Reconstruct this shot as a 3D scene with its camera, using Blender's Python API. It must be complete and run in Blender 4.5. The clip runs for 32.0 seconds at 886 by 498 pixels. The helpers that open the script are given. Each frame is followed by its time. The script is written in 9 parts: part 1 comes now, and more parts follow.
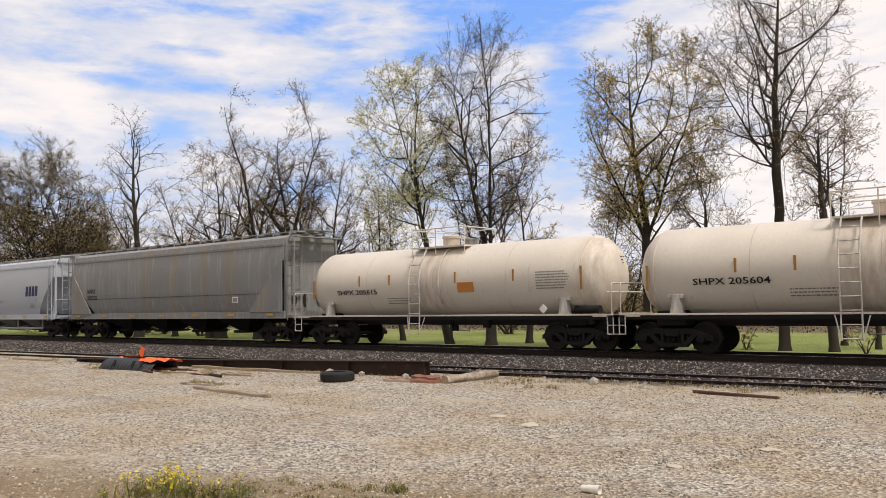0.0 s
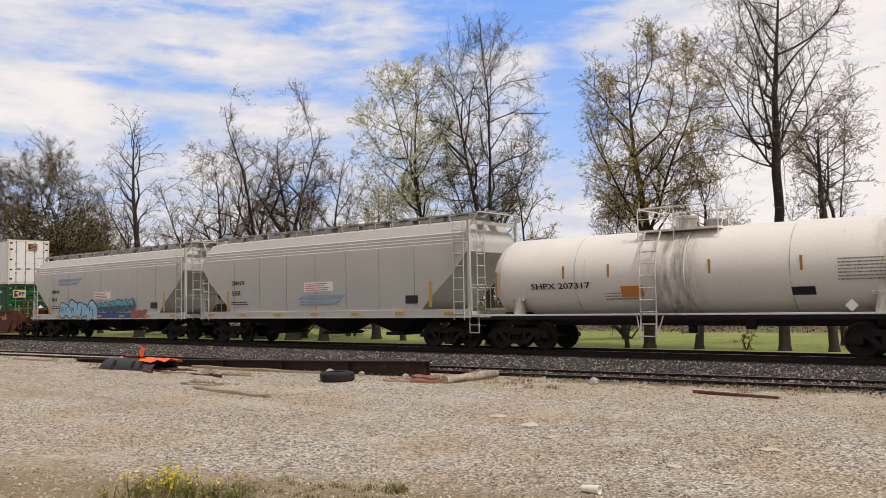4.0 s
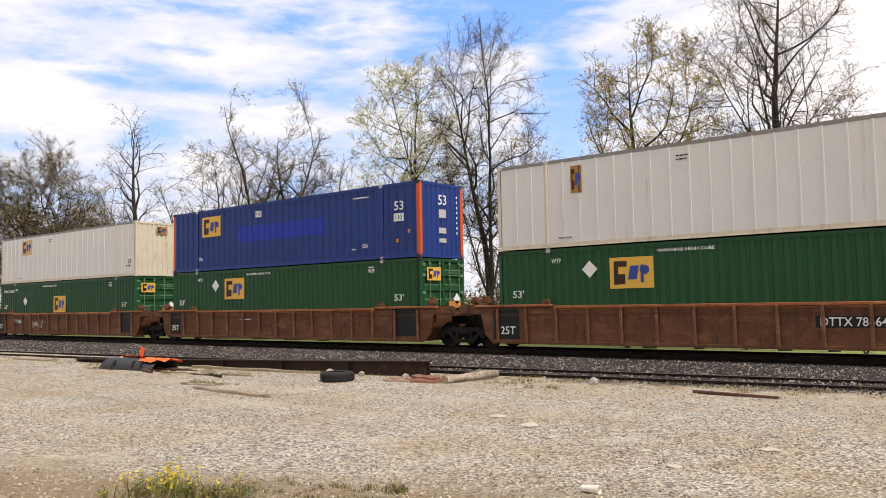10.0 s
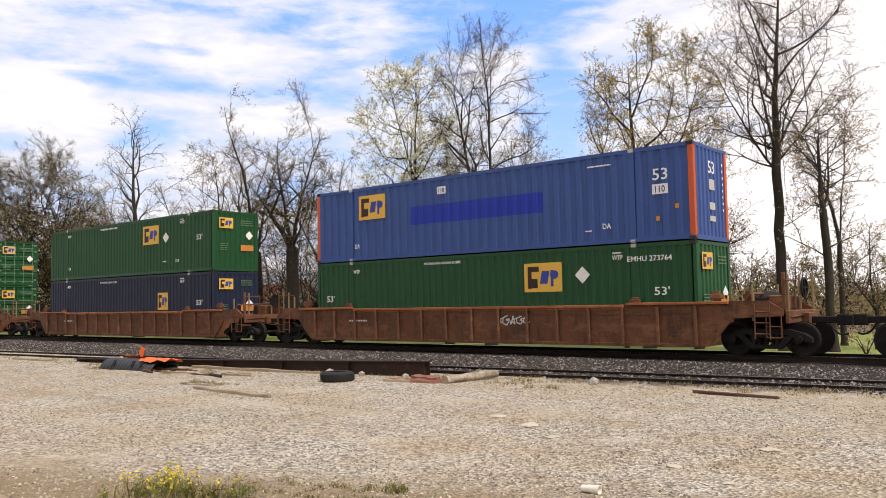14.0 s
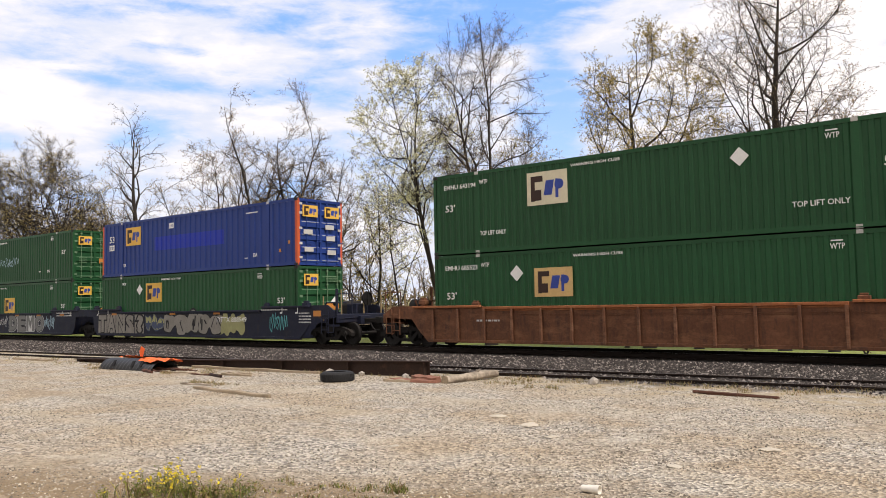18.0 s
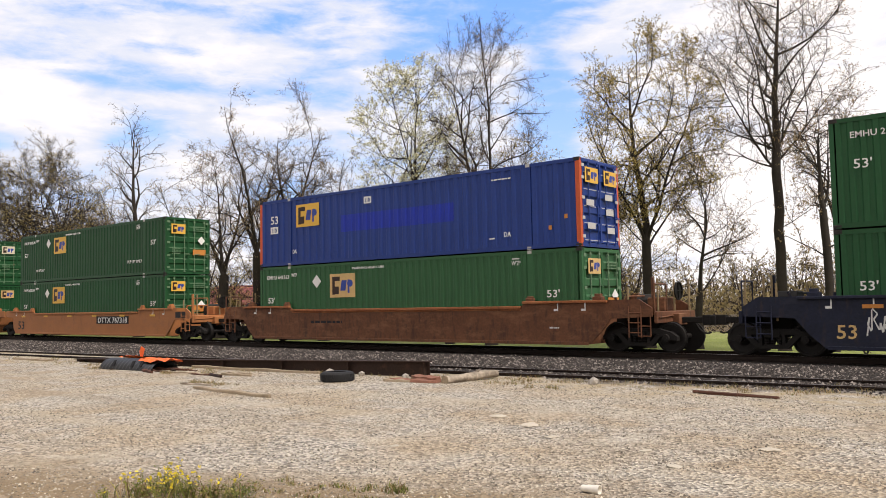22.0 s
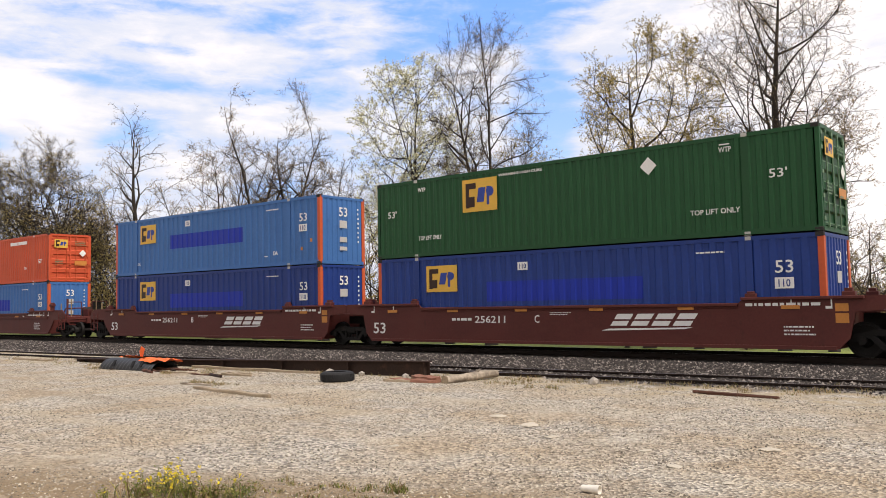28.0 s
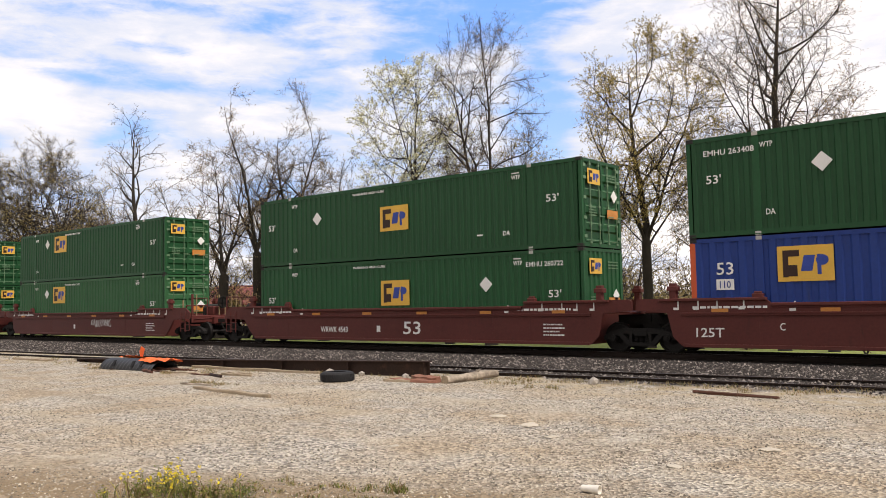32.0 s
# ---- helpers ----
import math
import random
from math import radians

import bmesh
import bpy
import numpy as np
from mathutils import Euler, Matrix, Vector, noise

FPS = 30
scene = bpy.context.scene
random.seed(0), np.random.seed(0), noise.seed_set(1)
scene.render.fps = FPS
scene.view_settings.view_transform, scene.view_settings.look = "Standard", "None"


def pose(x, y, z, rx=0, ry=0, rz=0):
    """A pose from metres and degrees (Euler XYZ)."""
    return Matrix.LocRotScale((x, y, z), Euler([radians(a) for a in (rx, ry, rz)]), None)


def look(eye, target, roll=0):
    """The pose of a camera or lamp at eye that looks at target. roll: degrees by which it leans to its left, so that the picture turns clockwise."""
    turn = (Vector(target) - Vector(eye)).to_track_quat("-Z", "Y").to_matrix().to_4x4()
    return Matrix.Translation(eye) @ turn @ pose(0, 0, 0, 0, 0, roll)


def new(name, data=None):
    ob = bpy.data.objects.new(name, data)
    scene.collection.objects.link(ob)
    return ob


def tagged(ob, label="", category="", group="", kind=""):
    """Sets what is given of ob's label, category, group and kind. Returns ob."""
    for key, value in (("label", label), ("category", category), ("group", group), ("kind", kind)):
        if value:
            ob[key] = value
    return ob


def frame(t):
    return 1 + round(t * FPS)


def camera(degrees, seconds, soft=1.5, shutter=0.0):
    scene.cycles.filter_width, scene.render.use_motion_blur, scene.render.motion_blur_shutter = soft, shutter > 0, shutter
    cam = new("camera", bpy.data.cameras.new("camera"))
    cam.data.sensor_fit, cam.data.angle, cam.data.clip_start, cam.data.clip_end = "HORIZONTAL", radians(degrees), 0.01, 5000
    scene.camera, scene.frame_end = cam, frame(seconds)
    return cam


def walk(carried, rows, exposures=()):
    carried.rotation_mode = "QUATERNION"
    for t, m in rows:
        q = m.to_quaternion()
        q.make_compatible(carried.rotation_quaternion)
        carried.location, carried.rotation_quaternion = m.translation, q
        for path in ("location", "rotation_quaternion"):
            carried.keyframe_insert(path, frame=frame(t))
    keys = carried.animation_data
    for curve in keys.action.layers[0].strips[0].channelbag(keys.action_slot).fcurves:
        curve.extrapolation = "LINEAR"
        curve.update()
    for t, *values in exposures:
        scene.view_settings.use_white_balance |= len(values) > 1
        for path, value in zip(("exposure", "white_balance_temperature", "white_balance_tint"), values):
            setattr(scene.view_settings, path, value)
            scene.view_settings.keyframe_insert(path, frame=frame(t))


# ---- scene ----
# The camera stands still on a gravel lot; the train runs along x.
cam = camera(56.495, 32.0, soft=0.9)
EYE = (0.0, 0.0, 1.70)
YAW, TILT, LEAN = 39.411, 3.763, -1.054
AIM = (EYE[0] - math.sin(radians(YAW)) * math.cos(radians(TILT)) * 50,
       EYE[1] + math.cos(radians(YAW)) * math.cos(radians(TILT)) * 50,
       EYE[2] + math.sin(radians(TILT)) * 50)
STAND = look(EYE, AIM, LEAN)
walk(cam, [(0.0, STAND), (32.0, STAND)], exposures=[(0.0, 0.05, 6900, 15), (6.0, -0.08, 6900, 15), (7.0, 0.04, 6900, 15), (7.7, 0.22, 6900, 15), (8.5, 0.3, 6900, 15), (32.0, 0.25, 6900, 15)])

RAIL = 0.21            # datum of the car bodies
HEAD = 0.09            # height of the rail heads
YC = 24.256            # the main track's centre line
SPEED = ((0.0, 19.947), (9.0, 19.575), (16.0, 19.216), (23.0, 18.968), (32.0, 18.815))


def run(t):
    """How far the train has gone after t seconds."""
    s = 0.0
    for (a, va), (b, vb) in zip(SPEED, SPEED[1:]):
        if t <= a:
            break
        e = min(t, b)
        s += (va + va + (vb - va) * (e - a) / (b - a)) / 2 * (e - a)
    return s


# ---- daylight ----
SUN_EL, SUN_AZ = 58.0, -4.0     # degrees: height, and turn from +x towards +y
world = bpy.data.worlds.new("sky")
scene.world = world
world.use_nodes = True
wn, wl = world.node_tree.nodes, world.node_tree.links
wn.clear()
w_out, w_bg, w_sky = wn.new("ShaderNodeOutputWorld"), wn.new("ShaderNodeBackground"), wn.new("ShaderNodeTexSky")
w_sky.sky_type, w_sky.sun_disc = "NISHITA", False
w_sky.sun_elevation, w_sky.sun_rotation = radians(SUN_EL), radians(90 - SUN_AZ)
w_sky.air_density, w_sky.dust_density, w_sky.ozone_density = 1.0, 1.0, 1.5
# thin bright cloud covers the sky, but for the part beyond the track
w_tc, w_dot, w_cov, w_mix = wn.new("ShaderNodeTexCoord"), wn.new("ShaderNodeVectorMath"), wn.new("ShaderNodeMapRange"), wn.new("ShaderNodeMix")
w_noise, w_add = wn.new("ShaderNodeTexNoise"), wn.new("ShaderNodeMath")
w_dot.operation, w_add.operation = "DOT_PRODUCT", "MULTIPLY_ADD"
w_dot.inputs[1].default_value = (-0.62, 0.75, 0.22)
w_noise.inputs["Scale"].default_value, w_noise.inputs["Detail"].default_value = 3.0, 5
w_add.inputs[1].default_value, w_add.inputs[2].default_value = 0.6, -0.3
wl.new(w_tc.outputs["Generated"], w_dot.inputs[0])
wl.new(w_tc.outputs["Generated"], w_noise.inputs["Vector"])
wl.new(w_noise.outputs["Fac"], w_add.inputs[0])
w_sum = wn.new("ShaderNodeMath")
w_sum.operation = "ADD"
wl.new(w_dot.outputs["Value"], w_sum.inputs[0])
wl.new(w_add.outputs[0], w_sum.inputs[1])
w_cov.inputs["From Min"].default_value, w_cov.inputs["From Max"].default_value = 0.75, 0.35
w_cov.inputs["To Max"].default_value = 0.85
wl.new(w_sum.outputs[0], w_cov.inputs["Value"])
w_mix.data_type = "RGBA"
wl.new(w_cov.outputs[0], w_mix.inputs["Factor"])
wl.new(w_sky.outputs[0], w_mix.inputs["A"])
w_mix.inputs["B"].default_value = (3.6, 3.45, 3.25, 1.0)
w_bg.inputs["Strength"].default_value = 0.2
wl.new(w_mix.outputs["Result"], w_bg.inputs["Color"])
wl.new(w_bg.outputs[0], w_out.inputs["Surface"])
sun_data = bpy.data.lights.new("sun", "SUN")
sun_data.energy, sun_data.angle, sun_data.color = 2.9, radians(9), (1.0, 0.965, 0.91)
sun = new("sun", sun_data)
sun.matrix_world = look((0, 0, 60), (-math.cos(radians(SUN_EL)) * math.cos(radians(SUN_AZ)) * 50,
                                     -math.cos(radians(SUN_EL)) * math.sin(radians(SUN_AZ)) * 50,
                                     60 - math.sin(radians(SUN_EL)) * 50))


# ---- materials ----
def nodes_of(name):
    m = bpy.data.materials.new(name)
    m.use_nodes = True
    return m, m.node_tree.nodes, m.node_tree.links, m.node_tree.nodes["Principled BSDF"]


def rgba(c):
    return (c[0], c[1], c[2], 1.0)


def mat(name, colour, rough=0.6, metal=0.0, vary=0.15, grain=30.0, patch=1.5, stain=None, stain_amount=0.0,
        streak=0.0, bump=0.0, jitter=0.0, island=False, wear=None):
    """A worn surface: grain and patches in the colour, a stain colour in spots or upright streaks, fine relief."""
    m, n, l, b = nodes_of(name)
    tc, info = n.new("ShaderNodeTexCoord"), n.new("ShaderNodeObjectInfo")
    add = n.new("ShaderNodeVectorMath")
    add.operation = "MULTIPLY_ADD"
    add.inputs[1].default_value = (1, 1, 1)
    comb = n.new("ShaderNodeCombineXYZ")
    mul = n.new("ShaderNodeMath")
    mul.operation, mul.inputs[1].default_value = "MULTIPLY", 57.0
    l.new(info.outputs["Random"], mul.inputs[0])
    for k in range(3):
        l.new(mul.outputs[0], comb.inputs[k])
    l.new(tc.outputs["Object"], add.inputs[0])
    l.new(comb.outputs[0], add.inputs[2])
    fine, large = n.new("ShaderNodeTexNoise"), n.new("ShaderNodeTexNoise")
    fine.inputs["Scale"].default_value, large.inputs["Scale"].default_value = grain, patch
    fine.inputs["Detail"].default_value, large.inputs["Detail"].default_value = 3, 4
    l.new(add.outputs[0], fine.inputs["Vector"])
    l.new(add.outputs[0], large.inputs["Vector"])
    both = n.new("ShaderNodeMath")
    both.operation = "ADD"
    l.new(fine.outputs["Fac"], both.inputs[0])
    l.new(large.outputs["Fac"], both.inputs[1])
    span = n.new("ShaderNodeMapRange")
    span.inputs["From Min"].default_value, span.inputs["From Max"].default_value = 0.6, 1.4
    span.inputs["To Min"].default_value, span.inputs["To Max"].default_value = 1 - vary, 1 + vary
    l.new(both.outputs[0], span.inputs["Value"])
    value = span.outputs[0]
    if jitter:
        spread = n.new("ShaderNodeMapRange")
        spread.inputs["To Min"].default_value, spread.inputs["To Max"].default_value = 1 - jitter, 1 + jitter
        if island:
            geo = n.new("ShaderNodeNewGeometry")
            l.new(geo.outputs["Random Per Island"], spread.inputs["Value"])
        else:
            l.new(info.outputs["Random"], spread.inputs["Value"])
        times = n.new("ShaderNodeMath")
        times.operation = "MULTIPLY"
        l.new(value, times.inputs[0])
        l.new(spread.outputs[0], times.inputs[1])
        value = times.outputs[0]
    tint = n.new("ShaderNodeVectorMath")
    tint.operation = "SCALE"
    tint.inputs[0].default_value = colour
    l.new(value, tint.inputs["Scale"])
    out = tint.outputs[0]
    if stain:
        mapping = n.new("ShaderNodeMapping")
        mapping.inputs["Scale"].default_value = (1, 1, 1 - 0.93 * streak)
        l.new(add.outputs[0], mapping.inputs["Vector"])
        spots = n.new("ShaderNodeTexNoise")
        spots.inputs["Scale"].default_value, spots.inputs["Detail"].default_value = 2.2 + 3 * streak, 6
        spots.inputs["Roughness"].default_value = 0.62
        l.new(mapping.outputs[0], spots.inputs["Vector"])
        ramp = n.new("ShaderNodeMapRange")
        ramp.inputs["From Min"].default_value, ramp.inputs["From Max"].default_value = 0.68 - 0.3 * stain_amount, 0.85 - 0.2 * stain_amount
        ramp.inputs["To Max"].default_value = 0.85
        l.new(spots.outputs["Fac"], ramp.inputs["Value"])
        mix = n.new("ShaderNodeMix")
        mix.data_type = "RGBA"
        l.new(ramp.outputs[0], mix.inputs["Factor"])
        l.new(out, mix.inputs["A"])
        mix.inputs["B"].default_value = rgba(stain)
        out = mix.outputs["Result"]
    if wear:
        # rubbed and rusted patches with ragged rims, drawn out along the car
        longer = n.new("ShaderNodeMapping")
        longer.inputs["Scale"].default_value = (0.45, 1, 1)
        longer.inputs["Location"].default_value = (5.1, 2.3, 8.7)
        l.new(add.outputs[0], longer.inputs["Vector"])
        rub = n.new("ShaderNodeTexNoise")
        rub.inputs["Scale"].default_value, rub.inputs["Detail"].default_value, rub.inputs["Roughness"].default_value = 2.6, 9, 0.72
        l.new(longer.outputs[0], rub.inputs["Vector"])
        edge = n.new("ShaderNodeMapRange")
        edge.inputs["From Min"].default_value, edge.inputs["From Max"].default_value, edge.inputs["To Max"].default_value = 0.50, 0.66, 0.8
        l.new(rub.outputs["Fac"], edge.inputs["Value"])
        worn_mix = n.new("ShaderNodeMix")
        worn_mix.data_type = "RGBA"
        l.new(edge.outputs[0], worn_mix.inputs["Factor"])
        l.new(out, worn_mix.inputs["A"])
        worn_mix.inputs["B"].default_value = rgba(wear)
        out = worn_mix.outputs["Result"]
    l.new(out, b.inputs["Base Color"])
    b.inputs["Roughness"].default_value, b.inputs["Metallic"].default_value = rough, metal
    b.inputs["Specular IOR Level"].default_value = 0.3
    if bump:
        bn = n.new("ShaderNodeBump")
        bn.inputs["Strength"].default_value, bn.inputs["Distance"].default_value = bump, 0.02
        l.new(fine.outputs["Fac"], bn.inputs["Height"])
        l.new(bn.outputs[0], b.inputs["Normal"])
    return m


def grimy(m, places, colour, share):
    """Lays soiled streaks over a painted shell round the given places along it (middle, half width)."""
    n, l = m.node_tree.nodes, m.node_tree.links
    b = n["Principled BSDF"]
    was = b.inputs["Base Color"].links[0].from_socket
    tc, sep = n.new("ShaderNodeTexCoord"), n.new("ShaderNodeSeparateXYZ")
    l.new(tc.outputs["Object"], sep.inputs[0])
    mp = n.new("ShaderNodeMapping")
    mp.inputs["Scale"].default_value = (1.0, 0.3, 0.22)
    l.new(tc.outputs["Object"], mp.inputs["Vector"])
    nz = n.new("ShaderNodeTexNoise")
    nz.inputs["Scale"].default_value, nz.inputs["Detail"].default_value, nz.inputs["Roughness"].default_value = 5.0, 6, 0.65
    l.new(mp.outputs[0], nz.inputs["Vector"])
    total = None
    for mid, half in places:
        off = n.new("ShaderNodeMath")
        off.operation, off.inputs[1].default_value = "SUBTRACT", mid
        l.new(sep.outputs["X"], off.inputs[0])
        wide = n.new("ShaderNodeMath")
        wide.operation = "ABSOLUTE"
        l.new(off.outputs[0], wide.inputs[0])
        near = n.new("ShaderNodeMapRange")
        near.interpolation_type = "SMOOTHSTEP"
        near.inputs["From Min"].default_value, near.inputs["From Max"].default_value = half, 0.0
        l.new(wide.outputs[0], near.inputs["Value"])
        if total is None:
            total = near.outputs[0]
        else:
            mx = n.new("ShaderNodeMath")
            mx.operation = "MAXIMUM"
            l.new(total, mx.inputs[0])
            l.new(near.outputs[0], mx.inputs[1])
            total = mx.outputs[0]
    spots = n.new("ShaderNodeMapRange")
    spots.inputs["From Min"].default_value, spots.inputs["From Max"].default_value, spots.inputs["To Max"].default_value = 0.36, 0.66, share
    l.new(nz.outputs["Fac"], spots.inputs["Value"])
    f = n.new("ShaderNodeMath")
    f.operation = "MULTIPLY"
    l.new(total, f.inputs[0])
    l.new(spots.outputs[0], f.inputs[1])
    mix = n.new("ShaderNodeMix")
    mix.data_type = "RGBA"
    l.new(f.outputs[0], mix.inputs["Factor"])
    l.new(was, mix.inputs["A"])
    mix.inputs["B"].default_value = rgba(colour)
    l.new(mix.outputs["Result"], b.inputs["Base Color"])
    return m


RUST = (0.13, 0.05, 0.022)
GRIME = (0.05, 0.042, 0.035)
M = {
    "seam_grey": mat("grey_panel_seam", (0.50, 0.49, 0.47), 0.5, 0, 0.1, 20, 2, (0.3, 0.25, 0.2), 0.2, 0.9),
    "logo_navy": mat("navy_logo_paint", (0.018, 0.02, 0.085), 0.5, 0, 0.15, 20, 2),
    "rust_stain": mat("orange_rust_stain", (0.26, 0.15, 0.06), 0.8, 0, 0.3, 12, 2, (0.2, 0.19, 0.17), 0.6),
    "red_mark": mat("red_marking_paint", (0.45, 0.05, 0.05), 0.55, 0, 0.1, 20, 3),
    "stripe_blue": mat("faded_blue_stripe", (0.25, 0.32, 0.42), 0.6, 0, 0.2, 20, 3),
    "spray_silver": mat("silver_spray_paint", (0.42, 0.41, 0.38), 0.5, 0.1, 0.15, 20, 2),
    "spray_ash": mat("ash_grey_spray_paint", (0.26, 0.24, 0.21), 0.55, 0, 0.25, 20, 2),
    "spray_grey": mat("grey_spray_paint", (0.20, 0.20, 0.19), 0.55, 0, 0.2, 20, 2),
    "spray_black": mat("black_spray_paint", (0.012, 0.012, 0.014), 0.6, 0, 0.2, 20, 2),
    "spray_white": mat("white_spray_paint", (0.62, 0.62, 0.60), 0.6, 0, 0.15, 20, 2),
    "spray_blue": mat("blue_spray_paint", (0.03, 0.07, 0.30), 0.55, 0, 0.2, 20, 2),
    "spray_sky": mat("light_blue_spray_paint", (0.28, 0.50, 0.66), 0.55, 0, 0.2, 20, 2),
    "spray_teal": mat("teal_spray_paint", (0.10, 0.38, 0.40), 0.55, 0, 0.2, 20, 2),
    "spray_cyan": mat("cyan_spray_paint", (0.05, 0.28, 0.50), 0.55, 0, 0.2, 20, 2),
    "spray_red": mat("dull_red_spray_paint", (0.36, 0.11, 0.07), 0.6, 0, 0.25, 20, 2),
    "spray_slate": mat("slate_blue_spray_paint", (0.06, 0.08, 0.14), 0.6, 0, 0.25, 20, 2),
    "spray_olive": mat("yellow_green_spray_paint", (0.35, 0.34, 0.16), 0.6, 0, 0.25, 20, 2),
    "scrawl_pale": mat("pale_blue_spray_line", (0.35, 0.50, 0.58), 0.6, 0, 0.15, 20, 2),
    "steel_dark": mat("dark_steel", (0.010, 0.0085, 0.0075), 0.8, 0.0, 0.4, 20, 2, (0.03, 0.02, 0.014), 0.3),
    "wheel": mat("wheel_steel", (0.012, 0.010, 0.009), 0.65, 0.1, 0.3, 20, 3),
    "rail": mat("rail_steel", (0.020, 0.012, 0.009), 0.7, 0.2, 0.3, 15, 3),
    "rail_head": mat("polished_rail_head", (0.32, 0.30, 0.28), 0.3, 0.9, 0.1, 15, 3),
    "tie": mat("creosoted_tie", (0.035, 0.027, 0.021), 0.9, 0, 0.4, 25, 3, bump=0.5, jitter=0.3),
    "tank_cream": grimy(mat("cream_tank_paint", (0.65, 0.595, 0.51), 0.5, 0, 0.07, 12, 0.7, (0.40, 0.31, 0.22), 0.16, 1.0), ((-0.2, 1.6), (6.5, 1.0), (-6.6, 0.8)), (0.30, 0.20, 0.12), 0.55),
    "tank_white": grimy(mat("white_tank_paint", (0.70, 0.67, 0.62), 0.45, 0, 0.06, 12, 0.7, (0.46, 0.38, 0.29), 0.12, 1.0), ((6.0, 0.9), (0.0, 1.2)), (0.07, 0.05, 0.035), 0.75),
    "hopper_dark": grimy(mat("weathered_grey_paint", (0.225, 0.225, 0.222), 0.6, 0, 0.15, 14, 0.6, (0.36, 0.345, 0.31), 0.6, 1.0), ((-1.5, 0.9), (0.9, 0.7), (3.4, 0.5), (5.4, 0.8)), (0.29, 0.20, 0.085), 0.5),
    "hopper_light": mat("light_grey_paint", (0.43, 0.455, 0.49), 0.45, 0, 0.05, 12, 0.6, (0.36, 0.33, 0.28), 0.05, 1.0),
    "hopper_tan": mat("warm_grey_paint", (0.46, 0.45, 0.425), 0.55, 0, 0.08, 12, 0.6, (0.30, 0.25, 0.19), 0.18, 0.9),
    "white": mat("white_marking_paint", (0.78, 0.78, 0.76), 0.55, 0, 0.06, 20, 3),
    "black": mat("black_marking_paint", (0.02, 0.02, 0.022), 0.55, 0, 0.2, 20, 3),
    "yellow": mat("yellow_logo_vinyl", (0.72, 0.43, 0.07), 0.5, 0, 0.07, 20, 3, (0.35, 0.2, 0.08), 0.05),
    "yellow_faded": mat("faded_logo_vinyl", (0.62, 0.42, 0.18), 0.6, 0, 0.12, 20, 3, (0.3, 0.18, 0.1), 0.2),
    "yellow_brown": mat("browned_logo_vinyl", (0.38, 0.19, 0.05), 0.6, 0, 0.15, 20, 3, (0.14, 0.07, 0.03), 0.3),
    "cream_logo": mat("pale_logo_vinyl", (0.66, 0.60, 0.44), 0.6, 0, 0.1, 20, 3),
    "logo_brown": mat("dark_brown_vinyl", (0.035, 0.016, 0.012), 0.5, 0, 0.2, 20, 3),
    "logo_blue": mat("blue_vinyl", (0.03, 0.06, 0.30), 0.5, 0, 0.2, 20, 3),
    "orange_strip": mat("yellow_reflector_strip", (0.52, 0.29, 0.05), 0.4, 0, 0.1, 20, 3),
    "placard": mat("orange_placard", (0.55, 0.22, 0.05), 0.5, 0, 0.1, 20, 3),
    "green": mat("green_container_paint", (0.0095, 0.069, 0.023), 0.5, 0, 0.10, 10, 0.8, (0.02, 0.055, 0.024), 0.12, 0.9, jitter=0.14),
    "green_light": mat("faded_green_container_paint", (0.028, 0.11, 0.042), 0.55, 0, 0.10, 10, 0.8, (0.05, 0.1, 0.05), 0.12, 0.9, jitter=0.1),
    "door_edge": mat("pale_edge_green", (0.13, 0.22, 0.13), 0.5, 0, 0.2, 20, 3, RUST, 0.2),
    "blue": mat("blue_container_paint", (0.012, 0.040, 0.205), 0.5, 0, 0.10, 10, 0.8, (0.02, 0.035, 0.10), 0.2, 0.9, jitter=0.1),
    "blue_light": mat("faded_blue_container_paint", (0.05, 0.155, 0.40), 0.55, 0, 0.10, 10, 0.8, (0.04, 0.09, 0.2), 0.15, 0.9),
    "blue_mid": mat("weathered_blue_container_paint", (0.04, 0.085, 0.27), 0.55, 0, 0.10, 10, 0.8, (0.03, 0.05, 0.14), 0.15, 0.9),
    "blue_patch": mat("painted_out_blue_patch", (0.009, 0.032, 0.36), 0.5, 0, 0.05, 10, 0.8),
    "navy": mat("navy_container_paint", (0.012, 0.018, 0.045), 0.5, 0, 0.12, 10, 0.8, (0.03, 0.03, 0.035), 0.2, 0.9),
    "orange": mat("orange_container_paint", (0.56, 0.088, 0.036), 0.55, 0, 0.10, 10, 0.8, (0.34, 0.08, 0.03), 0.25, 0.9),
    "orange_post": mat("orange_post_paint", (0.55, 0.10, 0.035), 0.55, 0, 0.12, 10, 0.8, RUST, 0.2, 0.8),
    "white_box": mat("white_container_plate", (0.70, 0.695, 0.68), 0.45, 0, 0.05, 12, 0.8, (0.46, 0.38, 0.28), 0.24, 1.0),
    "cream_box": mat("stained_cream_plate", (0.64, 0.57, 0.45), 0.55, 0, 0.12, 12, 0.8, (0.32, 0.17, 0.07), 0.3, 0.9),
    "grey_rib": mat("bare_aluminium_rib", (0.42, 0.40, 0.36), 0.4, 0.4, 0.15, 20, 2),
    "gap_dark": mat("shadowed_undersides", (0.03, 0.028, 0.026), 0.8, 0, 0.2, 20, 2),
    "well_rust": mat("red_brown_well_paint", (0.098, 0.030, 0.017), 0.7, 0, 0.35, 14, 0.8, (0.035, 0.018, 0.013), 0.45, 0.8, wear=(0.19, 0.066, 0.032)),
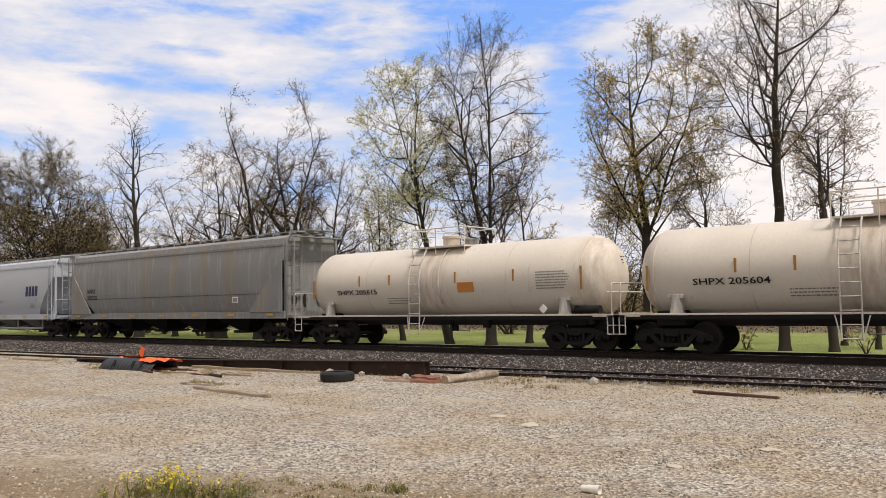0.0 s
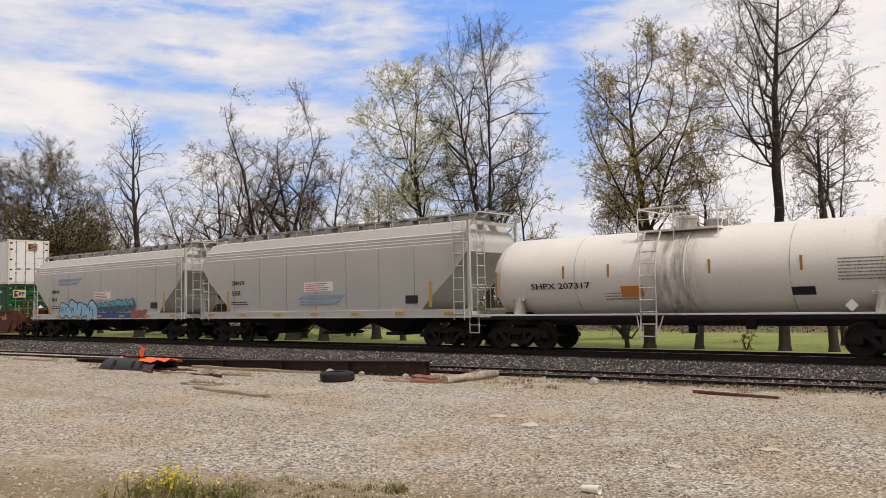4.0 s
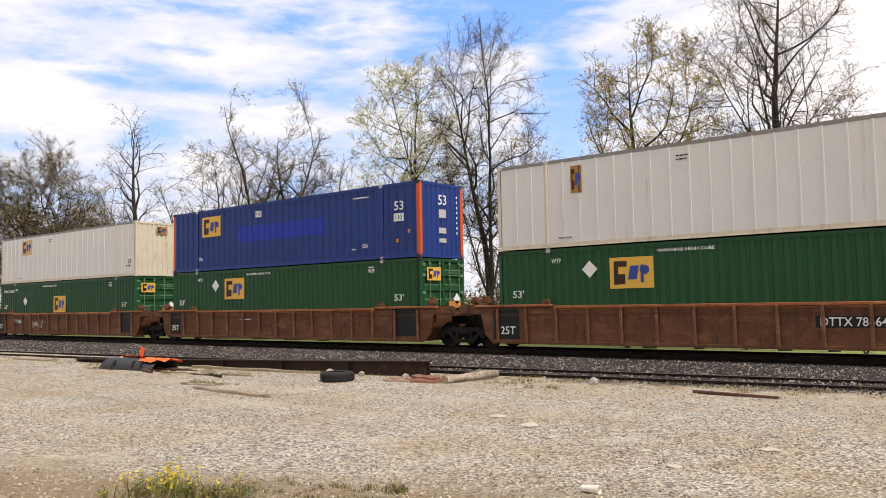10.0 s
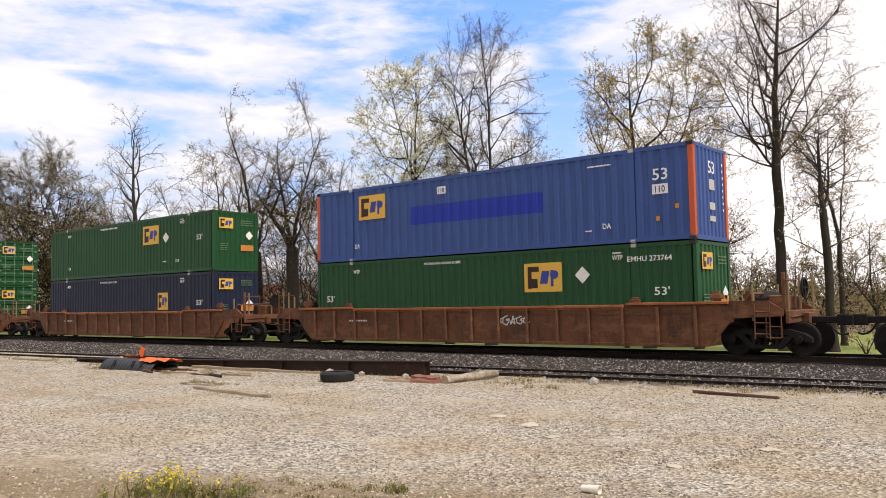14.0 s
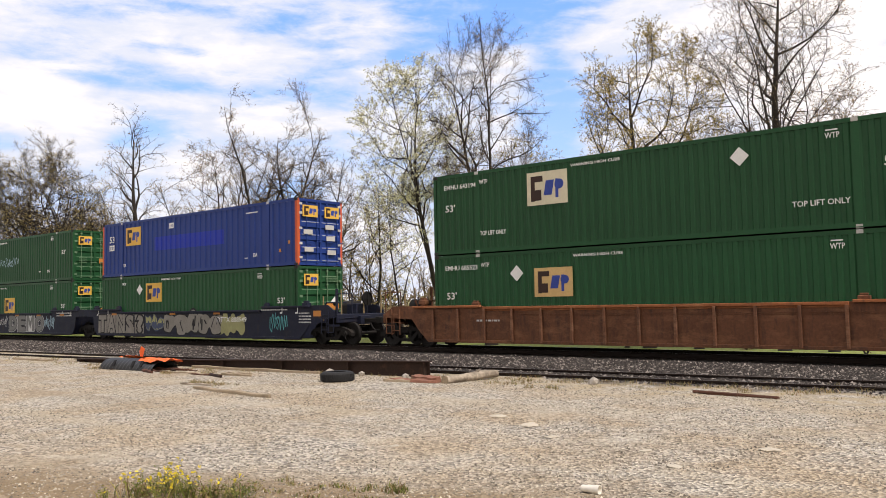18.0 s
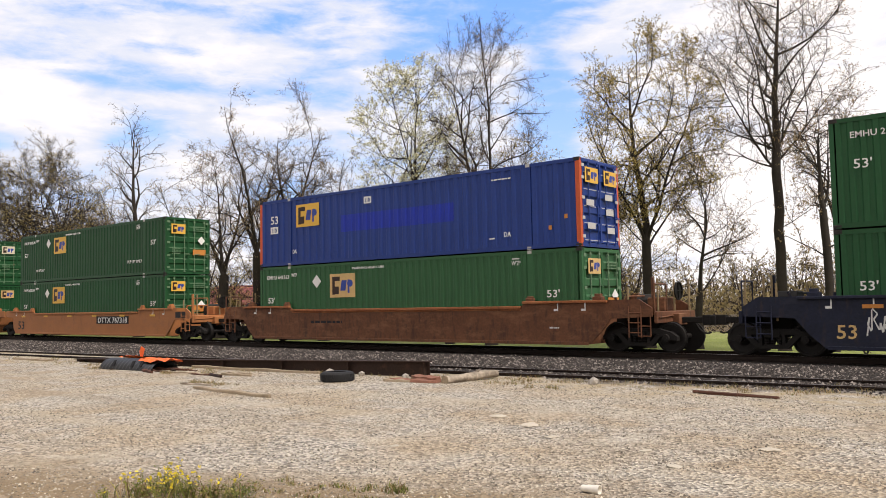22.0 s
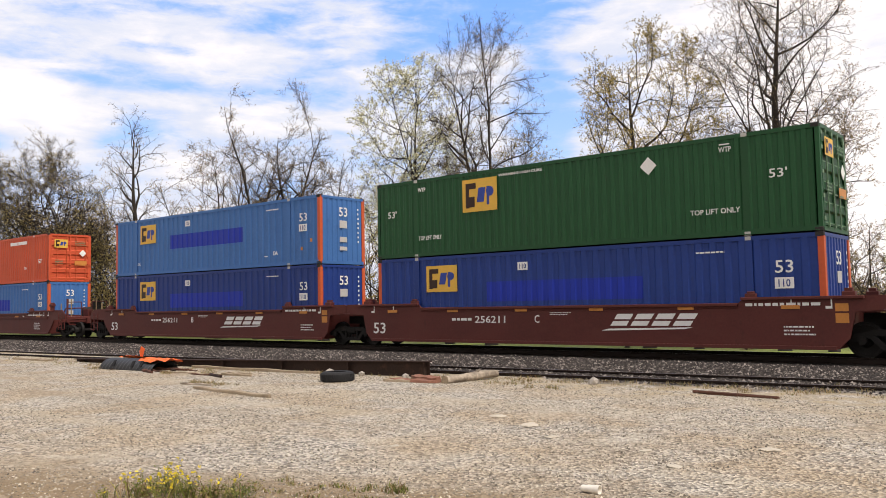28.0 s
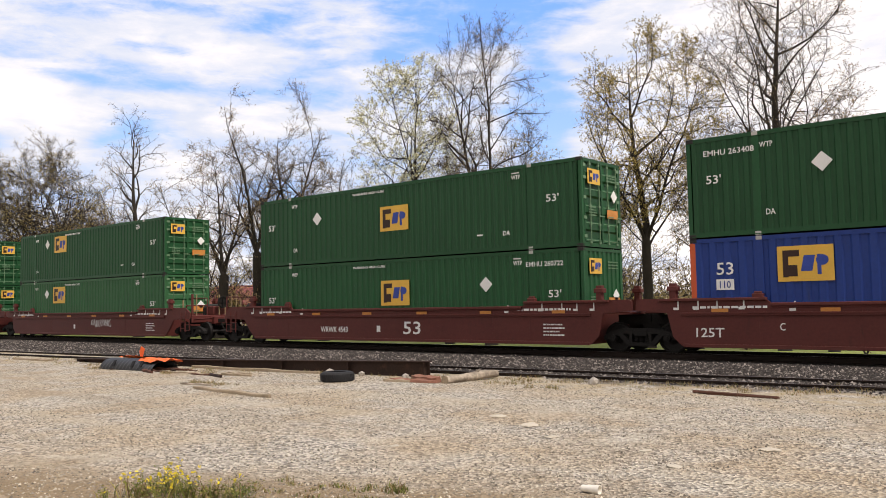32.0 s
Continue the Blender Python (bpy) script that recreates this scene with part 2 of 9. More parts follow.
    "well_brown": mat("brown_well_paint", (0.135, 0.054, 0.026), 0.7, 0, 0.3, 14, 0.8, (0.04, 0.022, 0.017), 0.6, 0.8, wear=(0.24, 0.11, 0.055)),
    "well_orange": mat("orange_brown_well_paint", (0.31, 0.105, 0.038), 0.65, 0, 0.25, 14, 0.8, (0.11, 0.045, 0.025), 0.45, 0.8, wear=(0.40, 0.17, 0.075)),
    "well_tan": mat("tan_orange_well_paint", (0.39, 0.155, 0.056), 0.6, 0, 0.15, 14, 0.8, (0.14, 0.065, 0.035), 0.35, 0.8, wear=(0.32, 0.135, 0.06)),
    "well_dark": mat("blackened_well_paint", (0.010, 0.013, 0.030), 0.65, 0, 0.4, 14, 0.8, (0.05, 0.032, 0.022), 0.4, 0.8, wear=(0.020, 0.022, 0.036)),
    # worn brown again for ribs, lightened for the light on their edges
    "well_rib": mat("lit_rubbed_rib_paint", (0.155, 0.066, 0.034), 0.7, 0, 0.3, 14, 0.8, (0.06, 0.03, 0.02), 0.5, 0.8, wear=(0.27, 0.14, 0.08)),
    "print_grey": mat("faded_small_print", (0.20, 0.19, 0.18), 0.6, 0, 0.15, 20, 2),
    "post_tan": mat("tan_worn_post_paint", (0.26, 0.19, 0.10), 0.7, 0, 0.25, 20, 2, RUST, 0.3, 0.6),
    "well_maroon": mat("maroon_well_paint", (0.098, 0.022, 0.018), 0.6, 0, 0.2, 14, 0.8, (0.05, 0.018, 0.014), 0.25, 0.8, wear=(0.105, 0.027, 0.021)),
}


# ---- mesh building ----
class Build:
    """Collects points, faces and their material numbers for one mesh."""

    def __init__(self):
        self.v, self.f, self.k, self.m = [], [], [], 0

    def face(self, *i):
        self.f.append(i)
        self.k.append(self.m)

    def add(self, verts, faces):
        o = len(self.v)
        self.v += [tuple(p) for p in verts]
        for f in faces:
            self.face(*[o + i for i in f])
        return self

    def box(self, x0, x1, y0, y1, z0, z1):
        return self.add([(x0, y0, z0), (x1, y0, z0), (x1, y1, z0), (x0, y1, z0), (x0, y0, z1), (x1, y0, z1), (x1, y1, z1), (x0, y1, z1)],
                        [(0, 3, 2, 1), (4, 5, 6, 7), (0, 1, 5, 4), (1, 2, 6, 5), (2, 3, 7, 6), (3, 0, 4, 7)])

    def plate(self, pts, y0, y1):
        """A polygon in x and z, drawn out along y."""
        n = len(pts)
        o = len(self.v)
        self.v += [(x, y0, z) for x, z in pts] + [(x, y1, z) for x, z in pts]
        self.face(*[o + i for i in range(n)])
        self.face(*[o + n + i for i in reversed(range(n))])
        for i in range(n):
            j = (i + 1) % n
            self.face(o + j, o + i, o + n + i, o + n + j)
        return self

    def shape(self, pts, x0, x1):
        """A polygon in y and z, drawn out along x."""
        n = len(pts)
        o = len(self.v)
        self.v += [(x0, y, z) for y, z in pts] + [(x1, y, z) for y, z in pts]
        self.face(*[o + i for i in reversed(range(n))])
        self.face(*[o + n + i for i in range(n)])
        for i in range(n):
            j = (i + 1) % n
            self.face(o + i, o + j, o + n + j, o + n + i)
        return self

    def tube(self, a, b, r0, r1=None, n=8, caps=True):
        r1 = r0 if r1 is None else r1
        a, b = Vector(a), Vector(b)
        d = (b - a).normalized()
        s = d.orthogonal().normalized()
        t = d.cross(s)
        o = len(self.v)
        for c, r in ((a, r0), (b, r1)):
            for i in range(n):
                w = 2 * math.pi * i / n
                self.v.append(tuple(c + s * (r * math.cos(w)) + t * (r * math.sin(w))))
        for i in range(n):
            j = (i + 1) % n
            self.face(o + i, o + j, o + n + j, o + n + i)
        if caps:
            self.face(*[o + i for i in reversed(range(n))])
            self.face(*[o + n + i for i in range(n)])
        return self

    def path(self, pts, r, n=6):
        for a, b in zip(pts, pts[1:]):
            self.tube(a, b, r, n=n)
        return self

    def spun(self, prof, axis="y", n=24):
        """A profile of (along, radius) turned round an axis through the origin."""
        o = len(self.v)
        for h, r in prof:
            for i in range(n):
                w = 2 * math.pi * i / n
                c, s = r * math.cos(w), r * math.sin(w)
                self.v.append({"y": (c, h, s), "x": (h, c, s), "z": (c, s, h)}[axis])
        flip = axis == "y"
        for a in range(len(prof) - 1):
            for i in range(n):
                j = (i + 1) % n
                q = (o + a * n + i, o + a * n + j, o + a * n + n + j, o + a * n + n + i)
                self.face(*(q if flip else q[::-1]))
        last = o + (len(prof) - 1) * n
        self.face(*[o + i for i in range(n)])
        self.face(*[last + i for i in reversed(range(n))])
        return self

    def mesh(self, name, mats, bevel=0.0, smooth=0.0):
        me = bpy.data.meshes.new(name)
        me.from_pydata(self.v, [], self.f)
        for m in (mats if isinstance(mats, (list, tuple)) else [mats]):
            me.materials.append(m)
        me.polygons.foreach_set("material_index", self.k)
        bm = bmesh.new()
        bm.from_mesh(me)
        bmesh.ops.recalc_face_normals(bm, faces=bm.faces)
        if bevel:
            bmesh.ops.bevel(bm, geom=bm.edges[:], offset=bevel, segments=1, affect="EDGES", profile=0.5, clamp_overlap=True)
        bm.to_mesh(me)
        bm.free()
        if smooth:
            me.polygons.foreach_set("use_smooth", [True] * len(me.polygons))
            me.set_sharp_from_angle(angle=radians(smooth))
        me.update()
        return me


def part(name, mesh, parent, at=(0, 0, 0), label="", turn=None):
    ob = new(name, mesh)
    ob.parent = parent
    ob.location = at
    if turn:
        ob.rotation_euler = [radians(a) for a in turn]
    if label:
        tagged(ob, label)
    return ob


def thing(name, label, category, at=(0, 0, 0), rz=0, group=""):
    ob = new(name)
    ob.empty_display_size = 0.3
    ob.matrix_basis = pose(*at, 0, 0, rz)
    return tagged(ob, label, category, group)


LETTERS = {}


def lettering(text, size, material, parent, x, y, z, width=0.0, label="", slant=0.0, name="lettering", turn=(90, 0, 0)):
    """Words on a surface that faces the lot; x is where they begin, z their foot. width squeezes them to a length."""
    key = (text, material, slant)
    if key not in LETTERS:
        cu = bpy.data.curves.new("letters", "FONT")
        cu.body, cu.size, cu.extrude, cu.shear, cu.resolution_u = text, 1.0, 0.004, slant, 2
        cu.offset = 0.009
        ob = bpy.data.objects.new("letters", cu)
        scene.collection.objects.link(ob)
        me = bpy.data.meshes.new_from_object(ob.evaluated_get(bpy.context.evaluated_depsgraph_get()))
        bpy.data.objects.remove(ob)
        bpy.data.curves.remove(cu)
        me.materials.clear()
        me.materials.append(M[material])
        LETTERS[key] = (me, max(p.co.x for p in me.vertices))
    me, w = LETTERS[key]
    ob = part(name, me, parent, (x, y, z), label, turn)
    cap = size / 0.7
    ob.scale = ((width / w) if width else cap, cap, 1.0)
    return ob


BARS = {}


def bars(parent, x, y, z, w, h, rows, material, seed=1, name="small_print", label="", turn=None):
    """Writing too small to read: short strokes in rows."""
    key = (round(w, 2), round(h, 2), rows, material, seed)
    if key not in BARS:
        rnd = random.Random(seed * 77 + rows)
        b = Build()
        step = h / rows
        for r in range(rows):
            z0 = -r * step - step * 0.72
            x0 = 0.0
            end = w * rnd.uniform(0.7, 1.0)
            while x0 < end:
                run_ = min(rnd.uniform(0.3, 1.3) * step, end - x0)
                b.box(x0, x0 + run_, -0.003, 0.003, z0, z0 + step * 0.4)
                x0 += run_ + step * 0.25
        BARS[key] = b.mesh("bars", M[material])
    return part(name, BARS[key], parent, (x, y, z), label, turn)
# ---- sky backdrop: drifting clouds far behind everything ----
def cloud_material():
    m = bpy.data.materials.new("clouds")
    m.use_nodes = True
    n, l = m.node_tree.nodes, m.node_tree.links
    n.clear()
    out = n.new("ShaderNodeOutputMaterial")
    uv = n.new("ShaderNodeUVMap")
    uv.uv_map = "sky"

    def noise(scale, detail, rough, stretch, shift=(0, 0, 0), warp=0.0):
        mp = n.new("ShaderNodeMapping")
        mp.inputs["Scale"].default_value, mp.inputs["Location"].default_value = stretch, shift
        l.new(uv.outputs[0], mp.inputs["Vector"])
        t = n.new("ShaderNodeTexNoise")
        t.inputs["Scale"].default_value, t.inputs["Detail"].default_value, t.inputs["Roughness"].default_value = scale, detail, rough
        t.inputs["Distortion"].default_value = warp
        l.new(mp.outputs[0], t.inputs["Vector"])
        return t.outputs["Fac"]

    def math_(op, a, b):
        t = n.new("ShaderNodeMath")
        t.operation = op
        for k, x in enumerate((a, b)):
            if isinstance(x, (int, float)):
                t.inputs[k].default_value = x
            else:
                l.new(x, t.inputs[k])
        return t.outputs[0]

    def smooth(x, a, b):
        t = n.new("ShaderNodeMapRange")
        t.interpolation_type = "SMOOTHSTEP"
        t.inputs["From Min"].default_value, t.inputs["From Max"].default_value = a, b
        l.new(x, t.inputs["Value"])
        return t.outputs[0]
    big = noise(6.0, 2, 0.5, (1, 1.9, 1), (0.35, 0.1, 0), 0.3)
    mid = noise(15.0, 7, 0.6, (1, 1.7, 1), (3.1, 1.7, 0), 0.5)
    fine = noise(45.0, 6, 0.65, (1, 1.4, 1), (1.3, 4.2, 0), 0.4)
    sep = n.new("ShaderNodeSeparateXYZ")
    l.new(uv.outputs[0], sep.inputs[0])
    # thicker towards the right and towards the horizon, a clear stretch high up in the middle
    d = math_("ADD", math_("MULTIPLY", big, 0.9), math_("ADD", math_("MULTIPLY", mid, 0.55), math_("MULTIPLY", fine, 0.26)))
    right = smooth(sep.outputs["X"], 0.66, 0.96)
    leftc = smooth(sep.outputs["X"], 0.30, -0.1)
    low = smooth(sep.outputs["Y"], 0.42, 0.05)
    d = math_("ADD", d, math_("MULTIPLY", right, 0.42))
    d = math_("ADD", d, math_("MULTIPLY", leftc, 0.03))
    d = math_("ADD", d, math_("MULTIPLY", low, 0.14))

    def gap(u0, v0, su, sv, depth):
        """A clear stretch between the clouds."""
        a = math_("DIVIDE", math_("SUBTRACT", sep.outputs["X"], u0), su)
        b = math_("DIVIDE", math_("SUBTRACT", sep.outputs["Y"], v0), sv)
        r = math_("ADD", math_("MULTIPLY", a, a), math_("MULTIPLY", b, b))
        return math_("MULTIPLY", smooth(r, 1.0, 0.0), -depth)
    for g in ((0.60, 0.70, 0.17, 0.09, 0.30), (0.50, 0.62, 0.07, 0.05, 0.20), (0.66, 0.45, 0.06, 0.2, 0.26), (0.36, 0.63, 0.05, 0.02, 0.12), (0.20, 0.60, 0.06, 0.02, 0.2), (0.07, 0.57, 0.08, 0.03, 0.16), (0.16, 0.525, 0.13, 0.03, 0.13), (0.16, 0.39, 0.05, 0.07, 0.22), (0.01, 0.38, 0.06, 0.04, 0.26), (0.33, 0.28, 0.07, 0.05, 0.28), (0.47, 0.28, 0.08, 0.05, 0.2),
              (0.035, 0.46, 0.085, 0.095, -0.3), (0.115, 0.435, 0.06, 0.06, -0.25), (0.30, 0.44, 0.12, 0.05, -0.12)):
        d = math_("ADD", d, gap(*g))
    cover = smooth(d, 0.55, 0.93)
    # lit tops and greyer undersides
    puff = noise(10.0, 6, 0.55, (1, 1.6, 1), (7.7, 2.9, 0), 0.5)
    shade = smooth(math_("ADD", d, math_("MULTIPLY", puff, 0.8)), 1.15, 1.75)
    col = n.new("ShaderNodeMix")
    col.data_type = "RGBA"
    l.new(shade, col.inputs["Factor"])
    col.inputs["A"].default_value, col.inputs["B"].default_value = (0.66, 0.735, 0.87, 1), (0.975, 0.96, 0.95, 1)
    blue = n.new("ShaderNodeMix")
    blue.data_type = "RGBA"
    l.new(smooth(sep.outputs["Y"], 0.1, 0.8), blue.inputs["Factor"])
    blue.inputs["A"].default_value, blue.inputs["B"].default_value = (0.47, 0.70, 1.05, 1), (0.20, 0.44, 1.02, 1)
    whole = n.new("ShaderNodeMix")
    whole.data_type = "RGBA"
    l.new(math_("MULTIPLY", cover, 0.97), whole.inputs["Factor"])
    l.new(blue.outputs["Result"], whole.inputs["A"])
    l.new(col.outputs["Result"], whole.inputs["B"])
    em = n.new("ShaderNodeEmission")
    em.inputs["Strength"].default_value = 0.96
    l.new(whole.outputs["Result"], em.inputs["Color"])
    l.new(em.outputs[0], out.inputs["Surface"])
    return m


def cloud_backdrop():
    b = Build()
    R, na, ne = 3000.0, 40, 16
    uvs = []
    for j in range(ne + 1):
        el = radians(-2 + j * 34 / ne)
        for i in range(na + 1):
            az = radians(90 + 39.4 + 60 - i * 120 / na)
            b.v.append((R * math.cos(el) * math.cos(az), R * math.cos(el) * math.sin(az), R * math.sin(el)))
            # across the seen stretch the map runs from 0 to 1
            uvs.append(((i * 120 / na - 60 + 28.25) / 56.5, (j * 34 / ne - 2) / 28.0))
    for j in range(ne):
        for i in range(na):
            o = j * (na + 1) + i
            b.face(o, o + 1, o + na + 2, o + na + 1)
    me = bpy.data.meshes.new("cloud_backdrop")
    me.from_pydata(b.v, [], b.f)
    me.materials.append(cloud_material())
    layer = me.uv_layers.new(name="sky")
    for loop in me.loops:
        layer.data[loop.index].uv = uvs[loop.vertex_index]
    ob = new("backdrop", me)
    return tagged(ob, "white spring clouds drifting over a blue sky", "sky", kind="structure")


CLOUDS = cloud_backdrop()


# ---- ground ----
def ground_height(x, y):
    """The lot is level, the ballast a little lower, the lawn beyond the track lies deeper."""
    def ease(a, b, v):
        k = min(1.0, max(0.0, (v - a) / (b - a)))
        return k * k * (3 - 2 * k)
    z = -0.09 * ease(17.5, 20.5, y) - 0.63 * ease(27.5, 32.5, y)
    if y < 19:
        z += 0.03 * (noise.noise((x * 0.35, y * 0.35, 0.0))) * ease(1.0, 4.0, y) * (1 - ease(14.0, 17.0, y))
    if y > 33:
        z += 0.12 * noise.noise((x * 0.05, y * 0.05, 3.0)) * (1 - ease(60, 90, y))
    return z


def ground_material():
    m, n, l, b = nodes_of("ground_cover")
    tc = n.new("ShaderNodeTexCoord")
    sep = n.new("ShaderNodeSeparateXYZ")
    l.new(tc.outputs["Object"], sep.inputs[0])

    def tex(scale, detail=4, rough=0.55):
        t = n.new("ShaderNodeTexNoise")
        t.inputs["Scale"].default_value, t.inputs["Detail"].default_value, t.inputs["Roughness"].default_value = scale, detail, rough
        l.new(tc.outputs["Object"], t.inputs["Vector"])
        return t.outputs["Fac"]

    def rng(x, a, b_, c=0.0, d=1.0):
        t = n.new("ShaderNodeMapRange")
        for k, v in zip(("From Min", "From Max", "To Min", "To Max"), (a, b_, c, d)):
            t.inputs[k].default_value = v
        l.new(x, t.inputs["Value"])
        return t.outputs[0]

    def mixc(f, a, b_):
        t = n.new("ShaderNodeMix")
        t.data_type = "RGBA"
        l.new(f, t.inputs["Factor"])
        for k, v in (("A", a), ("B", b_)):
            if isinstance(v, tuple):
                t.inputs[k].default_value = rgba(v)
            else:
                l.new(v, t.inputs[k])
        return t.outputs["Result"]

    def op(o, a, b_):
        t = n.new("ShaderNodeMath")
        t.operation = o
        for k, v in enumerate((a, b_)):
            if isinstance(v, (int, float)):
                t.inputs[k].default_value = v
            else:
                l.new(v, t.inputs[k])
        return t.outputs[0]
    vor = n.new("ShaderNodeTexVoronoi")
    vor.inputs["Scale"].default_value = 27
    l.new(tc.outputs["Object"], vor.inputs["Vector"])
    cell = n.new("ShaderNodeSeparateColor")
    l.new(vor.outputs["Color"], cell.inputs[0])
    stone = mixc(cell.outputs[0], (0.13, 0.115, 0.095), (0.72, 0.655, 0.55))
    sand = mixc(cell.outputs[0], (0.20, 0.152, 0.10), (0.60, 0.49, 0.35))
    lot = mixc(rng(tex(0.55, 5), 0.40, 0.56), sand, stone)
    pale = rng(tex(0.9, 5), 0.56, 0.72, 0, 0.5)
    lot = mixc(pale, lot, (0.60, 0.54, 0.43))
    # worn wheel tracks run along the lot
    mp = n.new("ShaderNodeMapping")
    mp.inputs["Scale"].default_value = (0.05, 0.9, 1)
    mp.inputs["Rotation"].default_value = (0, 0, 0.1)
    l.new(tc.outputs["Object"], mp.inputs["Vector"])
    band = n.new("ShaderNodeTexNoise")
    band.inputs["Scale"].default_value, band.inputs["Detail"].default_value = 1.0, 5
    l.new(mp.outputs[0], band.inputs["Vector"])
    lot = mixc(rng(band.outputs["Fac"], 0.52, 0.66, 0, 0.5), lot, (0.52, 0.45, 0.335))
    lot = mixc(rng(band.outputs["Fac"], 0.46, 0.34, 0, 0.4), lot, (0.34, 0.265, 0.175))
    bal = mixc(cell.outputs[1], (0.010, 0.008, 0.007), (0.10, 0.085, 0.076))
    bare = mixc(tex(30), (0.30, 0.235, 0.15), (0.60, 0.50, 0.34))
    grass = mixc(tex(0.35, 4), (0.20, 0.27, 0.04), (0.36, 0.38, 0.10))
    grass = mixc(rng(tex(5, 5), 0.35, 0.7, 0, 0.6), grass, (0.13, 0.18, 0.035))
    grass = mixc(rng(tex(0.12, 3), 0.5, 0.7, 0, 0.6), grass, (0.36, 0.33, 0.15))
    wob = rng(tex(0.8, 4), 0.2, 0.8, -1.0, 1.0)
    yy = op("ADD", sep.outputs["Y"], wob)
    # a strip of straw-coloured soil lies between lot and ballast
    base = mixc(rng(yy, 13.2, 14.3), lot, mixc(rng(tex(1.4, 5), 0.42, 0.6), bare, stone))
    base = mixc(rng(yy, 15.2, 16.4), base, bal)
    # dark strip under the train: oil and its shade, both put in the colour
    oily_shade = mixc(cell.outputs[1], (0.012, 0.011, 0.010), (0.05, 0.042, 0.036))
    base = mixc(rng(yy, 21.7, 22.5), base, oily_shade)
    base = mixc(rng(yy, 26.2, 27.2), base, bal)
    base = mixc(rng(yy, 28.2, 29.2), base, grass)
    litter = mixc(tex(3, 6), (0.10, 0.075, 0.045), (0.22, 0.17, 0.10))
    base = mixc(rng(yy, 57.0, 60.0), base, litter)
    near = op("SUBTRACT", rng(tex(1.1, 4), 0.3, 0.7, -0.5, 0.5), op("SUBTRACT", sep.outputs["Y"], op("MULTIPLY", sep.outputs["X"], -0.02)))
    soil = rng(op("ADD", op("ADD", sep.outputs["Y"], op("MULTIPLY", sep.outputs["X"], -0.45)), wob), 8.8, 7.6)
    base = mixc(soil, base, mixc(tex(40), (0.20, 0.14, 0.075), (0.36, 0.27, 0.165)))
    l.new(base, b.inputs["Base Color"])
    b.inputs["Roughness"].default_value = 0.95
    bn = n.new("ShaderNodeBump")
    bn.inputs["Strength"].default_value, bn.inputs["Distance"].default_value = 1.0, 0.05
    l.new(vor.outputs["Distance"], bn.inputs["Height"])
    l.new(bn.outputs[0], b.inputs["Normal"])
    return m


def ground():
    xs = sorted(set([-3000, -1500, -800, -500, -350, -250] + [-180 + 6 * k for k in range(17)] + [-80 + 1.0 * k for k in range(100)] + [24, 32, 50, 80, 120, 200, 400, 800, 1600, 3000]))
    ys = sorted(set([-1500, -500, -150, -60, -25, -10, -4, 0] + [1 + 0.5 * k for k in range(80)] + [42 + 3 * k for k in range(20)] + [110, 140, 200, 300, 500, 900, 1800, 3200]))
    b = Build()
    for y in ys:
        for x in xs:
            b.v.append((x, y, ground_height(x, y)))
    w = len(xs)
    for j in range(len(ys) - 1):
        for i in range(w - 1):
            b.face(j * w + i, j * w + i + 1, (j + 1) * w + i + 1, (j + 1) * w + i)
    ob = new("ground", b.mesh("ground", ground_material(), smooth=60))
    return tagged(ob, "pale gravel lot, grey track ballast and green lawn", "ground", kind="structure")


ground()


def stones(name, label, spots, material, size, squash=0.7):
    """Loose stones as one scatter: spots are rows of x, y, z."""
    rng = np.random.default_rng(7)
    base = np.array([(1, 0, -0.3), (-1, 0, -0.3), (0, 1, -0.3), (0, -1, -0.3), (0, 0, 1)], float)
    tri = np.array([(0, 2, 4), (2, 1, 4), (1, 3, 4), (3, 0, 4)])
    n = len(spots)
    r = size[0] + (size[1] - size[0]) * rng.random((n, 1, 1)) ** 2
    v = base[None] * (0.6 + 0.8 * rng.random((n, 5, 3)))
    v += 0.35 * (rng.random((n, 5, 3)) - 0.5)
    a = rng.random(n) * 6.283
    c, s = np.cos(a), np.sin(a)
    x = v[:, :, 0] * c[:, None] - v[:, :, 1] * s[:, None]
    y = v[:, :, 0] * s[:, None] + v[:, :, 1] * c[:, None]
    v = np.stack([x, y, v[:, :, 2] * squash], 2) * r + np.asarray(spots)[:, None, :]
    v[:, :, 2] += r[:, :, 0] * 0.25
    f = tri[None] + 5 * np.arange(n)[:, None, None]
    me = bpy.data.meshes.new(name)
    me.from_pydata(v.reshape(-1, 3).tolist(), [], f.reshape(-1, 3).tolist())
    me.materials.append(material)
    return tagged(new(name, me), label, "stones", kind="stuff")


def pebble(name, dark, pale, share):
    """Broken stone: most pieces dull, a share of them pale."""
    m, n, l, b = nodes_of(name)
    geo, ramp = n.new("ShaderNodeNewGeometry"), n.new("ShaderNodeValToRGB")
    l.new(geo.outputs["Random Per Island"], ramp.inputs[0])
    e = ramp.color_ramp.elements
    e[0].position, e[0].color = 0.0, rgba(tuple(0.5 * c for c in dark))
    e[1].position, e[1].color = 1.0, rgba(pale)
    mid = ramp.color_ramp.elements.new(1 - share)
    mid.color = rgba(tuple(1.5 * c for c in dark))
    l.new(ramp.outputs[0], b.inputs["Base Color"])
    b.inputs["Roughness"].default_value = 0.92
    return m


M["ballast"] = pebble("ballast_stone", (0.030, 0.024, 0.021), (0.34, 0.30, 0.27), 0.26)
M["gravel"] = pebble("lot_gravel", (0.17, 0.145, 0.112), (0.60, 0.53, 0.42), 0.6)
rng0 = np.random.default_rng(3)


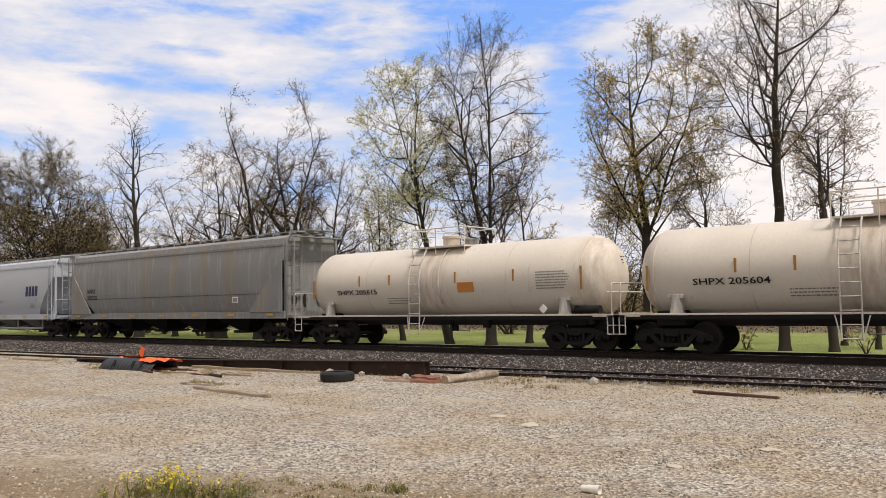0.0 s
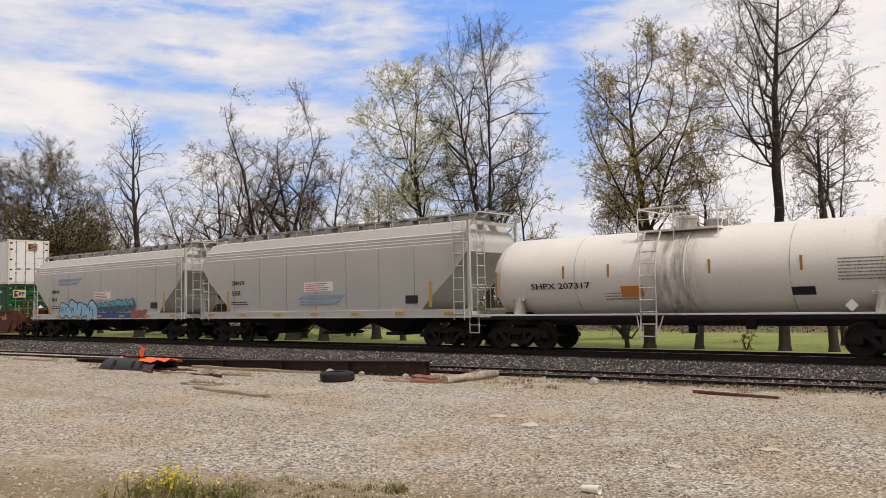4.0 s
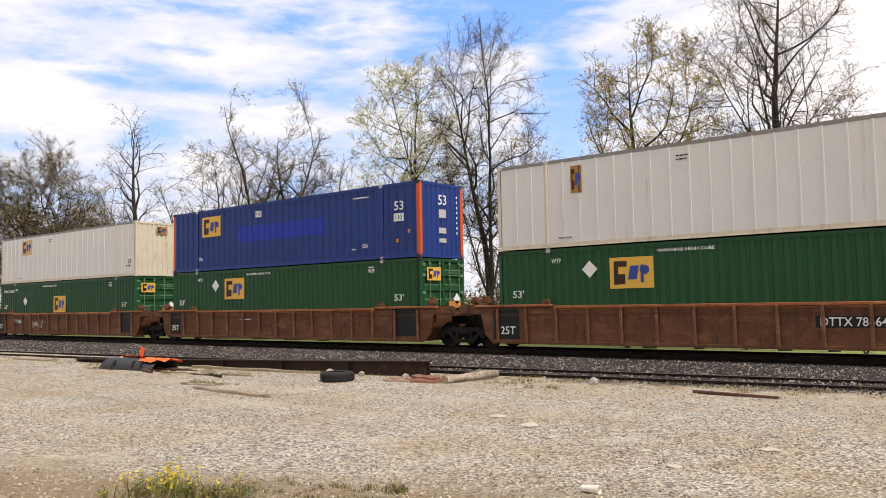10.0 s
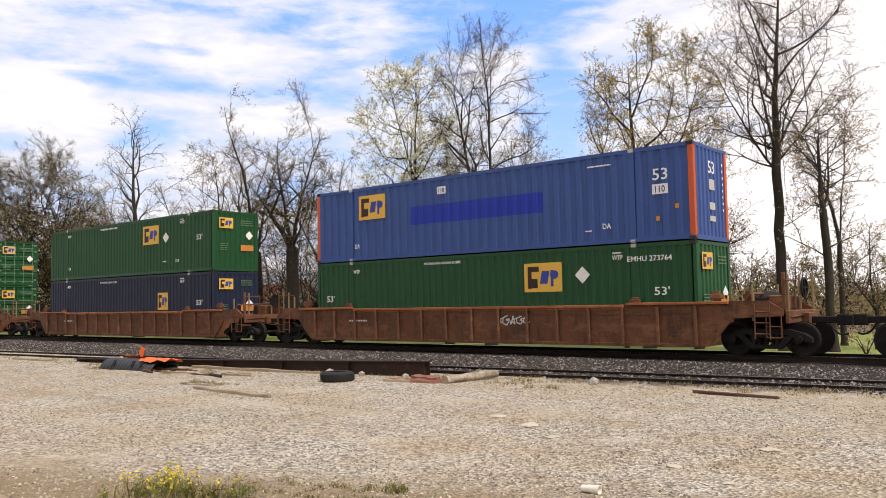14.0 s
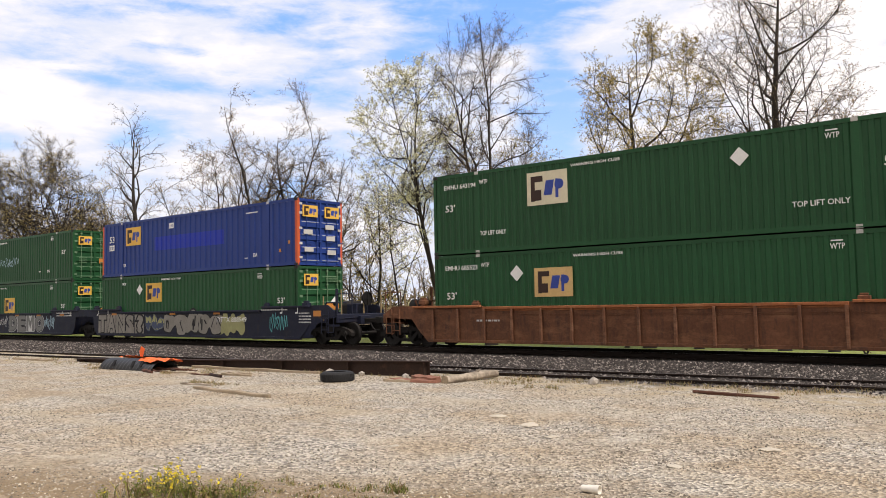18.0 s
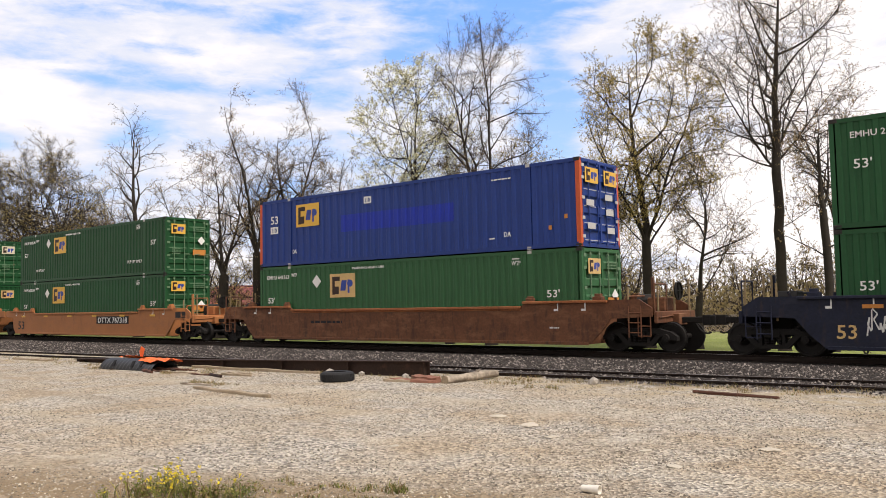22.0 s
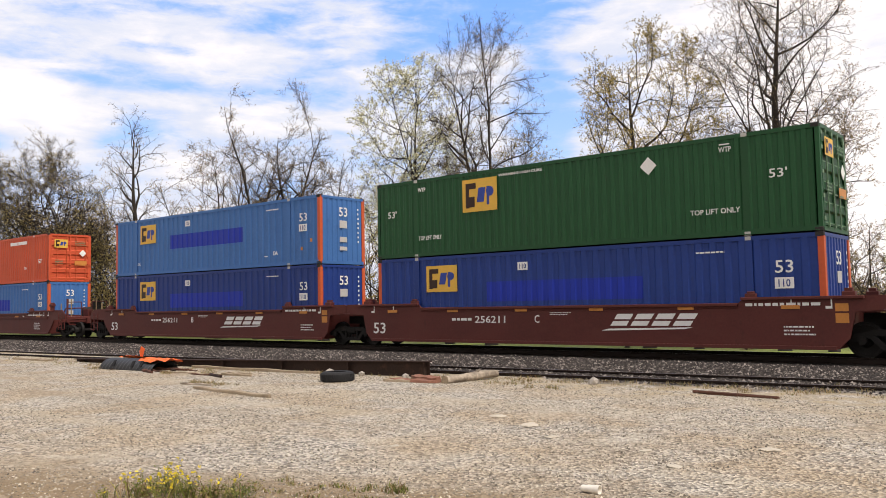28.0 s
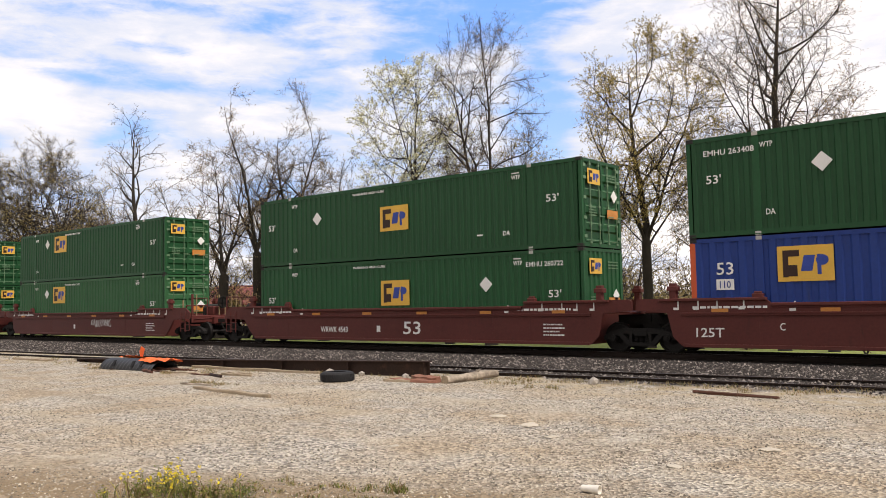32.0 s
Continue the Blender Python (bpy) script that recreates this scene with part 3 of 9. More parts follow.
def scatter(count, x0, x1, y0, y1, power=1.0):
    """Random spots, thinning out towards x0."""
    x = x1 + (x0 - x1) * rng0.random(count) ** power
    y = y0 + (y1 - y0) * rng0.random(count)
    return [(a, b, ground_height(a, b)) for a, b in zip(x, y)]


stones("ballast", "loose grey crushed-stone ballast beside the rails", [p for p in scatter(68000, -75, 3, 15.6, 22.7, 1.7) if p[1] > 16.4 or (p[0] * 7.3) % 1 > 0.5], M["ballast"], (0.02, 0.05))
stones("gravel", "pale crushed gravel spread over the lot", [p for p in scatter(100000, -36, -0.5, 3.2, 14.6, 1.3) if noise.noise((p[0] * 0.6, p[1] * 0.6, 9.0)) > -0.25], M["gravel"], (0.006, 0.019))


# ---- tracks ----
def rail_mesh(length):
    b = Build()
    b.m = 0
    b.shape([(-0.07, 0.0), (0.07, 0.0), (0.07, 0.012), (0.012, 0.03), (0.01, 0.125), (0.034, 0.14), (0.036, 0.165), (0.026, 0.172), (-0.026, 0.172), (-0.036, 0.165), (-0.034, 0.14), (-0.01, 0.125), (-0.012, 0.03), (-0.07, 0.012)], -length / 2, length / 2)
    me = b.mesh("rail", [M["rail"], M["rail_head"]])
    for p in me.polygons:
        if p.normal.z > 0.9 and p.center.z > 0.16:
            p.material_index = 1
    return me


track = tagged(new("main_track"), "straight railway track with rusty steel rails", "railway track", kind="structure")
track.location = (0, YC, HEAD - 0.172)
rm = rail_mesh(1700)
for s in (-1, 1):
    part("rail", rm, track, (0, s * 0.753, 0))
ME_TIE = Build().box(-0.115, 0.115, -1.3, 1.3, -0.2, -0.004).mesh("tie", M["tie"], bevel=0.012)
ME_SPIKE = Build().box(-0.1, 0.1, -0.17, 0.17, -0.004, 0.02).mesh("tie_plate", M["rail"])
for k in range(150):
    part("tie", ME_TIE, track, (-70 + k * 0.53, 0, 0), turn=(0, 0, (k * 37 % 11 - 5) * 0.15))
rest = Build()
for k in range(1200):
    x = -790 + k * 0.6
    if x < -70.4:
        rest.box(x - 0.115, x + 0.115, -1.3, 1.3, -0.2, -0.004)
for k in range(1200):
    x = 9.8 + k * 0.6
    rest.box(x - 0.115, x + 0.115, -1.3, 1.3, -0.2, -0.004)
tagged(part("far_ties", rest.mesh("far_ties", M["tie"]), track), kind="stuff")
for k in range(60):
    for s in (-1, 1):
        part("tie_plate", ME_SPIKE, track, (-30 + k * 0.53, s * 0.753, 0))

# the old siding, half buried in gravel, runs in at a slight angle
siding = tagged(new("siding_track"), "disused rusty siding rails sunk in gravel", "railway track", kind="structure")
SA = math.degrees(math.atan2(0.93, 8.4))
siding.matrix_basis = pose(-11.9, 16.27, -0.10, 0, 0, SA * 0.72)
sm = rail_mesh(64)
for s in (-1, 1):
    part("rail", sm, siding, (-12, s * 0.60, 0))
# ---- rolling stock: shared pieces ----
WHEELSETS = []
MOVERS = []          # (thing, place along the train, height, y)


def wheelset_mesh():
    b = Build()
    for s in (-1, 1):
        y = s * 0.72
        o = len(b.v)
        b.spun([(y - s * 0.085, 0.48), (y - s * 0.06, 0.485), (y - s * 0.055, 0.462), (y + s * 0.045, 0.455), (y + s * 0.05, 0.40), (y + s * 0.02, 0.39),
                (y + s * 0.0, 0.2), (y + s * 0.06, 0.16), (y + s * 0.09, 0.1)], "y", 20)
    b.tube((0, -1.05, 0), (0, 1.05, 0), 0.075, n=10)
    return b.mesh("wheelset", M["wheel"], smooth=35)


def side_frame_mesh():
    b = Build()
    b.plate([(-1.22, 0.50), (-1.05, 0.62), (-0.62, 0.74), (0.62, 0.74), (1.05, 0.62), (1.22, 0.50), (1.22, 0.38), (1.0, 0.42), (0.6, 0.58), (-0.6, 0.58), (-1.0, 0.42), (-1.22, 0.38)], -0.09, 0.09)
    b.plate([(-0.75, 0.54), (-0.42, 0.20), (0.42, 0.20), (0.75, 0.54), (0.58, 0.57), (0.33, 0.31), (-0.33, 0.31), (-0.58, 0.57)], -0.09, 0.09)
    b.box(-0.36, -0.27, -0.1, 0.1, 0.28, 0.62)
    b.box(0.27, 0.36, -0.1, 0.1, 0.28, 0.62)
    return b.mesh("side_frame", M["steel_dark"], smooth=30)


def spring_mesh():
    b = Build()
    for x in (-0.17, 0.0, 0.17):
        for k in range(5):
            b.tube((x, 0, 0.30 + k * 0.045), (x, 0, 0.325 + k * 0.045), 0.07, n=8)
    return b.mesh("spring_nest", M["steel_dark"])


ME_WHEELS, ME_FRAME, ME_SPRING = wheelset_mesh(), side_frame_mesh(), spring_mesh()
ME_BOLSTER = Build().box(-0.22, 0.22, -1.1, 1.1, 0.50, 0.70).box(-0.3, 0.3, -0.25, 0.25, 0.70, 0.93).mesh("bolster", M["steel_dark"], bevel=0.02)
ME_CAP = Build().tube((0, -0.1, 0), (0, 0.05, 0), 0.11, n=12).tube((0, -0.13, 0), (0, -0.1, 0), 0.05, n=8).mesh("bearing_cap", M["steel_dark"], smooth=40)
ME_COUPLER = Build().box(-0.6, 0.25, -0.09, 0.09, -0.09, 0.09).box(0.2, 0.55, -0.14, 0.12, -0.15, 0.15).box(0.45, 0.62, -0.2, -0.02, -0.13, 0.13).mesh("coupler", M["steel_dark"], bevel=0.02)
ME_HOSE = Build().path([(0, 0, 0), (0.1, 0, -0.16), (0.22, 0, -0.27), (0.36, 0, -0.3), (0.47, 0, -0.26)], 0.028).mesh("air_hose", M["steel_dark"])


def truck(parent, x):
    """A two-axle truck as a part of its car."""
    t = part("truck", ME_BOLSTER, parent, (x, 0, HEAD - RAIL))
    for s in (-1, 1):
        part("side_frame", ME_FRAME, t, (0, s * 0.99, 0))
        part("spring_nest", ME_SPRING, t, (0, s * 0.99, 0))
    for dx in (-0.89, 0.89):
        w = part("wheelset", ME_WHEELS, t)
        w.matrix_parent_inverse = Matrix.Translation((dx, 0, 0.457))
        WHEELSETS.append(w)
        for s in (-1, 1):
            part("bearing_cap", ME_CAP, t, (dx, s * 1.08, 0.457), turn=(0, 0, 0 if s < 0 else 180))
    return t


def couplers(parent, half, ends=(-1, 1)):
    for s in ends:
        part("coupler", ME_COUPLER, parent, (s * (half - 0.55), 0, 0.85), turn=(0, 0, 0 if s > 0 else 180))
        part("air_hose", ME_HOSE, parent, (s * (half - 0.5), -0.25 * s, 0.75), turn=(0, 0, 0 if s > 0 else 180))


def ladder_mesh(h, w, step, material, r=0.022, lean=0.0):
    b = Build()
    b.tube((0, 0, 0), (0, lean, h), r, n=6)
    b.tube((w, 0, 0), (w, lean, h), r, n=6)
    k = step / 2
    while k < h:
        b.tube((0, lean * k / h, k), (w, lean * k / h, k), r * 0.8, n=6)
        k += step
    return b.mesh("ladder", M[material], smooth=40)


# ---- tank cars ----
def tank_car(u, number, paint, label, placard_x=2.06, dark_box=False, placard_z=2.04):
    car = thing("tank_car", label, "tank car", group="tank cars")
    ax, R, half = 2.27, 1.36, 6.95
    prof = [(-half, 0.02), (-half + 0.03, 0.35), (-half + 0.13, 0.72), (-half + 0.3, 1.03), (-half + 0.52, 1.24), (-half + 0.8, R)]
    rings = [-5.2, -3.0, -2.96, -0.95, 0.95, 2.96, 3.0, 5.2]
    prof += [(x, R) for x in rings] + [(-h, r) for h, r in reversed(prof)]
    b = Build().spun(prof, "x", 48)
    part("tank_shell", b.mesh("tank_shell", M[paint], smooth=40), car, (0, 0, ax))
    seam = Build().spun([(-0.02, R + 0.001), (-0.014, R + 0.007), (0.014, R + 0.007), (0.02, R + 0.001)], "x", 48).mesh("weld_seam", M[paint])
    for x in (-6.16, -3.3, 0.0, 3.3, 6.16):
        part("weld_seam", seam, car, (x, 0, ax))
    part("centre_sill", Build().box(-8.0, 8.0, -0.25, 0.25, 0.68, 1.0).mesh("centre_sill", M["steel_dark"], bevel=0.02), car)
    for s in (-1, 1):
        part("running_sill", Build().box(-7.3, 7.3, -0.04, 0.04, 1.02, 1.075).mesh("running_sill", M[paint], bevel=0.006), car, (0, s * 1.36, 0))
        part("sill_web", Build().box(-7.3, 7.3, -0.02, 0.02, 0.90, 1.02).mesh("sill_web", M["steel_dark"]), car, (0, s * 1.345, 0))
        part("end_platform", Build().box(-0.55, 0.55, -1.4, 1.4, 0.98, 1.04).mesh("end_platform", M[paint]), car, (s * 7.15, 0, 0))
        part("end_sill", Build().box(-0.05, 0.05, -1.4, 1.4, 0.8, 1.0).mesh("end_sill", M["steel_dark"]), car, (s * 7.6, 0, 0))
        for e in (-1, 1):
            p = part("saddle_bracket", Build().plate([(-0.2, 1.04), (0.2, 1.04), (0.12, 1.5), (0.24, 1.52), (0.24, 1.62), (-0.24, 1.62), (-0.24, 1.52), (-0.12, 1.5)], -0.1, 0.1).mesh("saddle_bracket", M["tank_white"], bevel=0.012), car, (s * 5.5, e * 1.22, 0))
        rail = Build().path([(0, -1.36, 1.04), (0, -1.36, 1.95), (0, -1.3, 2.02), (0, 1.3, 2.02), (0, 1.36, 1.95), (0, 1.36, 1.04)], 0.022)
        part("end_handrail", rail.mesh("end_handrail", M[paint], smooth=40), car, (s * 7.55, 0, 0))
        part("saddle", Build().box(-0.45, 0.45, -1.1, 1.1, 0.7, 1.15).mesh("saddle", M["steel_dark"], bevel=0.03), car, (s * 5.75, 0, 0))
        step = Build().path([(-0.2, 0, 1.0), (-0.2, 0, 0.45), (0.2, 0, 0.45), (0.2, 0, 1.0)], 0.02).tube((-0.2, 0, 0.72), (0.2, 0, 0.72), 0.018, n=6)
        part("step", step.mesh("step", M["tank_white"]), car, (s * 7.3, -1.38, 0))
        truck(car, s * 5.75)
    part("cross_rail", Build().tube((7.0, -1.2, 1.75), (7.0, 1.2, 1.75), 0.02, n=6).mesh("cross_rail", M[paint]), car)
    # dome fittings, platform and ladders
    deck = Build().box(-1.25, 1.25, -0.95, -0.35, R + ax - 0.10, R + ax - 0.04).box(-1.25, 1.25, 0.35, 0.95, R + ax - 0.10, R + ax - 0.04)
    part("top_platform", deck.mesh("top_platform", M[paint]), car)
    zt = ax + R
    rails = Build()
    for x in (-1.25, -0.1, 1.25):
        for y in (-0.95, 0.95):
            rails.tube((x, y, zt - 0.35), (x, y, zt + 0.62), 0.02, n=6)
    for y in (-0.95, 0.95):
        rails.tube((-1.25, y, zt + 0.62), (1.25, y, zt + 0.62), 0.02, n=6)
        rails.tube((-1.25, y, zt + 0.3), (-0.1, y, zt + 0.3), 0.016, n=6)
    rails.tube((-1.25, -0.95, zt + 0.62), (-1.25, 0.95, zt + 0.62), 0.02, n=6)
    rails.tube((1.25, -0.95, zt + 0.62), (1.25, 0.95, zt + 0.62), 0.02, n=6)
    part("platform_railing", rails.mesh("platform_railing", M[paint], smooth=40), car)
    man = Build().spun([(0, 0.32), (0.33, 0.32), (0.35, 0.36), (0.42, 0.36), (0.44, 0.3)], "z", 20)
    part("manway", man.mesh("manway", M[paint], smooth=40), car, (-0.1, 0, zt - 0.05))
    valve = Build().spun([(0, 0.22), (0.2, 0.22), (0.22, 0.26), (0.27, 0.26), (0.3, 0.1)], "z", 14).tube((0.35, 0, 0), (0.35, 0, 0.25), 0.06, n=8)
    part("valve_cover", valve.mesh("valve_cover", M["hopper_dark"], smooth=40), car, (0.75, 0, zt - 0.04))
    for s in (-1, 1):
        b = Build()
        for x in (-0.45, 0.05):
            b.path([(x, s * 1.5, 0.35), (x, s * 1.46, 1.05), (x, s * 1.48, 2.3), (x, s * 1.36, 2.95), (x, s * 0.98, zt - 0.1)], 0.025)
        for k in range(9):
            z = 0.4 + k * 0.36
            y = 1.49 if z < 2.4 else 1.49 - (z - 2.4) * 0.33
            b.tube((-0.45, s * y, z), (0.05, s * y, z), 0.018, n=6)
        b.tube((-0.45, s * 1.5, 0.36), (-0.62, s * 1.37, 1.0), 0.018, n=6).tube((0.05, s * 1.5, 0.36), (0.22, s * 1.37, 1.0), 0.018, n=6)
        part("side_ladder", b.mesh("side_ladder", M["tank_white"], smooth=40), car, (-0.55, 0, 0))
        pipe = Build()
        pts = [(0.35, s * (R + 0.04) * math.cos(radians(a)), ax + (R + 0.04) * math.sin(radians(a))) for a in range(-35, 62, 8)]
        part("vent_pipe", pipe.path(pts, 0.028).mesh("vent_pipe", M["tank_white"], smooth=50), car)
    part("bottom_outlet", Build().spun([(0, 0.14), (0.25, 0.14), (0.3, 0.3), (0.5, 0.32)], "z", 14).mesh("bottom_outlet", M["steel_dark"]), car, (0, 0, 0.45))
    part("brake_reservoir", Build().tube((0, 0, 0), (0.9, 0, 0), 0.14, n=12).mesh("brake_reservoir", M["steel_dark"], smooth=40), car, (5.8, -1.05, 1.2))
    part("brake_valve", Build().box(-0.14, 0.14, -0.1, 0.1, 0, 0.3).mesh("brake_valve", M["steel_dark"], bevel=0.03), car, (2.0, -0.7, 0.6))

    def on_shell(h):
        a = math.asin(max(-1, min(1, (h - ax) / R)))
        return -(R * math.cos(a)) - 0.008, 90 - math.degrees(a)
    for x, z0, z1 in ((-6.35, 1.75, 2.5), (-3.7, 2.2, 2.6), (-2.1, 2.2, 2.6), (1.1, 2.2, 2.6), (3.6, 2.2, 2.6), (6.2, 1.85, 2.6)):
        part("reflector_strip", Build().box(-0.035, 0.035, -0.012, 0.012, z0, z1).mesh("reflector_strip", M["yellow_brown"]), car, (x, -1.352, 0))
    y, tilt = on_shell(1.95)
    lettering(number, 0.19, "black", car, -4.95, y - 0.01, 1.88, width=2.2, label="black reporting mark on the tank side", turn=(tilt, 0, 0))
    y, tilt = on_shell(1.62)
    bars(car, -4.9, y - 0.02, 1.76, 2.5, 0.24, 3, "print_grey", 3, turn=(tilt - 90, 0, 0))
    bars(car, -2.3, on_shell(1.7)[0] - 0.01, 1.75, 1.3, 0.3, 3, "print_grey", 4, turn=(on_shell(1.7)[1] - 90, 0, 0))
    part("placard", Build().box(-0.36, 0.36, -0.012, 0.012, -0.18, 0.18).mesh("placard", M["placard"], bevel=0.003), car, (placard_x - 0.5, on_shell(placard_z)[0] - 0.004, placard_z), turn=(on_shell(placard_z)[1] - 90, 0, 0), label="small orange placard")
    bars(car, placard_x - 0.6, on_shell(1.65)[0] - 0.01, 1.78, 1.6, 0.42, 5, "print_grey", 5, turn=(on_shell(1.65)[1] - 90, 0, 0))
    bars(car, 4.5, on_shell(2.3)[0] - 0.006, 2.5, 1.4, 0.62, 7, "print_grey", 6, turn=(on_shell(2.2)[1] - 90, 0, 0))
    if dark_box:
        part("notice_panel", Build().box(-0.3, 0.3, -0.01, 0.01, -0.12, 0.12).mesh("notice_panel", M["black"]), car, (3.6, on_shell(1.65)[0], 1.65), turn=(on_shell(1.65)[1] - 90, 0, 0))
    part("hazard_diamond", Build().plate([(-0.16, 0), (0, -0.16), (0.16, 0), (0, 0.16)], -0.006, 0.006).mesh("hazard_diamond", M["white"]), car, (4.8, -1.40, 1.25), label="small white diamond sign")
    bars(car, 6.6, -0.4, 2.95, 0.9, 0.4, 4, "black", 8, turn=(0, 0, 62))
    couplers(car, 8.05)
    MOVERS.append((car, u, RAIL, YC))
    return car


# ---- covered hopper cars ----
def hopper_car(u, style, paint, label, number=""):
    car = thing("hopper_car", label, "hopper car", group="covered hopper cars")
    P = M[paint]
    curved = style != "tan"
    L = 9.15 if curved else 7.85          # half length of the body
    low = 7.0 if curved else 5.7          # half length at the sill
    z0, ze, zr = 1.25, 4.40, 4.62
    if curved:
        prof = [(1.36, z0), (1.52, 1.7), (1.60, 2.3), (1.60, 3.1), (1.58, 3.45), (1.55, 3.8), (1.50, 4.12), (1.41, 4.15), (1.38, ze), (1.2, ze + 0.12), (0.5, zr)]
    else:
        prof = [(1.52, z0), (1.54, 1.8), (1.55, 2.6), (1.55, 3.3), (1.53, 3.62), (1.50, 3.64), (1.50, 3.74), (1.47, 3.76), (1.47, 3.86), (1.43, 3.88), (1.43, 3.98), (1.36, 4.02), (1.2, ze - 0.03), (0.5, ze + 0.12)]

    def end_x(z, f=1):
        zc = 3.45 if curved else 2.9
        if style == "light" and f < 0:
            return L - 0.62 * max(0.0, 3.1 - z)
        if z >= zc:
            return L if curved or z < 3.7 else L - (z - 3.7) * 0.5
        k = (zc - z) / (zc - z0)
        return L - (L - low) * (k if curved else k ** 0.75)
    b = Build()
    ring = [(-y, z) for y, z in prof] + [(y, z) for y, z in reversed(prof)]
    n = len(ring)
    fr = [-1, -0.66, -0.33, 0, 0.33, 0.66, 1]
    for f in fr:
        for y, z in ring:
            b.v.append((f * end_x(z, f), y, z))
    for a in range(len(fr) - 1):
        for i in range(n - 1):
            b.face(a * n + i, a * n + i + 1, a * n + n + i + 1, a * n + n + i)
        b.face(a * n + n - 1, a * n, a * n + n, a * n + 2 * n - 1)
    h = n // 2
    for a, rev in ((0, False), ((len(fr) - 1) * n, True)):
        for i in range(h - 1):
            q = (a + i, a + i + 1, a + n - 2 - i, a + n - 1 - i)
            b.face(*(q if rev else q[::-1]))
    part("body", b.mesh("hopper_body", P, smooth=30), car)
    # side sill, roof walk, hatches
    for s in (-1, 1):
        part("side_sill", Build().box(-L - 0.1, L + 0.1, -0.05, 0.05, 1.0, 1.27).box(-L - 0.1, L + 0.1, -0.09, 0.06, 0.97, 1.01).mesh("side_sill", P, bevel=0.008), car, (0, s * 1.53, 0))
        if curved:
            part("eave_rail", Build().box(-L, L, -0.05, 0.05, -0.07, 0.06).mesh("eave_rail", P, bevel=0.01), car, (0, s * 1.49, 4.13))
    reach = L + (0.75 if style == "dark" else 0.3)
    walk_b = Build().box(-reach, reach, -0.62, -0.12, zr + 0.1, zr + 0.15).box(-reach, reach, 0.12, 0.62, zr + 0.1, zr + 0.15)
    if style == "dark":
        for s in (-1, 1):
            walk_b.box(s * (L + 0.5) - 0.18, s * (L + 0.5) + 0.18, -1.4, 1.4, zr - 0.2, zr - 0.16)
    for k in range(17):
        x = -L + 0.3 + k * (2 * L - 0.6) / 16
        walk_b.box(x - 0.03, x + 0.03, -0.95, 0.95, zr + 0.04, zr + 0.1).box(x - 0.03, x + 0.03, -0.98, -0.92, zr - 0.2, zr + 0.1)
    part("roof_walk", walk_b.mesh("roof_walk", M["hopper_dark"]), car)
    hatch = Build().box(-0.6, 0.6, -0.45, 0.45, zr - 0.1, zr + 0.09).mesh("hatch", P, bevel=0.03)
    for k in range(10):
        part("hatch", hatch, car, (-L + 1.0 + k * (2 * L - 2) / 9, 0, 0))
    bays = 4 if curved else 3
    span = 2 * low - 0.6
    for k in range(bays):
        x = -span / 2 + (k + 0.5) * span / bays
        w = span / bays / 2 - 0.08
        hb = Build()
        top, bot = [(-w, -1.3), (w, -1.3), (w, 1.3), (-w, 1.3)], [(-0.35, -0.5), (0.35, -0.5), (0.35, 0.5), (-0.35, 0.5)]
        hb.add([(a, c, 1.15) for a, c in top] + [(a, c, 0.42) for a, c in bot], [(0, 1, 2, 3), (4, 7, 6, 5), (0, 4, 5, 1), (1, 5, 6, 2), (2, 6, 7, 3), (3, 7, 4, 0)])
        bay = part("hopper_bay", hb.mesh("hopper_bay", M["steel_dark"] if style != "light" else M["hopper_dark"]), car, (x, 0, 0))
        part("discharge_gate", Build().box(-0.42, 0.42, -0.75, 0.75, 0.3, 0.42).tube((0.3, -0.95, 0.36), (0.3, 0.95, 0.36), 0.03, n=6).mesh("discharge_gate", M["steel_dark"]), bay)
    if style == "light":
        pipes = Build()
        pipes.tube((-6.6, -1.0, 0.42), (6.6, -1.0, 0.42), 0.06, n=8)
        for x in (-6.6, -3.3, 0, 3.3, 6.6):
            pipes.tube((x, -1.0, 0.42), (x, -1.0, 1.0), 0.045, n=8).tube((x, -1.0, 0.42), (x, 0, 0.6), 0.05, n=8)
        part("outlet_pipes", pipes.mesh("outlet_pipes", M["hopper_light"], smooth=40), car)
    part("centre_sill", Build().box(-L - 0.6, L + 0.6, -0.2, 0.2, 0.75, 1.05).mesh("centre_sill", M["steel_dark"]), car)
    lad = ladder_mesh(3.5, 0.45, 0.42, paint)
    short = ladder_mesh(1.9, 0.45, 0.38, paint)
    for s in (-1, 1):
        frame_b = Build()
        for y in (-1.45, 1.45):
            frame_b.box(-0.05, 0.05, y - 0.05, y + 0.05, 1.0, ze if curved or s > 0 else 2.4)
        frame_b.box(-0.05, 0.05, -1.45, 1.45, 1.0, 1.2)
        if curved or s > 0:
            frame_b.box(-0.04, 0.04, -1.45, 1.45, ze - 0.12, ze)
        part("end_frame", frame_b.mesh("end_frame", P), car, (s * (L + 0.02), 0, 0))
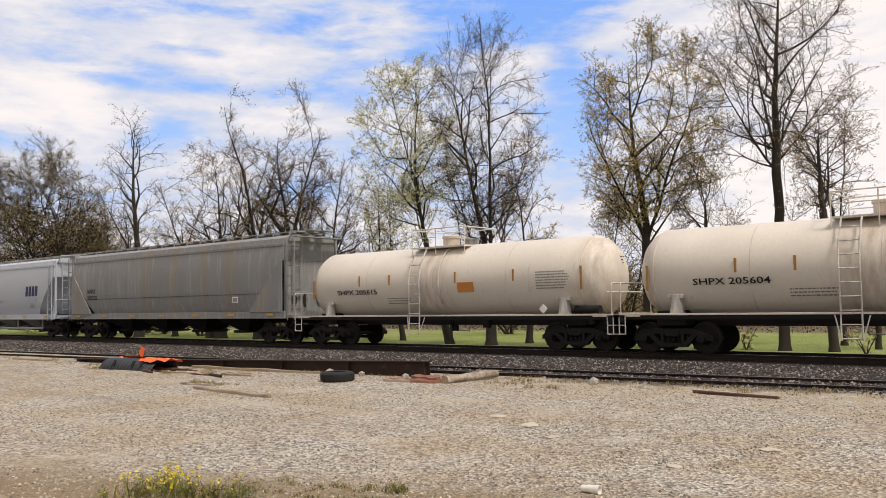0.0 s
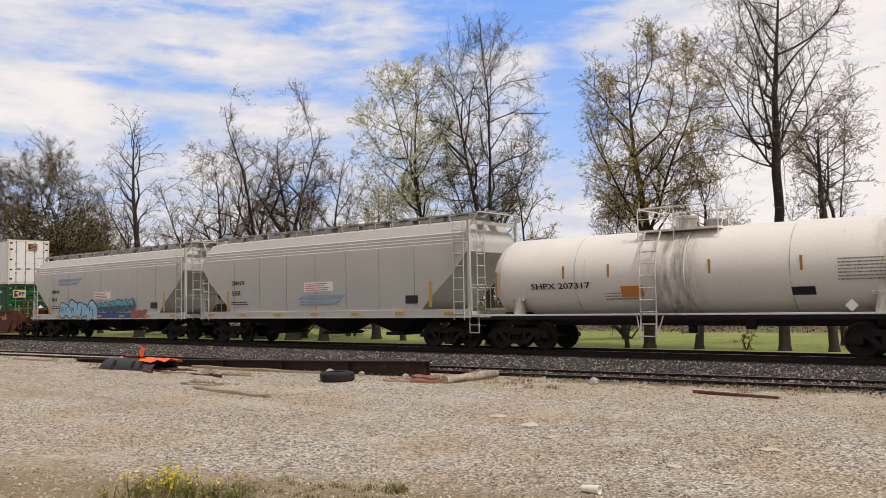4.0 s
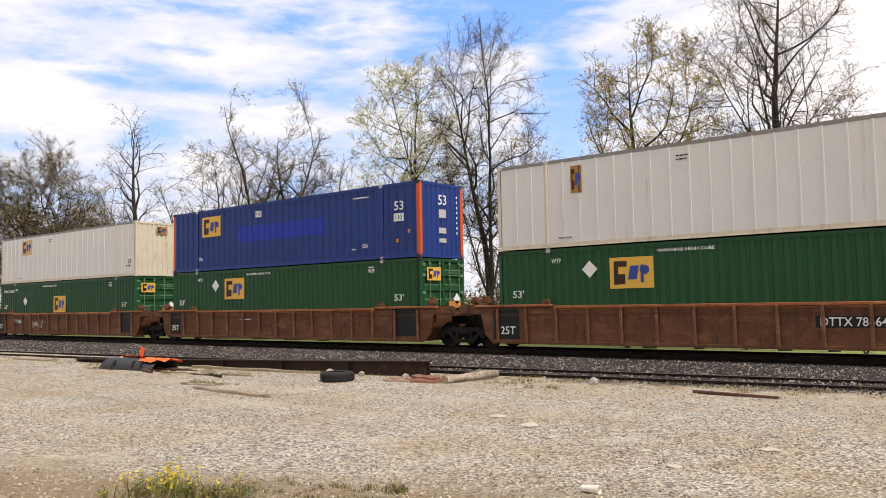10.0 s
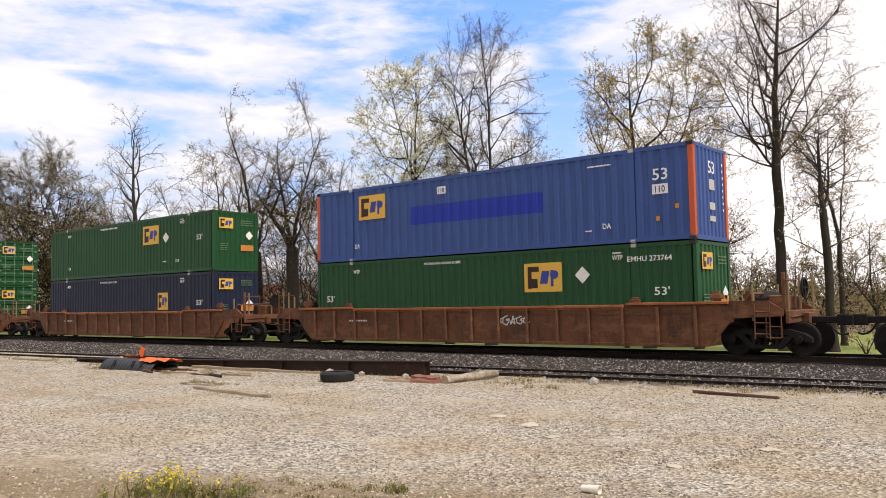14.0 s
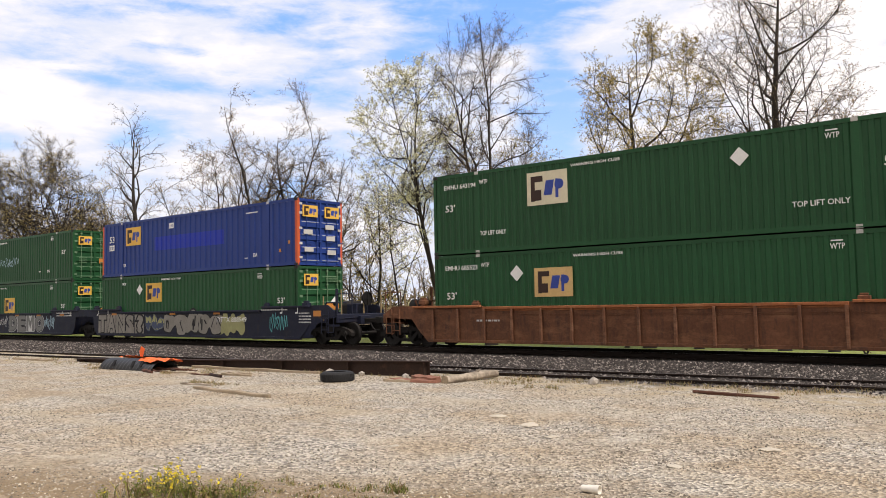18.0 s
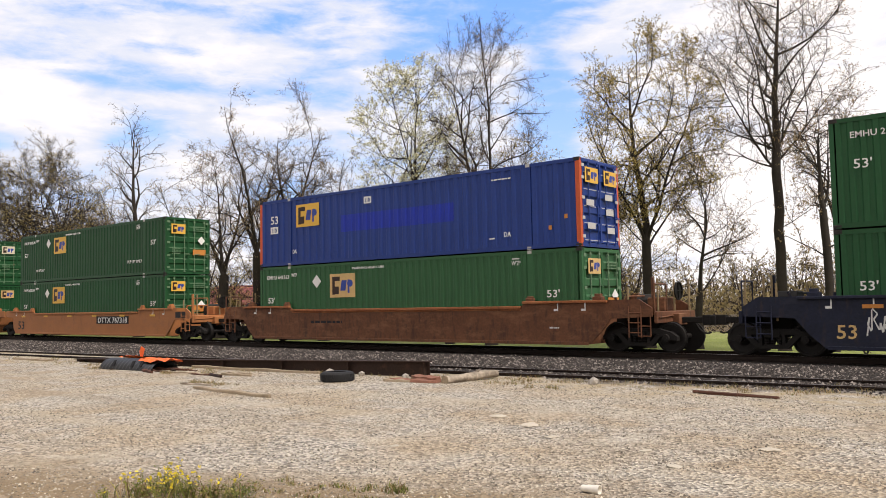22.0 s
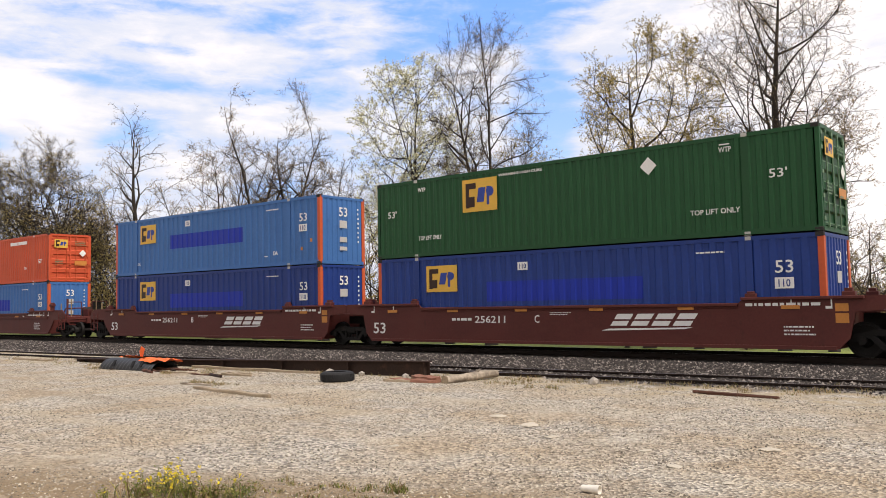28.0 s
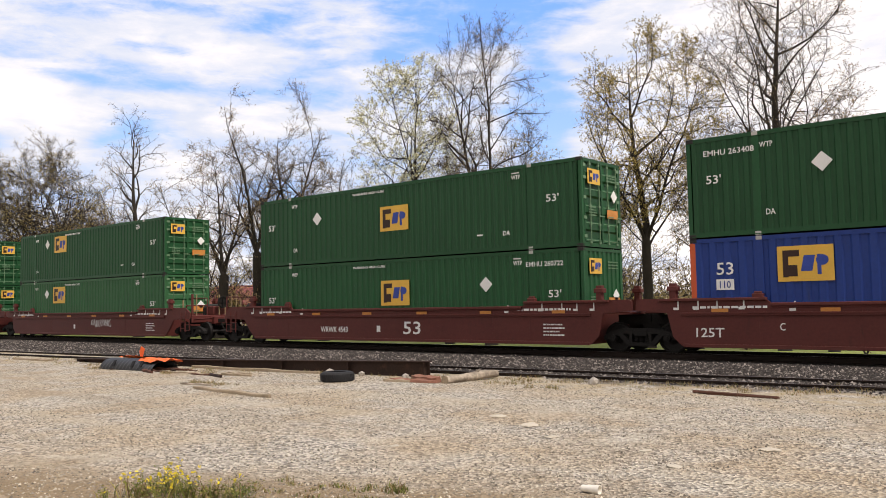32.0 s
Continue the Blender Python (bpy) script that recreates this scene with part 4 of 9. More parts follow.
        if style == "dark":
            part("end_side_sheet", Build().plate([(0, 1.25), (-s * ((L - low) + 0.1), 1.25), (-s * 0.16, 3.46), (0, 3.46)], -0.02, 0.02).mesh("end_side_sheet", P, bevel=0.008), car, (s * L, -1.625, 0))
            part("end_panel", Build().box(-0.02, 0.02, -1.4, 1.4, 1.2, 4.2).mesh("end_panel", P), car, (s * (L - 0.04), 0, 0), label="flat grey end panel")
            for y in (-0.95, -0.35):
                part("end_opening", Build().plate([(0.13 * math.cos(radians(a)), 0.3 * math.sin(radians(a))) for a in range(0, 360, 24)], -0.006, 0.006).mesh("end_opening", M["gap_dark"]), car, (s * (L + 0.002), y, 1.75), turn=(0, 0, 90), label="dark oval opening")
        elif curved:
            part("end_side_sheet", Build().plate([(0, 1.2), (-s * 0.55, 1.2), (0, 2.1)], -0.02, 0.02).mesh("end_side_sheet", P), car, (s * L, -1.42, 0))
        part("end_deck", Build().box(-1.1, 1.1, -1.5, 1.5, 1.0, 1.08).mesh("end_deck", P), car, (s * (L - 0.6), 0, 0))
        part("side_ladder", lad if curved or s > 0 else short, car, (s * (L + (0.62 if style == "dark" else -0.15)) - (0.42 if s > 0 else 0.03), -1.5 if style == "dark" else -1.62 if curved else -1.60, 0.9))
        part("end_ladder", lad if curved or s > 0 else short, car, (s * (L + 0.1), -1.1 if s > 0 else 1.1, 0.9), turn=(0, 0, 90 if s > 0 else -90))
        part("top_bracket", Build().path([(0, -1.35, ze - 0.2), (s * 0.35, -1.3, zr + 0.05), (s * 0.35, 1.3, zr + 0.05), (0, 1.35, ze - 0.2)], 0.03).mesh("top_bracket", P), car, (s * L, 0, 0))
        part("handrail", Build().path([(0, -1.5, 1.1), (0, -1.5, 2.1), (0, -0.4, 2.1), (0, -0.4, 1.1)], 0.02).mesh("handrail", P), car, (s * (L + 0.15), 0, 0))
        if s > 0:
            br = Build().spun([(-0.02, 0.28), (0.02, 0.28), (0.03, 0.24), (-0.03, 0.24)], "x", 20).box(-0.02, 0.02, -0.27, 0.27, -0.02, 0.02).box(-0.02, 0.02, -0.02, 0.02, -0.27, 0.27)
            part("brake_wheel", br.mesh("brake_wheel", M["steel_dark"]), car, (L + 0.2, 0.5, 2.2))
            part("brake_box", Build().box(-0.15, 0.15, -0.18, 0.18, -0.25, 0.25).mesh("brake_box", P, bevel=0.02), car, (L - 0.02, 0.5, 1.9))
        truck(car, s * (8.05 if curved else 6.45))
    bars_c, fine_c = "black", "print_grey"
    if style == "dark":
        lettering("NAHX", 0.24, bars_c, car, -7.4, -1.612, 2.36, width=0.85)
        lettering("550202", 0.22, bars_c, car, -7.4, -1.612, 2.02, width=1.05)
        part("notice_panel", Build().box(-0.22, 0.22, -0.006, 0.006, -0.13, 0.13).mesh("notice_panel", M["white"]), car, (5.85, -1.585, 1.82), label="small white notice frame")
        part("notice_field", Build().box(-0.17, 0.17, -0.006, 0.006, -0.09, 0.09).mesh("notice_field", M["hopper_dark"]), car, (5.85, -1.592, 1.82))
        part("side_seam", Build().box(-8.4, 8.4, -0.006, 0.006, 2.04, 2.055).mesh("side_seam", M["gap_dark"]), car, (0, -1.585, 0))
        for x in (-8.55, 8.35):
            part("reflector_strip", Build().box(0, 0.13, -0.006, 0.006, 1.35, 2.35).mesh("reflector_strip", M["placard"]), car, (x, -1.46, 0))
        for x, z, w, hh, rr in ((-5.5, 2.3, 0.8, 0.3, 2), (-4.6, 1.6, 0.6, 0.2, 2), (1.8, 2.2, 0.8, 0.18, 2), (5.0, 1.75, 0.6, 0.15, 1), (-8.0, 1.25, 0.5, 0.18, 1)):
            bars(car, x, -1.612, z, w, hh, rr, fine_c, int(x * 10) % 7 + 1)
    elif style == "light":
        lettering("GACX", 0.22, bars_c, car, -7.1, -1.612, 2.36, width=0.8)
        lettering("62791", 0.22, bars_c, car, -7.08, -1.605, 1.91, width=0.88)
        logo = Build()
        for k in range(4):
            x = k * 0.41
            logo.plate([(x, 0), (x + 0.3, 0), (x + 0.37, 0.6), (x + 0.07, 0.6)], -0.006, 0.006)
        part("company_logo", logo.mesh("company_logo", M["logo_navy"]), car, (5.62, -1.612, 2.36), label="dark blue block logo")
        for x, z, w, hh, rr in ((-4.9, 2.75, 0.75, 0.6, 7), (-5.2, 1.9, 0.9, 0.15, 2), (-2.9, 2.75, 1.1, 0.12, 1), (1.5, 2.2, 1.4, 0.2, 2), (6.3, 1.95, 0.6, 0.3, 3), (6.9, 2.2, 0.3, 0.2, 2), (-7.08, 1.85, 0.9, 0.25, 3), (-4.3, 2.0, 0.9, 0.15, 2)):
            bars(car, x, -1.612, z, w, hh, rr, fine_c, int(x * 10) % 7 + 1)
        part("dark_plate", Build().box(-0.25, 0.25, -0.01, 0.01, -0.12, 0.12).mesh("dark_plate", M["hopper_dark"]), car, (-2.5, -1.60, 2.05))
    else:
        lettering("SMNX", 0.19, bars_c, car, -5.6, -1.562, 2.46, width=0.98)
        lettering(number, 0.20, bars_c, car, -5.58, -1.562, 2.0, width=0.62)
        bars(car, -5.6, -1.562, 1.75, 1.2, 0.2, 2, bars_c, 3)
        part("notice_panel", Build().box(0, 1.7, -0.006, 0.006, 0, 0.38).mesh("notice_panel", M["white"]), car, (-0.68, -1.552, 2.06), label="white notice with red writing")
        bars(car, -0.6, -1.562, 2.42, 1.5, 0.34, 4, "red_mark", 4)
        part("dark_plate", Build().box(0, 0.6, -0.006, 0.006, 0, 0.3).mesh("dark_plate", M["black"]), car, (4.95, -1.552, 1.5), label="small black plate")
        for x, z0_, z1_ in ((-5.95, 0.95, 2.2), (6.1, 1.35, 2.3)):
            part("reflector_strip", Build().box(0, 0.13, -0.006, 0.006, z0_, z1_).mesh("reflector_strip", M["orange_strip"]), car, (x, -1.556, 0))
        faded = Build().plate([(0, 0), (2.6, 0), (2.9, 0.16), (0.3, 0.16)], -0.004, 0.004).plate([(0.1, -0.22), (2.2, -0.22), (2.6, -0.06), (0.2, -0.06)], -0.004, 0.004)
        part("faded_stripe", faded.mesh("faded_stripe", M["stripe_blue"]), car, (-4.9, -1.556, 3.1) if number == "801" else (-1.1, -1.556, 1.75), label="faded blue stripe")
        seam = Build().box(-0.008, 0.008, -0.004, 0.004, 1.3, 3.6).mesh("seam", M["hopper_dark"])
        for k in range(7):
            part("seam", seam, car, (-5.4 + k * 1.8, -1.553, 0))
    for k in range(7):
        x = -L + 0.8 + k * (2 * L - 1.6) / 6
        part("reflector_strip", Build().box(-0.22, 0.22, -0.008, 0.008, -0.05, 0.05).mesh("reflector_strip", M["orange_strip"]), car, (x, -1.63 if curved else -1.63, 1.14))
    couplers(car, L + 1.0)
    MOVERS.append((car, u, RAIL, YC))
    return car


# ---- well cars ----
def well_side_mesh(style, paint, outer, inner_l, inner_r):
    """One long side of a well unit, its foot sloping up over the trucks."""
    def end(s, inner):
        x = 9.75 if inner else 10.45
        zt = 1.40 if style == "ribbed" else 1.5
        foot = [(s * 8.35, 0.13), (s * 8.62, 0.40), (s * 8.78, 1.08), (s * x, 1.16)] if inner else [(s * 8.35, 0.13), (s * 8.75, 0.5), (s * 9.1, 0.92), (s * x, 0.98)]
        return foot + [ (s * x, zt - 0.06 if inner else zt - 0.25), (s * (x - (0.12 if inner else 0.4)), zt), (s * 6.0, zt), (s * 5.8, 1.34)]
    r, l = end(1, inner_r), end(-1, inner_l)
    pts = r + l[::-1]
    b = Build().plate(pts, -0.03, 0.03)
    return b.mesh("side_wall", M[paint])


RIB = {}


def rib_mesh(paint):
    if paint not in RIB:
        RIB[paint] = Build().plate([(-0.045, 0.14), (0.045, 0.14), (0.045, 1.27), (-0.045, 1.27)], -0.1, 0.0).mesh("rib", M[paint], bevel=0.012)
    return RIB[paint]


WELLS = {}


def well_unit(u, style, paint, label, inner_l=False, inner_r=False, trucks=(-1, 1), group="well cars", marks=()):
    """A low well car unit. inner ends are joined to the next unit over a shared truck."""
    key = (style, paint, inner_l, inner_r, trucks)
    car = thing("well_car", label, "well car", group=group)
    P = M[paint]
    if key not in WELLS:
        g = {}
        # chords get a paint one step lighter: light from above put into colour
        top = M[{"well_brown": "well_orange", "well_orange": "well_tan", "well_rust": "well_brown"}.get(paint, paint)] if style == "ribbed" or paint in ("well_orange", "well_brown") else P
        g["near"], g["far"] = well_side_mesh(style, paint, True, inner_l, inner_r), well_side_mesh(style, paint, False, inner_l, inner_r)
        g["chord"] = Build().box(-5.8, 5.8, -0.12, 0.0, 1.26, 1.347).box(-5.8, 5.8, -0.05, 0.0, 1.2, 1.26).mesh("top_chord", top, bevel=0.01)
        g["line"] = Build().box(-8.2, 8.2, -0.02, 0.0, 1.075, 1.095).box(-8.2, 8.2, -0.016, 0.0, 1.03, 1.04).mesh("side_stiffener", P)
        g["ledge"] = Build().box(-8.35, 8.35, -0.075, 0.0, 1.05, 1.10).box(-8.35, 8.35, -0.06, 0.0, 1.0, 1.05).mesh("side_ledge", P, bevel=0.008)
        g["tab"] = Build().box(0.0, 0.035, -0.006, 0.0, 0.0, 0.26).box(-0.13, 0.0, -0.006, 0.0, 0.0, 0.07).mesh("guide_tab", M["white"])
        g["pipe"] = Build().tube((0, 0, 1.1), (0, 0, 2.12), 0.032, n=7).mesh("pipe_post", M["post_tan"], smooth=40)
        g["hood"] = Build().shape([(-0.35, 1.1), (0.35, 1.1), (0.35, 1.5), (0.2, 1.66), (-0.2, 1.66), (-0.35, 1.5)], -0.28, 0.28).mesh("gear_hood", M["gap_dark"], bevel=0.03)
        g["tall"] = Build().box(-0.1, 0.1, -0.09, 0.09, 1.05, 1.95).box(-0.16, 0.16, -0.12, 0.12, 1.72, 1.86).mesh("corner_guide", P, bevel=0.012)
        g["ladder"] = ladder_mesh(0.95, 0.4, 0.3, paint)
        g["lever"] = Build().path([(0, -1.3, 0.95), (0, -0.4, 0.98), (0.05, 0, 1.05)], 0.018).mesh("uncoupling_lever", P)
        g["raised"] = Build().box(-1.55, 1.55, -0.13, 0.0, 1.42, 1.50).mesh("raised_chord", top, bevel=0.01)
        g["foot"] = Build().box(-8.3, 8.3, -0.075, 0.0, 0.1, 0.2).mesh("bottom_chord", P, bevel=0.01)
        fl = Build()
        for k in range(9):
            x = -8 + k * 2
            fl.box(x - 0.2, x + 0.2, -1.38, 1.38, 0.12, 0.29)
        g["floor"] = fl.mesh("floor_beams", P)
        g["bulk"] = Build().box(-0.06, 0.06, -1.38, 1.38, 0.13, 1.2).mesh("well_bulkhead", P)
        g["sill"] = Build().box(-0.9, 0.9, -0.3, 0.3, 0.68, 1.0).mesh("centre_sill", M["steel_dark"])
        g["deck"] = Build().box(-0.75, 0.75, -1.35, 1.35, 1.08, 1.13).mesh("end_deck", P)
        g["deck_s"] = Build().box(-0.5, 0.5, -1.35, 1.35, 1.08, 1.13).mesh("end_deck", P)
        g["end"] = Build().box(-0.05, 0.05, -1.4, 1.4, 0.78, 1.12).box(-0.25, 0.25, -0.3, 0.3, 0.7, 1.05).mesh("end_sill", P, bevel=0.015)
        g["hand"] = Build().path([(0, -1.35, 1.1), (0, -1.35, 1.95), (0, -0.5, 1.95), (0, -0.5, 1.1)], 0.025).mesh("handrail", P)
        g["post"] = Build().box(-0.04, 0.04, -0.05, 0.05, 1.1, 2.15).mesh("stanchion", P, bevel=0.01)
        g["step"] = Build().path([(-0.2, 0, 1.0), (-0.2, 0, 0.4), (0.2, 0, 0.4), (0.2, 0, 1.0)], 0.02).tube((-0.2, 0, 0.7), (0.2, 0, 0.7), 0.018, n=6).mesh("step", P)
        g["box"] = Build().box(-0.3, 0.3, -0.35, 0.35, 1.13, 1.55).mesh("brake_box", P, bevel=0.03)
        br = Build().spun([(-0.02, 0.3), (0.02, 0.3), (0.03, 0.26), (-0.03, 0.26)], "x", 18).box(-0.02, 0.02, -0.28, 0.28, -0.02, 0.02).box(-0.02, 0.02, -0.02, 0.02, -0.28, 0.28)
        g["brake"] = br.mesh("brake_wheel", M["steel_dark"])
        g["arm"] = Build().path([(0, -0.9, 1.12), (0.3, -0.9, 1.6), (0.3, 0.9, 1.6), (0, 0.9, 1.12)], 0.035).mesh("guide_arm", P)
        g["art"] = Build().box(-0.55, 0.55, -0.28, 0.28, 0.72, 1.02).tube((0.5, 0, 0.68), (0.5, 0, 1.08), 0.22, n=14).mesh("articulation", M["steel_dark"])
        g["lock"] = Build().box(-0.15, 0.15, -0.07, 0.08, -0.1, 0.1).box(-0.1, 0.1, -0.05, 0.07, 0.1, 0.16).mesh("guide_block", P, bevel=0.015)
        WELLS[key] = g
    g = WELLS[key]
    part("side_wall", g["near"], car, (0, -1.41, 0))
    part("side_wall", g["far"], car, (0, 1.41, 0))
    part("floor_beams", g["floor"], car)
    for yy, r in ((-1.41, 0), (1.41, 180)):
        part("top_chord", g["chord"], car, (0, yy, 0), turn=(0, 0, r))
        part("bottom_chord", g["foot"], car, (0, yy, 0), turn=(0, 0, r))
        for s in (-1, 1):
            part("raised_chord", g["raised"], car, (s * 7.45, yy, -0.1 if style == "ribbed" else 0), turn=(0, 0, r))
    if style == "ribbed":
        for k in range(15):
            part("rib", rib_mesh({"well_brown": "well_rib"}.get(paint, paint)), car, (-8.05 + k * 1.15, -1.44, 0))
        part("side_stiffener", g["line"], car, (0, -1.44, 0))
    if style == "folded":
        part("side_ledge", g["ledge"], car, (0, -1.44, 0))
        for x in (-6.1, -3.6, -1.3, 2.2, 4.6, 6.1):
            part("rib", rib_mesh(paint), car, (x, -1.343, 0.0))
    for s, inner in ((-1, inner_l), (1, inner_r)):
        part("well_bulkhead", g["bulk"], car, (s * 8.3, 0, 0))
        if style != "ribbed":
            for k, x in enumerate((8.45, 7.85, 7.3, 6.55, 5.2) if style == "folded" else (8.2, 7.2)):
                part("guide_tab", g["tab"], car, (s * x, -1.443, 1.17 if x > 6 else 1.12))
        for yy in (-1.3, 1.3):
            part("corner_guide", g["tall"], car, (s * 8.62, yy, -0.25 if style != "folded" else 0.0))
        for yy in (-1.40, 1.40):
            part("guide_block", g["lock"], car, (s * 6.15, yy, 1.4 if style == "ribbed" else 1.5))
        if inner:
            part("articulation", g["art"], car, (s * 9.25, 0, 0), turn=(0, 0, 0 if s > 0 else 180))
            part("end_deck", g["deck_s"], car, (s * 9.15, 0, 0))
        else:
            part("centre_sill", g["sill"], car, (s * 9.6, 0, 0))
            part("end_deck", g["deck"], car, (s * 9.75, 0, 0))
            part("end_sill", g["end"], car, (s * 10.55, 0, 0))
            part("step", g["step"], car, (s * 10.2, -1.44, 0))
            part("handrail", g["hand"], car, (s * 10.5, 0, 0))
            part("stanchion", g["post"], car, (s * 10.45, -1.3 if s > 0 else 1.3, 0))
            part("guide_arm", g["arm"], car, (s * 9.1, 0, 0), turn=(0, 0, 0 if s > 0 else 180))
            for x, yy in ((10.5, -1.1), (10.42, 0.25), (9.6, -1.25), (9.5, 1.25), (10.5, 1.2)):
                part("pipe_post", g["pipe"], car, (s * x, yy, -0.0 if x > 10 else -0.25))
            part("gear_hood", g["hood"], car, (s * 9.45, -0.55 if s < 0 else 0.5, 0))
            part("ladder", g["ladder"], car, (s * 9.9 - 0.2, -1.45, 0.35))
            part("uncoupling_lever", g["lever"], car, (s * 10.62, 0, 0))
            if s > 0:
                part("brake_box", g["box"], car, (9.9, 0.4, 0))
                part("brake_wheel", g["brake"], car, (10.5, 0.4, 1.75))
    for s in trucks:
        truck(car, s * 9.83)
    for mk in marks:
        well_mark(car, style, mk)
    ends = [s for s, inner in ((-1, inner_l), (1, inner_r)) if not inner]
    couplers(car, 11.8, ends)
    MOVERS.append((car, u, RAIL, YC))
    return car


def block_marks(kind, w, h):
    """Company marks as plain shapes."""
    b = Build()
    if kind == "three":
        for x in (0.0, w * 0.35):
            b.plate([(x + w * 0.09, 0), (x + w * 0.2, 0), (x + w * 0.3, h), (x, h)], -0.004, 0.004)
        b.plate([(w * 0.7, h * 0.5), (w * 0.85, 0), (w, h * 0.5), (w * 0.85, h)], -0.004, 0.004)
    else:
        for k in range(4):
            x = w * (0.1 + 0.225 * k)
            for z0, z1 in ((0.3, 0.58), (0.68, 1.0)):
                b.plate([(x + w * 0.12 * (z0 - 0.3), h * z0), (x + w * (0.18 + 0.12 * (z0 - 0.3)), h * z0), (x + w * (0.18 + 0.12 * (z1 - 0.3)), h * z1), (x + w * 0.12 * (z1 - 0.3), h * z1)], -0.004, 0.004)
        b.plate([(0, 0), (w * 0.9, h * 0.12), (w * 0.98, h * 0.22), (w * 0.08, h * 0.12)], -0.004, 0.004)
    return b


def spray(parent, x0, x1, z0, z1, fill, line, count, seed, y, sharp=False, solid=True):
    """Sprayed shapes: a row of swelling forms, each with an outline and slits. No letters."""
    rnd = random.Random(seed)
    w, h = (x1 - x0) / count, z1 - z0
    for i in range(count):
        b = Build()
        cx, cz = x0 + (i + 0.5) * w + rnd.uniform(-0.05, 0.05) * w, (z0 + z1) / 2 + rnd.uniform(-0.06, 0.06) * h
        n = 11 if sharp else 24
        pw, ph, lean = rnd.choice((2.4, 3.0, 4.0)), rnd.uniform(0, 6.28), rnd.uniform(-0.12, 0.2)
        pts = []
        for k in range(n):
            a = 2 * math.pi * k / n
            r = 1 / (abs(math.cos(a)) ** pw + abs(math.sin(a)) ** pw) ** (1 / pw)
            r *= 1 + (rnd.uniform(-0.34, 0.22) if sharp else 0.14 * math.sin(3 * a + ph) + 0.08 * math.sin(5 * a + 2 * ph))
            pts.append((a, r))
        rx, rz = w * 0.60, h * 0.5 * rnd.uniform(0.82, 1.05)
        off = 0.0007 * (i % 3)
        for scale, m, lift in ((1.0, 1, -0.003), (0.86, 0, -0.007)):
            b.m = m
            b.plate([(cx + rx * scale * k * math.cos(a) + lean * rz * math.sin(a), cz + rz * scale * k * math.sin(a)) for a, k in pts], lift - off - 0.002, lift - off)
        if sharp:
            b.m = 2
            b.plate([(cx + rx * 0.8 * k * math.cos(a) + lean * rz * math.sin(a), min(cz + 0.05 * rz, cz + rz * 0.8 * k * math.sin(a))) for a, k in pts], -0.0105 - off, -0.0085 - off)
        b.m = 1
        for k in range(rnd.choice((2, 3, 3))):
            ox, oz = rnd.uniform(-0.5, 0.5) * rx, rnd.uniform(-0.35, 0.35) * rz
            ln, tw, sl = rz * rnd.uniform(0.18, 0.5), w * rnd.uniform(0.025, 0.06), rnd.uniform(-0.9, 0.9)
            b.plate([(cx + ox - tw - sl * ln, cz + oz - ln), (cx + ox + tw - sl * ln, cz + oz - ln), (cx + ox + tw + sl * ln, cz + oz + ln), (cx + ox - tw + sl * ln, cz + oz + ln)], -0.015, -0.0115)
        part("sprayed_shape", b.mesh("sprayed_shape", [M[fill], M[line], M[{"spray_white": "spray_blue", "spray_cyan": "spray_teal"}.get(fill, line)]]), parent, (0, y, 0), label="sprayed graffiti form with an outline")


def scrawl(parent, x0, x1, z0, z1, colour, seed, y, strokes=7):
    """One thin sprayed line that goes up and down in sharp turns and loops."""
    rnd = random.Random(seed)
    b = Build()
    w = (x1 - x0) / strokes
    pts = []
    for s in range(strokes):
        c, lo, hi = x0 + (s + 0.5) * w, z0 + (z1 - z0) * rnd.uniform(0, 0.3), z1 - (z1 - z0) * rnd.uniform(0, 0.3)
        kind, m = rnd.randrange(4), (lo + hi) / 2
        f = lambda u, v: (c + u * w * 0.75, m + v * (hi - lo) * 0.5)
        if kind == 0:
            pts += [f(-0.6, 0.2), f(-0.3, -1), f(0.1, 1), f(0.5, -0.9), f(-0.2, -0.1)]
        elif kind == 1:
            pts += [f(0.5, 0.8), f(-0.5, 0.3), f(-0.6, -0.6), f(0.2, -1), f(0.6, -0.3), f(0.0, 0.0)]
        elif kind == 2:
            pts += [f(-0.5, -1), f(-0.4, 1), f(0.4, 0.5), f(-0.2, 0.05), f(0.6, -0.9)]
        else:
            pts += [f(-0.5, 0.9), f(0.1, -1), f(0.6, 1), f(0.3, 0.2)]
    # cut each corner a little, then lay a ribbon along the line
    line = []
    for p, q, r in zip(pts, pts[1:], pts[2:]):
        line += [tuple(q[k] + 0.10 * (w[k] - q[k]) for k in (0, 1)) for w in (p, r)]
    o = len(b.v)
    for k, p in enumerate(line):
        a, c = line[max(0, k - 1)], line[min(len(line) - 1, k + 1)]
        d = Vector((c[0] - a[0], c[1] - a[1]))
        d = d.normalized() if d.length > 1e-5 else Vector((1, 0))
        h = 0.019 * rnd.uniform(0.75, 1.2)
        dy = -0.004 - 0.00001 * k
        b.v += [(p[0] - d.y * h, dy, p[1] + d.x * h), (p[0] + d.y * h, dy, p[1] - d.x * h)]
    for k in range(len(line) - 1):
        i = o + 2 * k
        b.face(i, i + 1, i + 3, i + 2)
    return part("sprayed_line", b.mesh("sprayed_line", M[colour]), parent, (0, y, 0), label="thin sprayed scrawl")


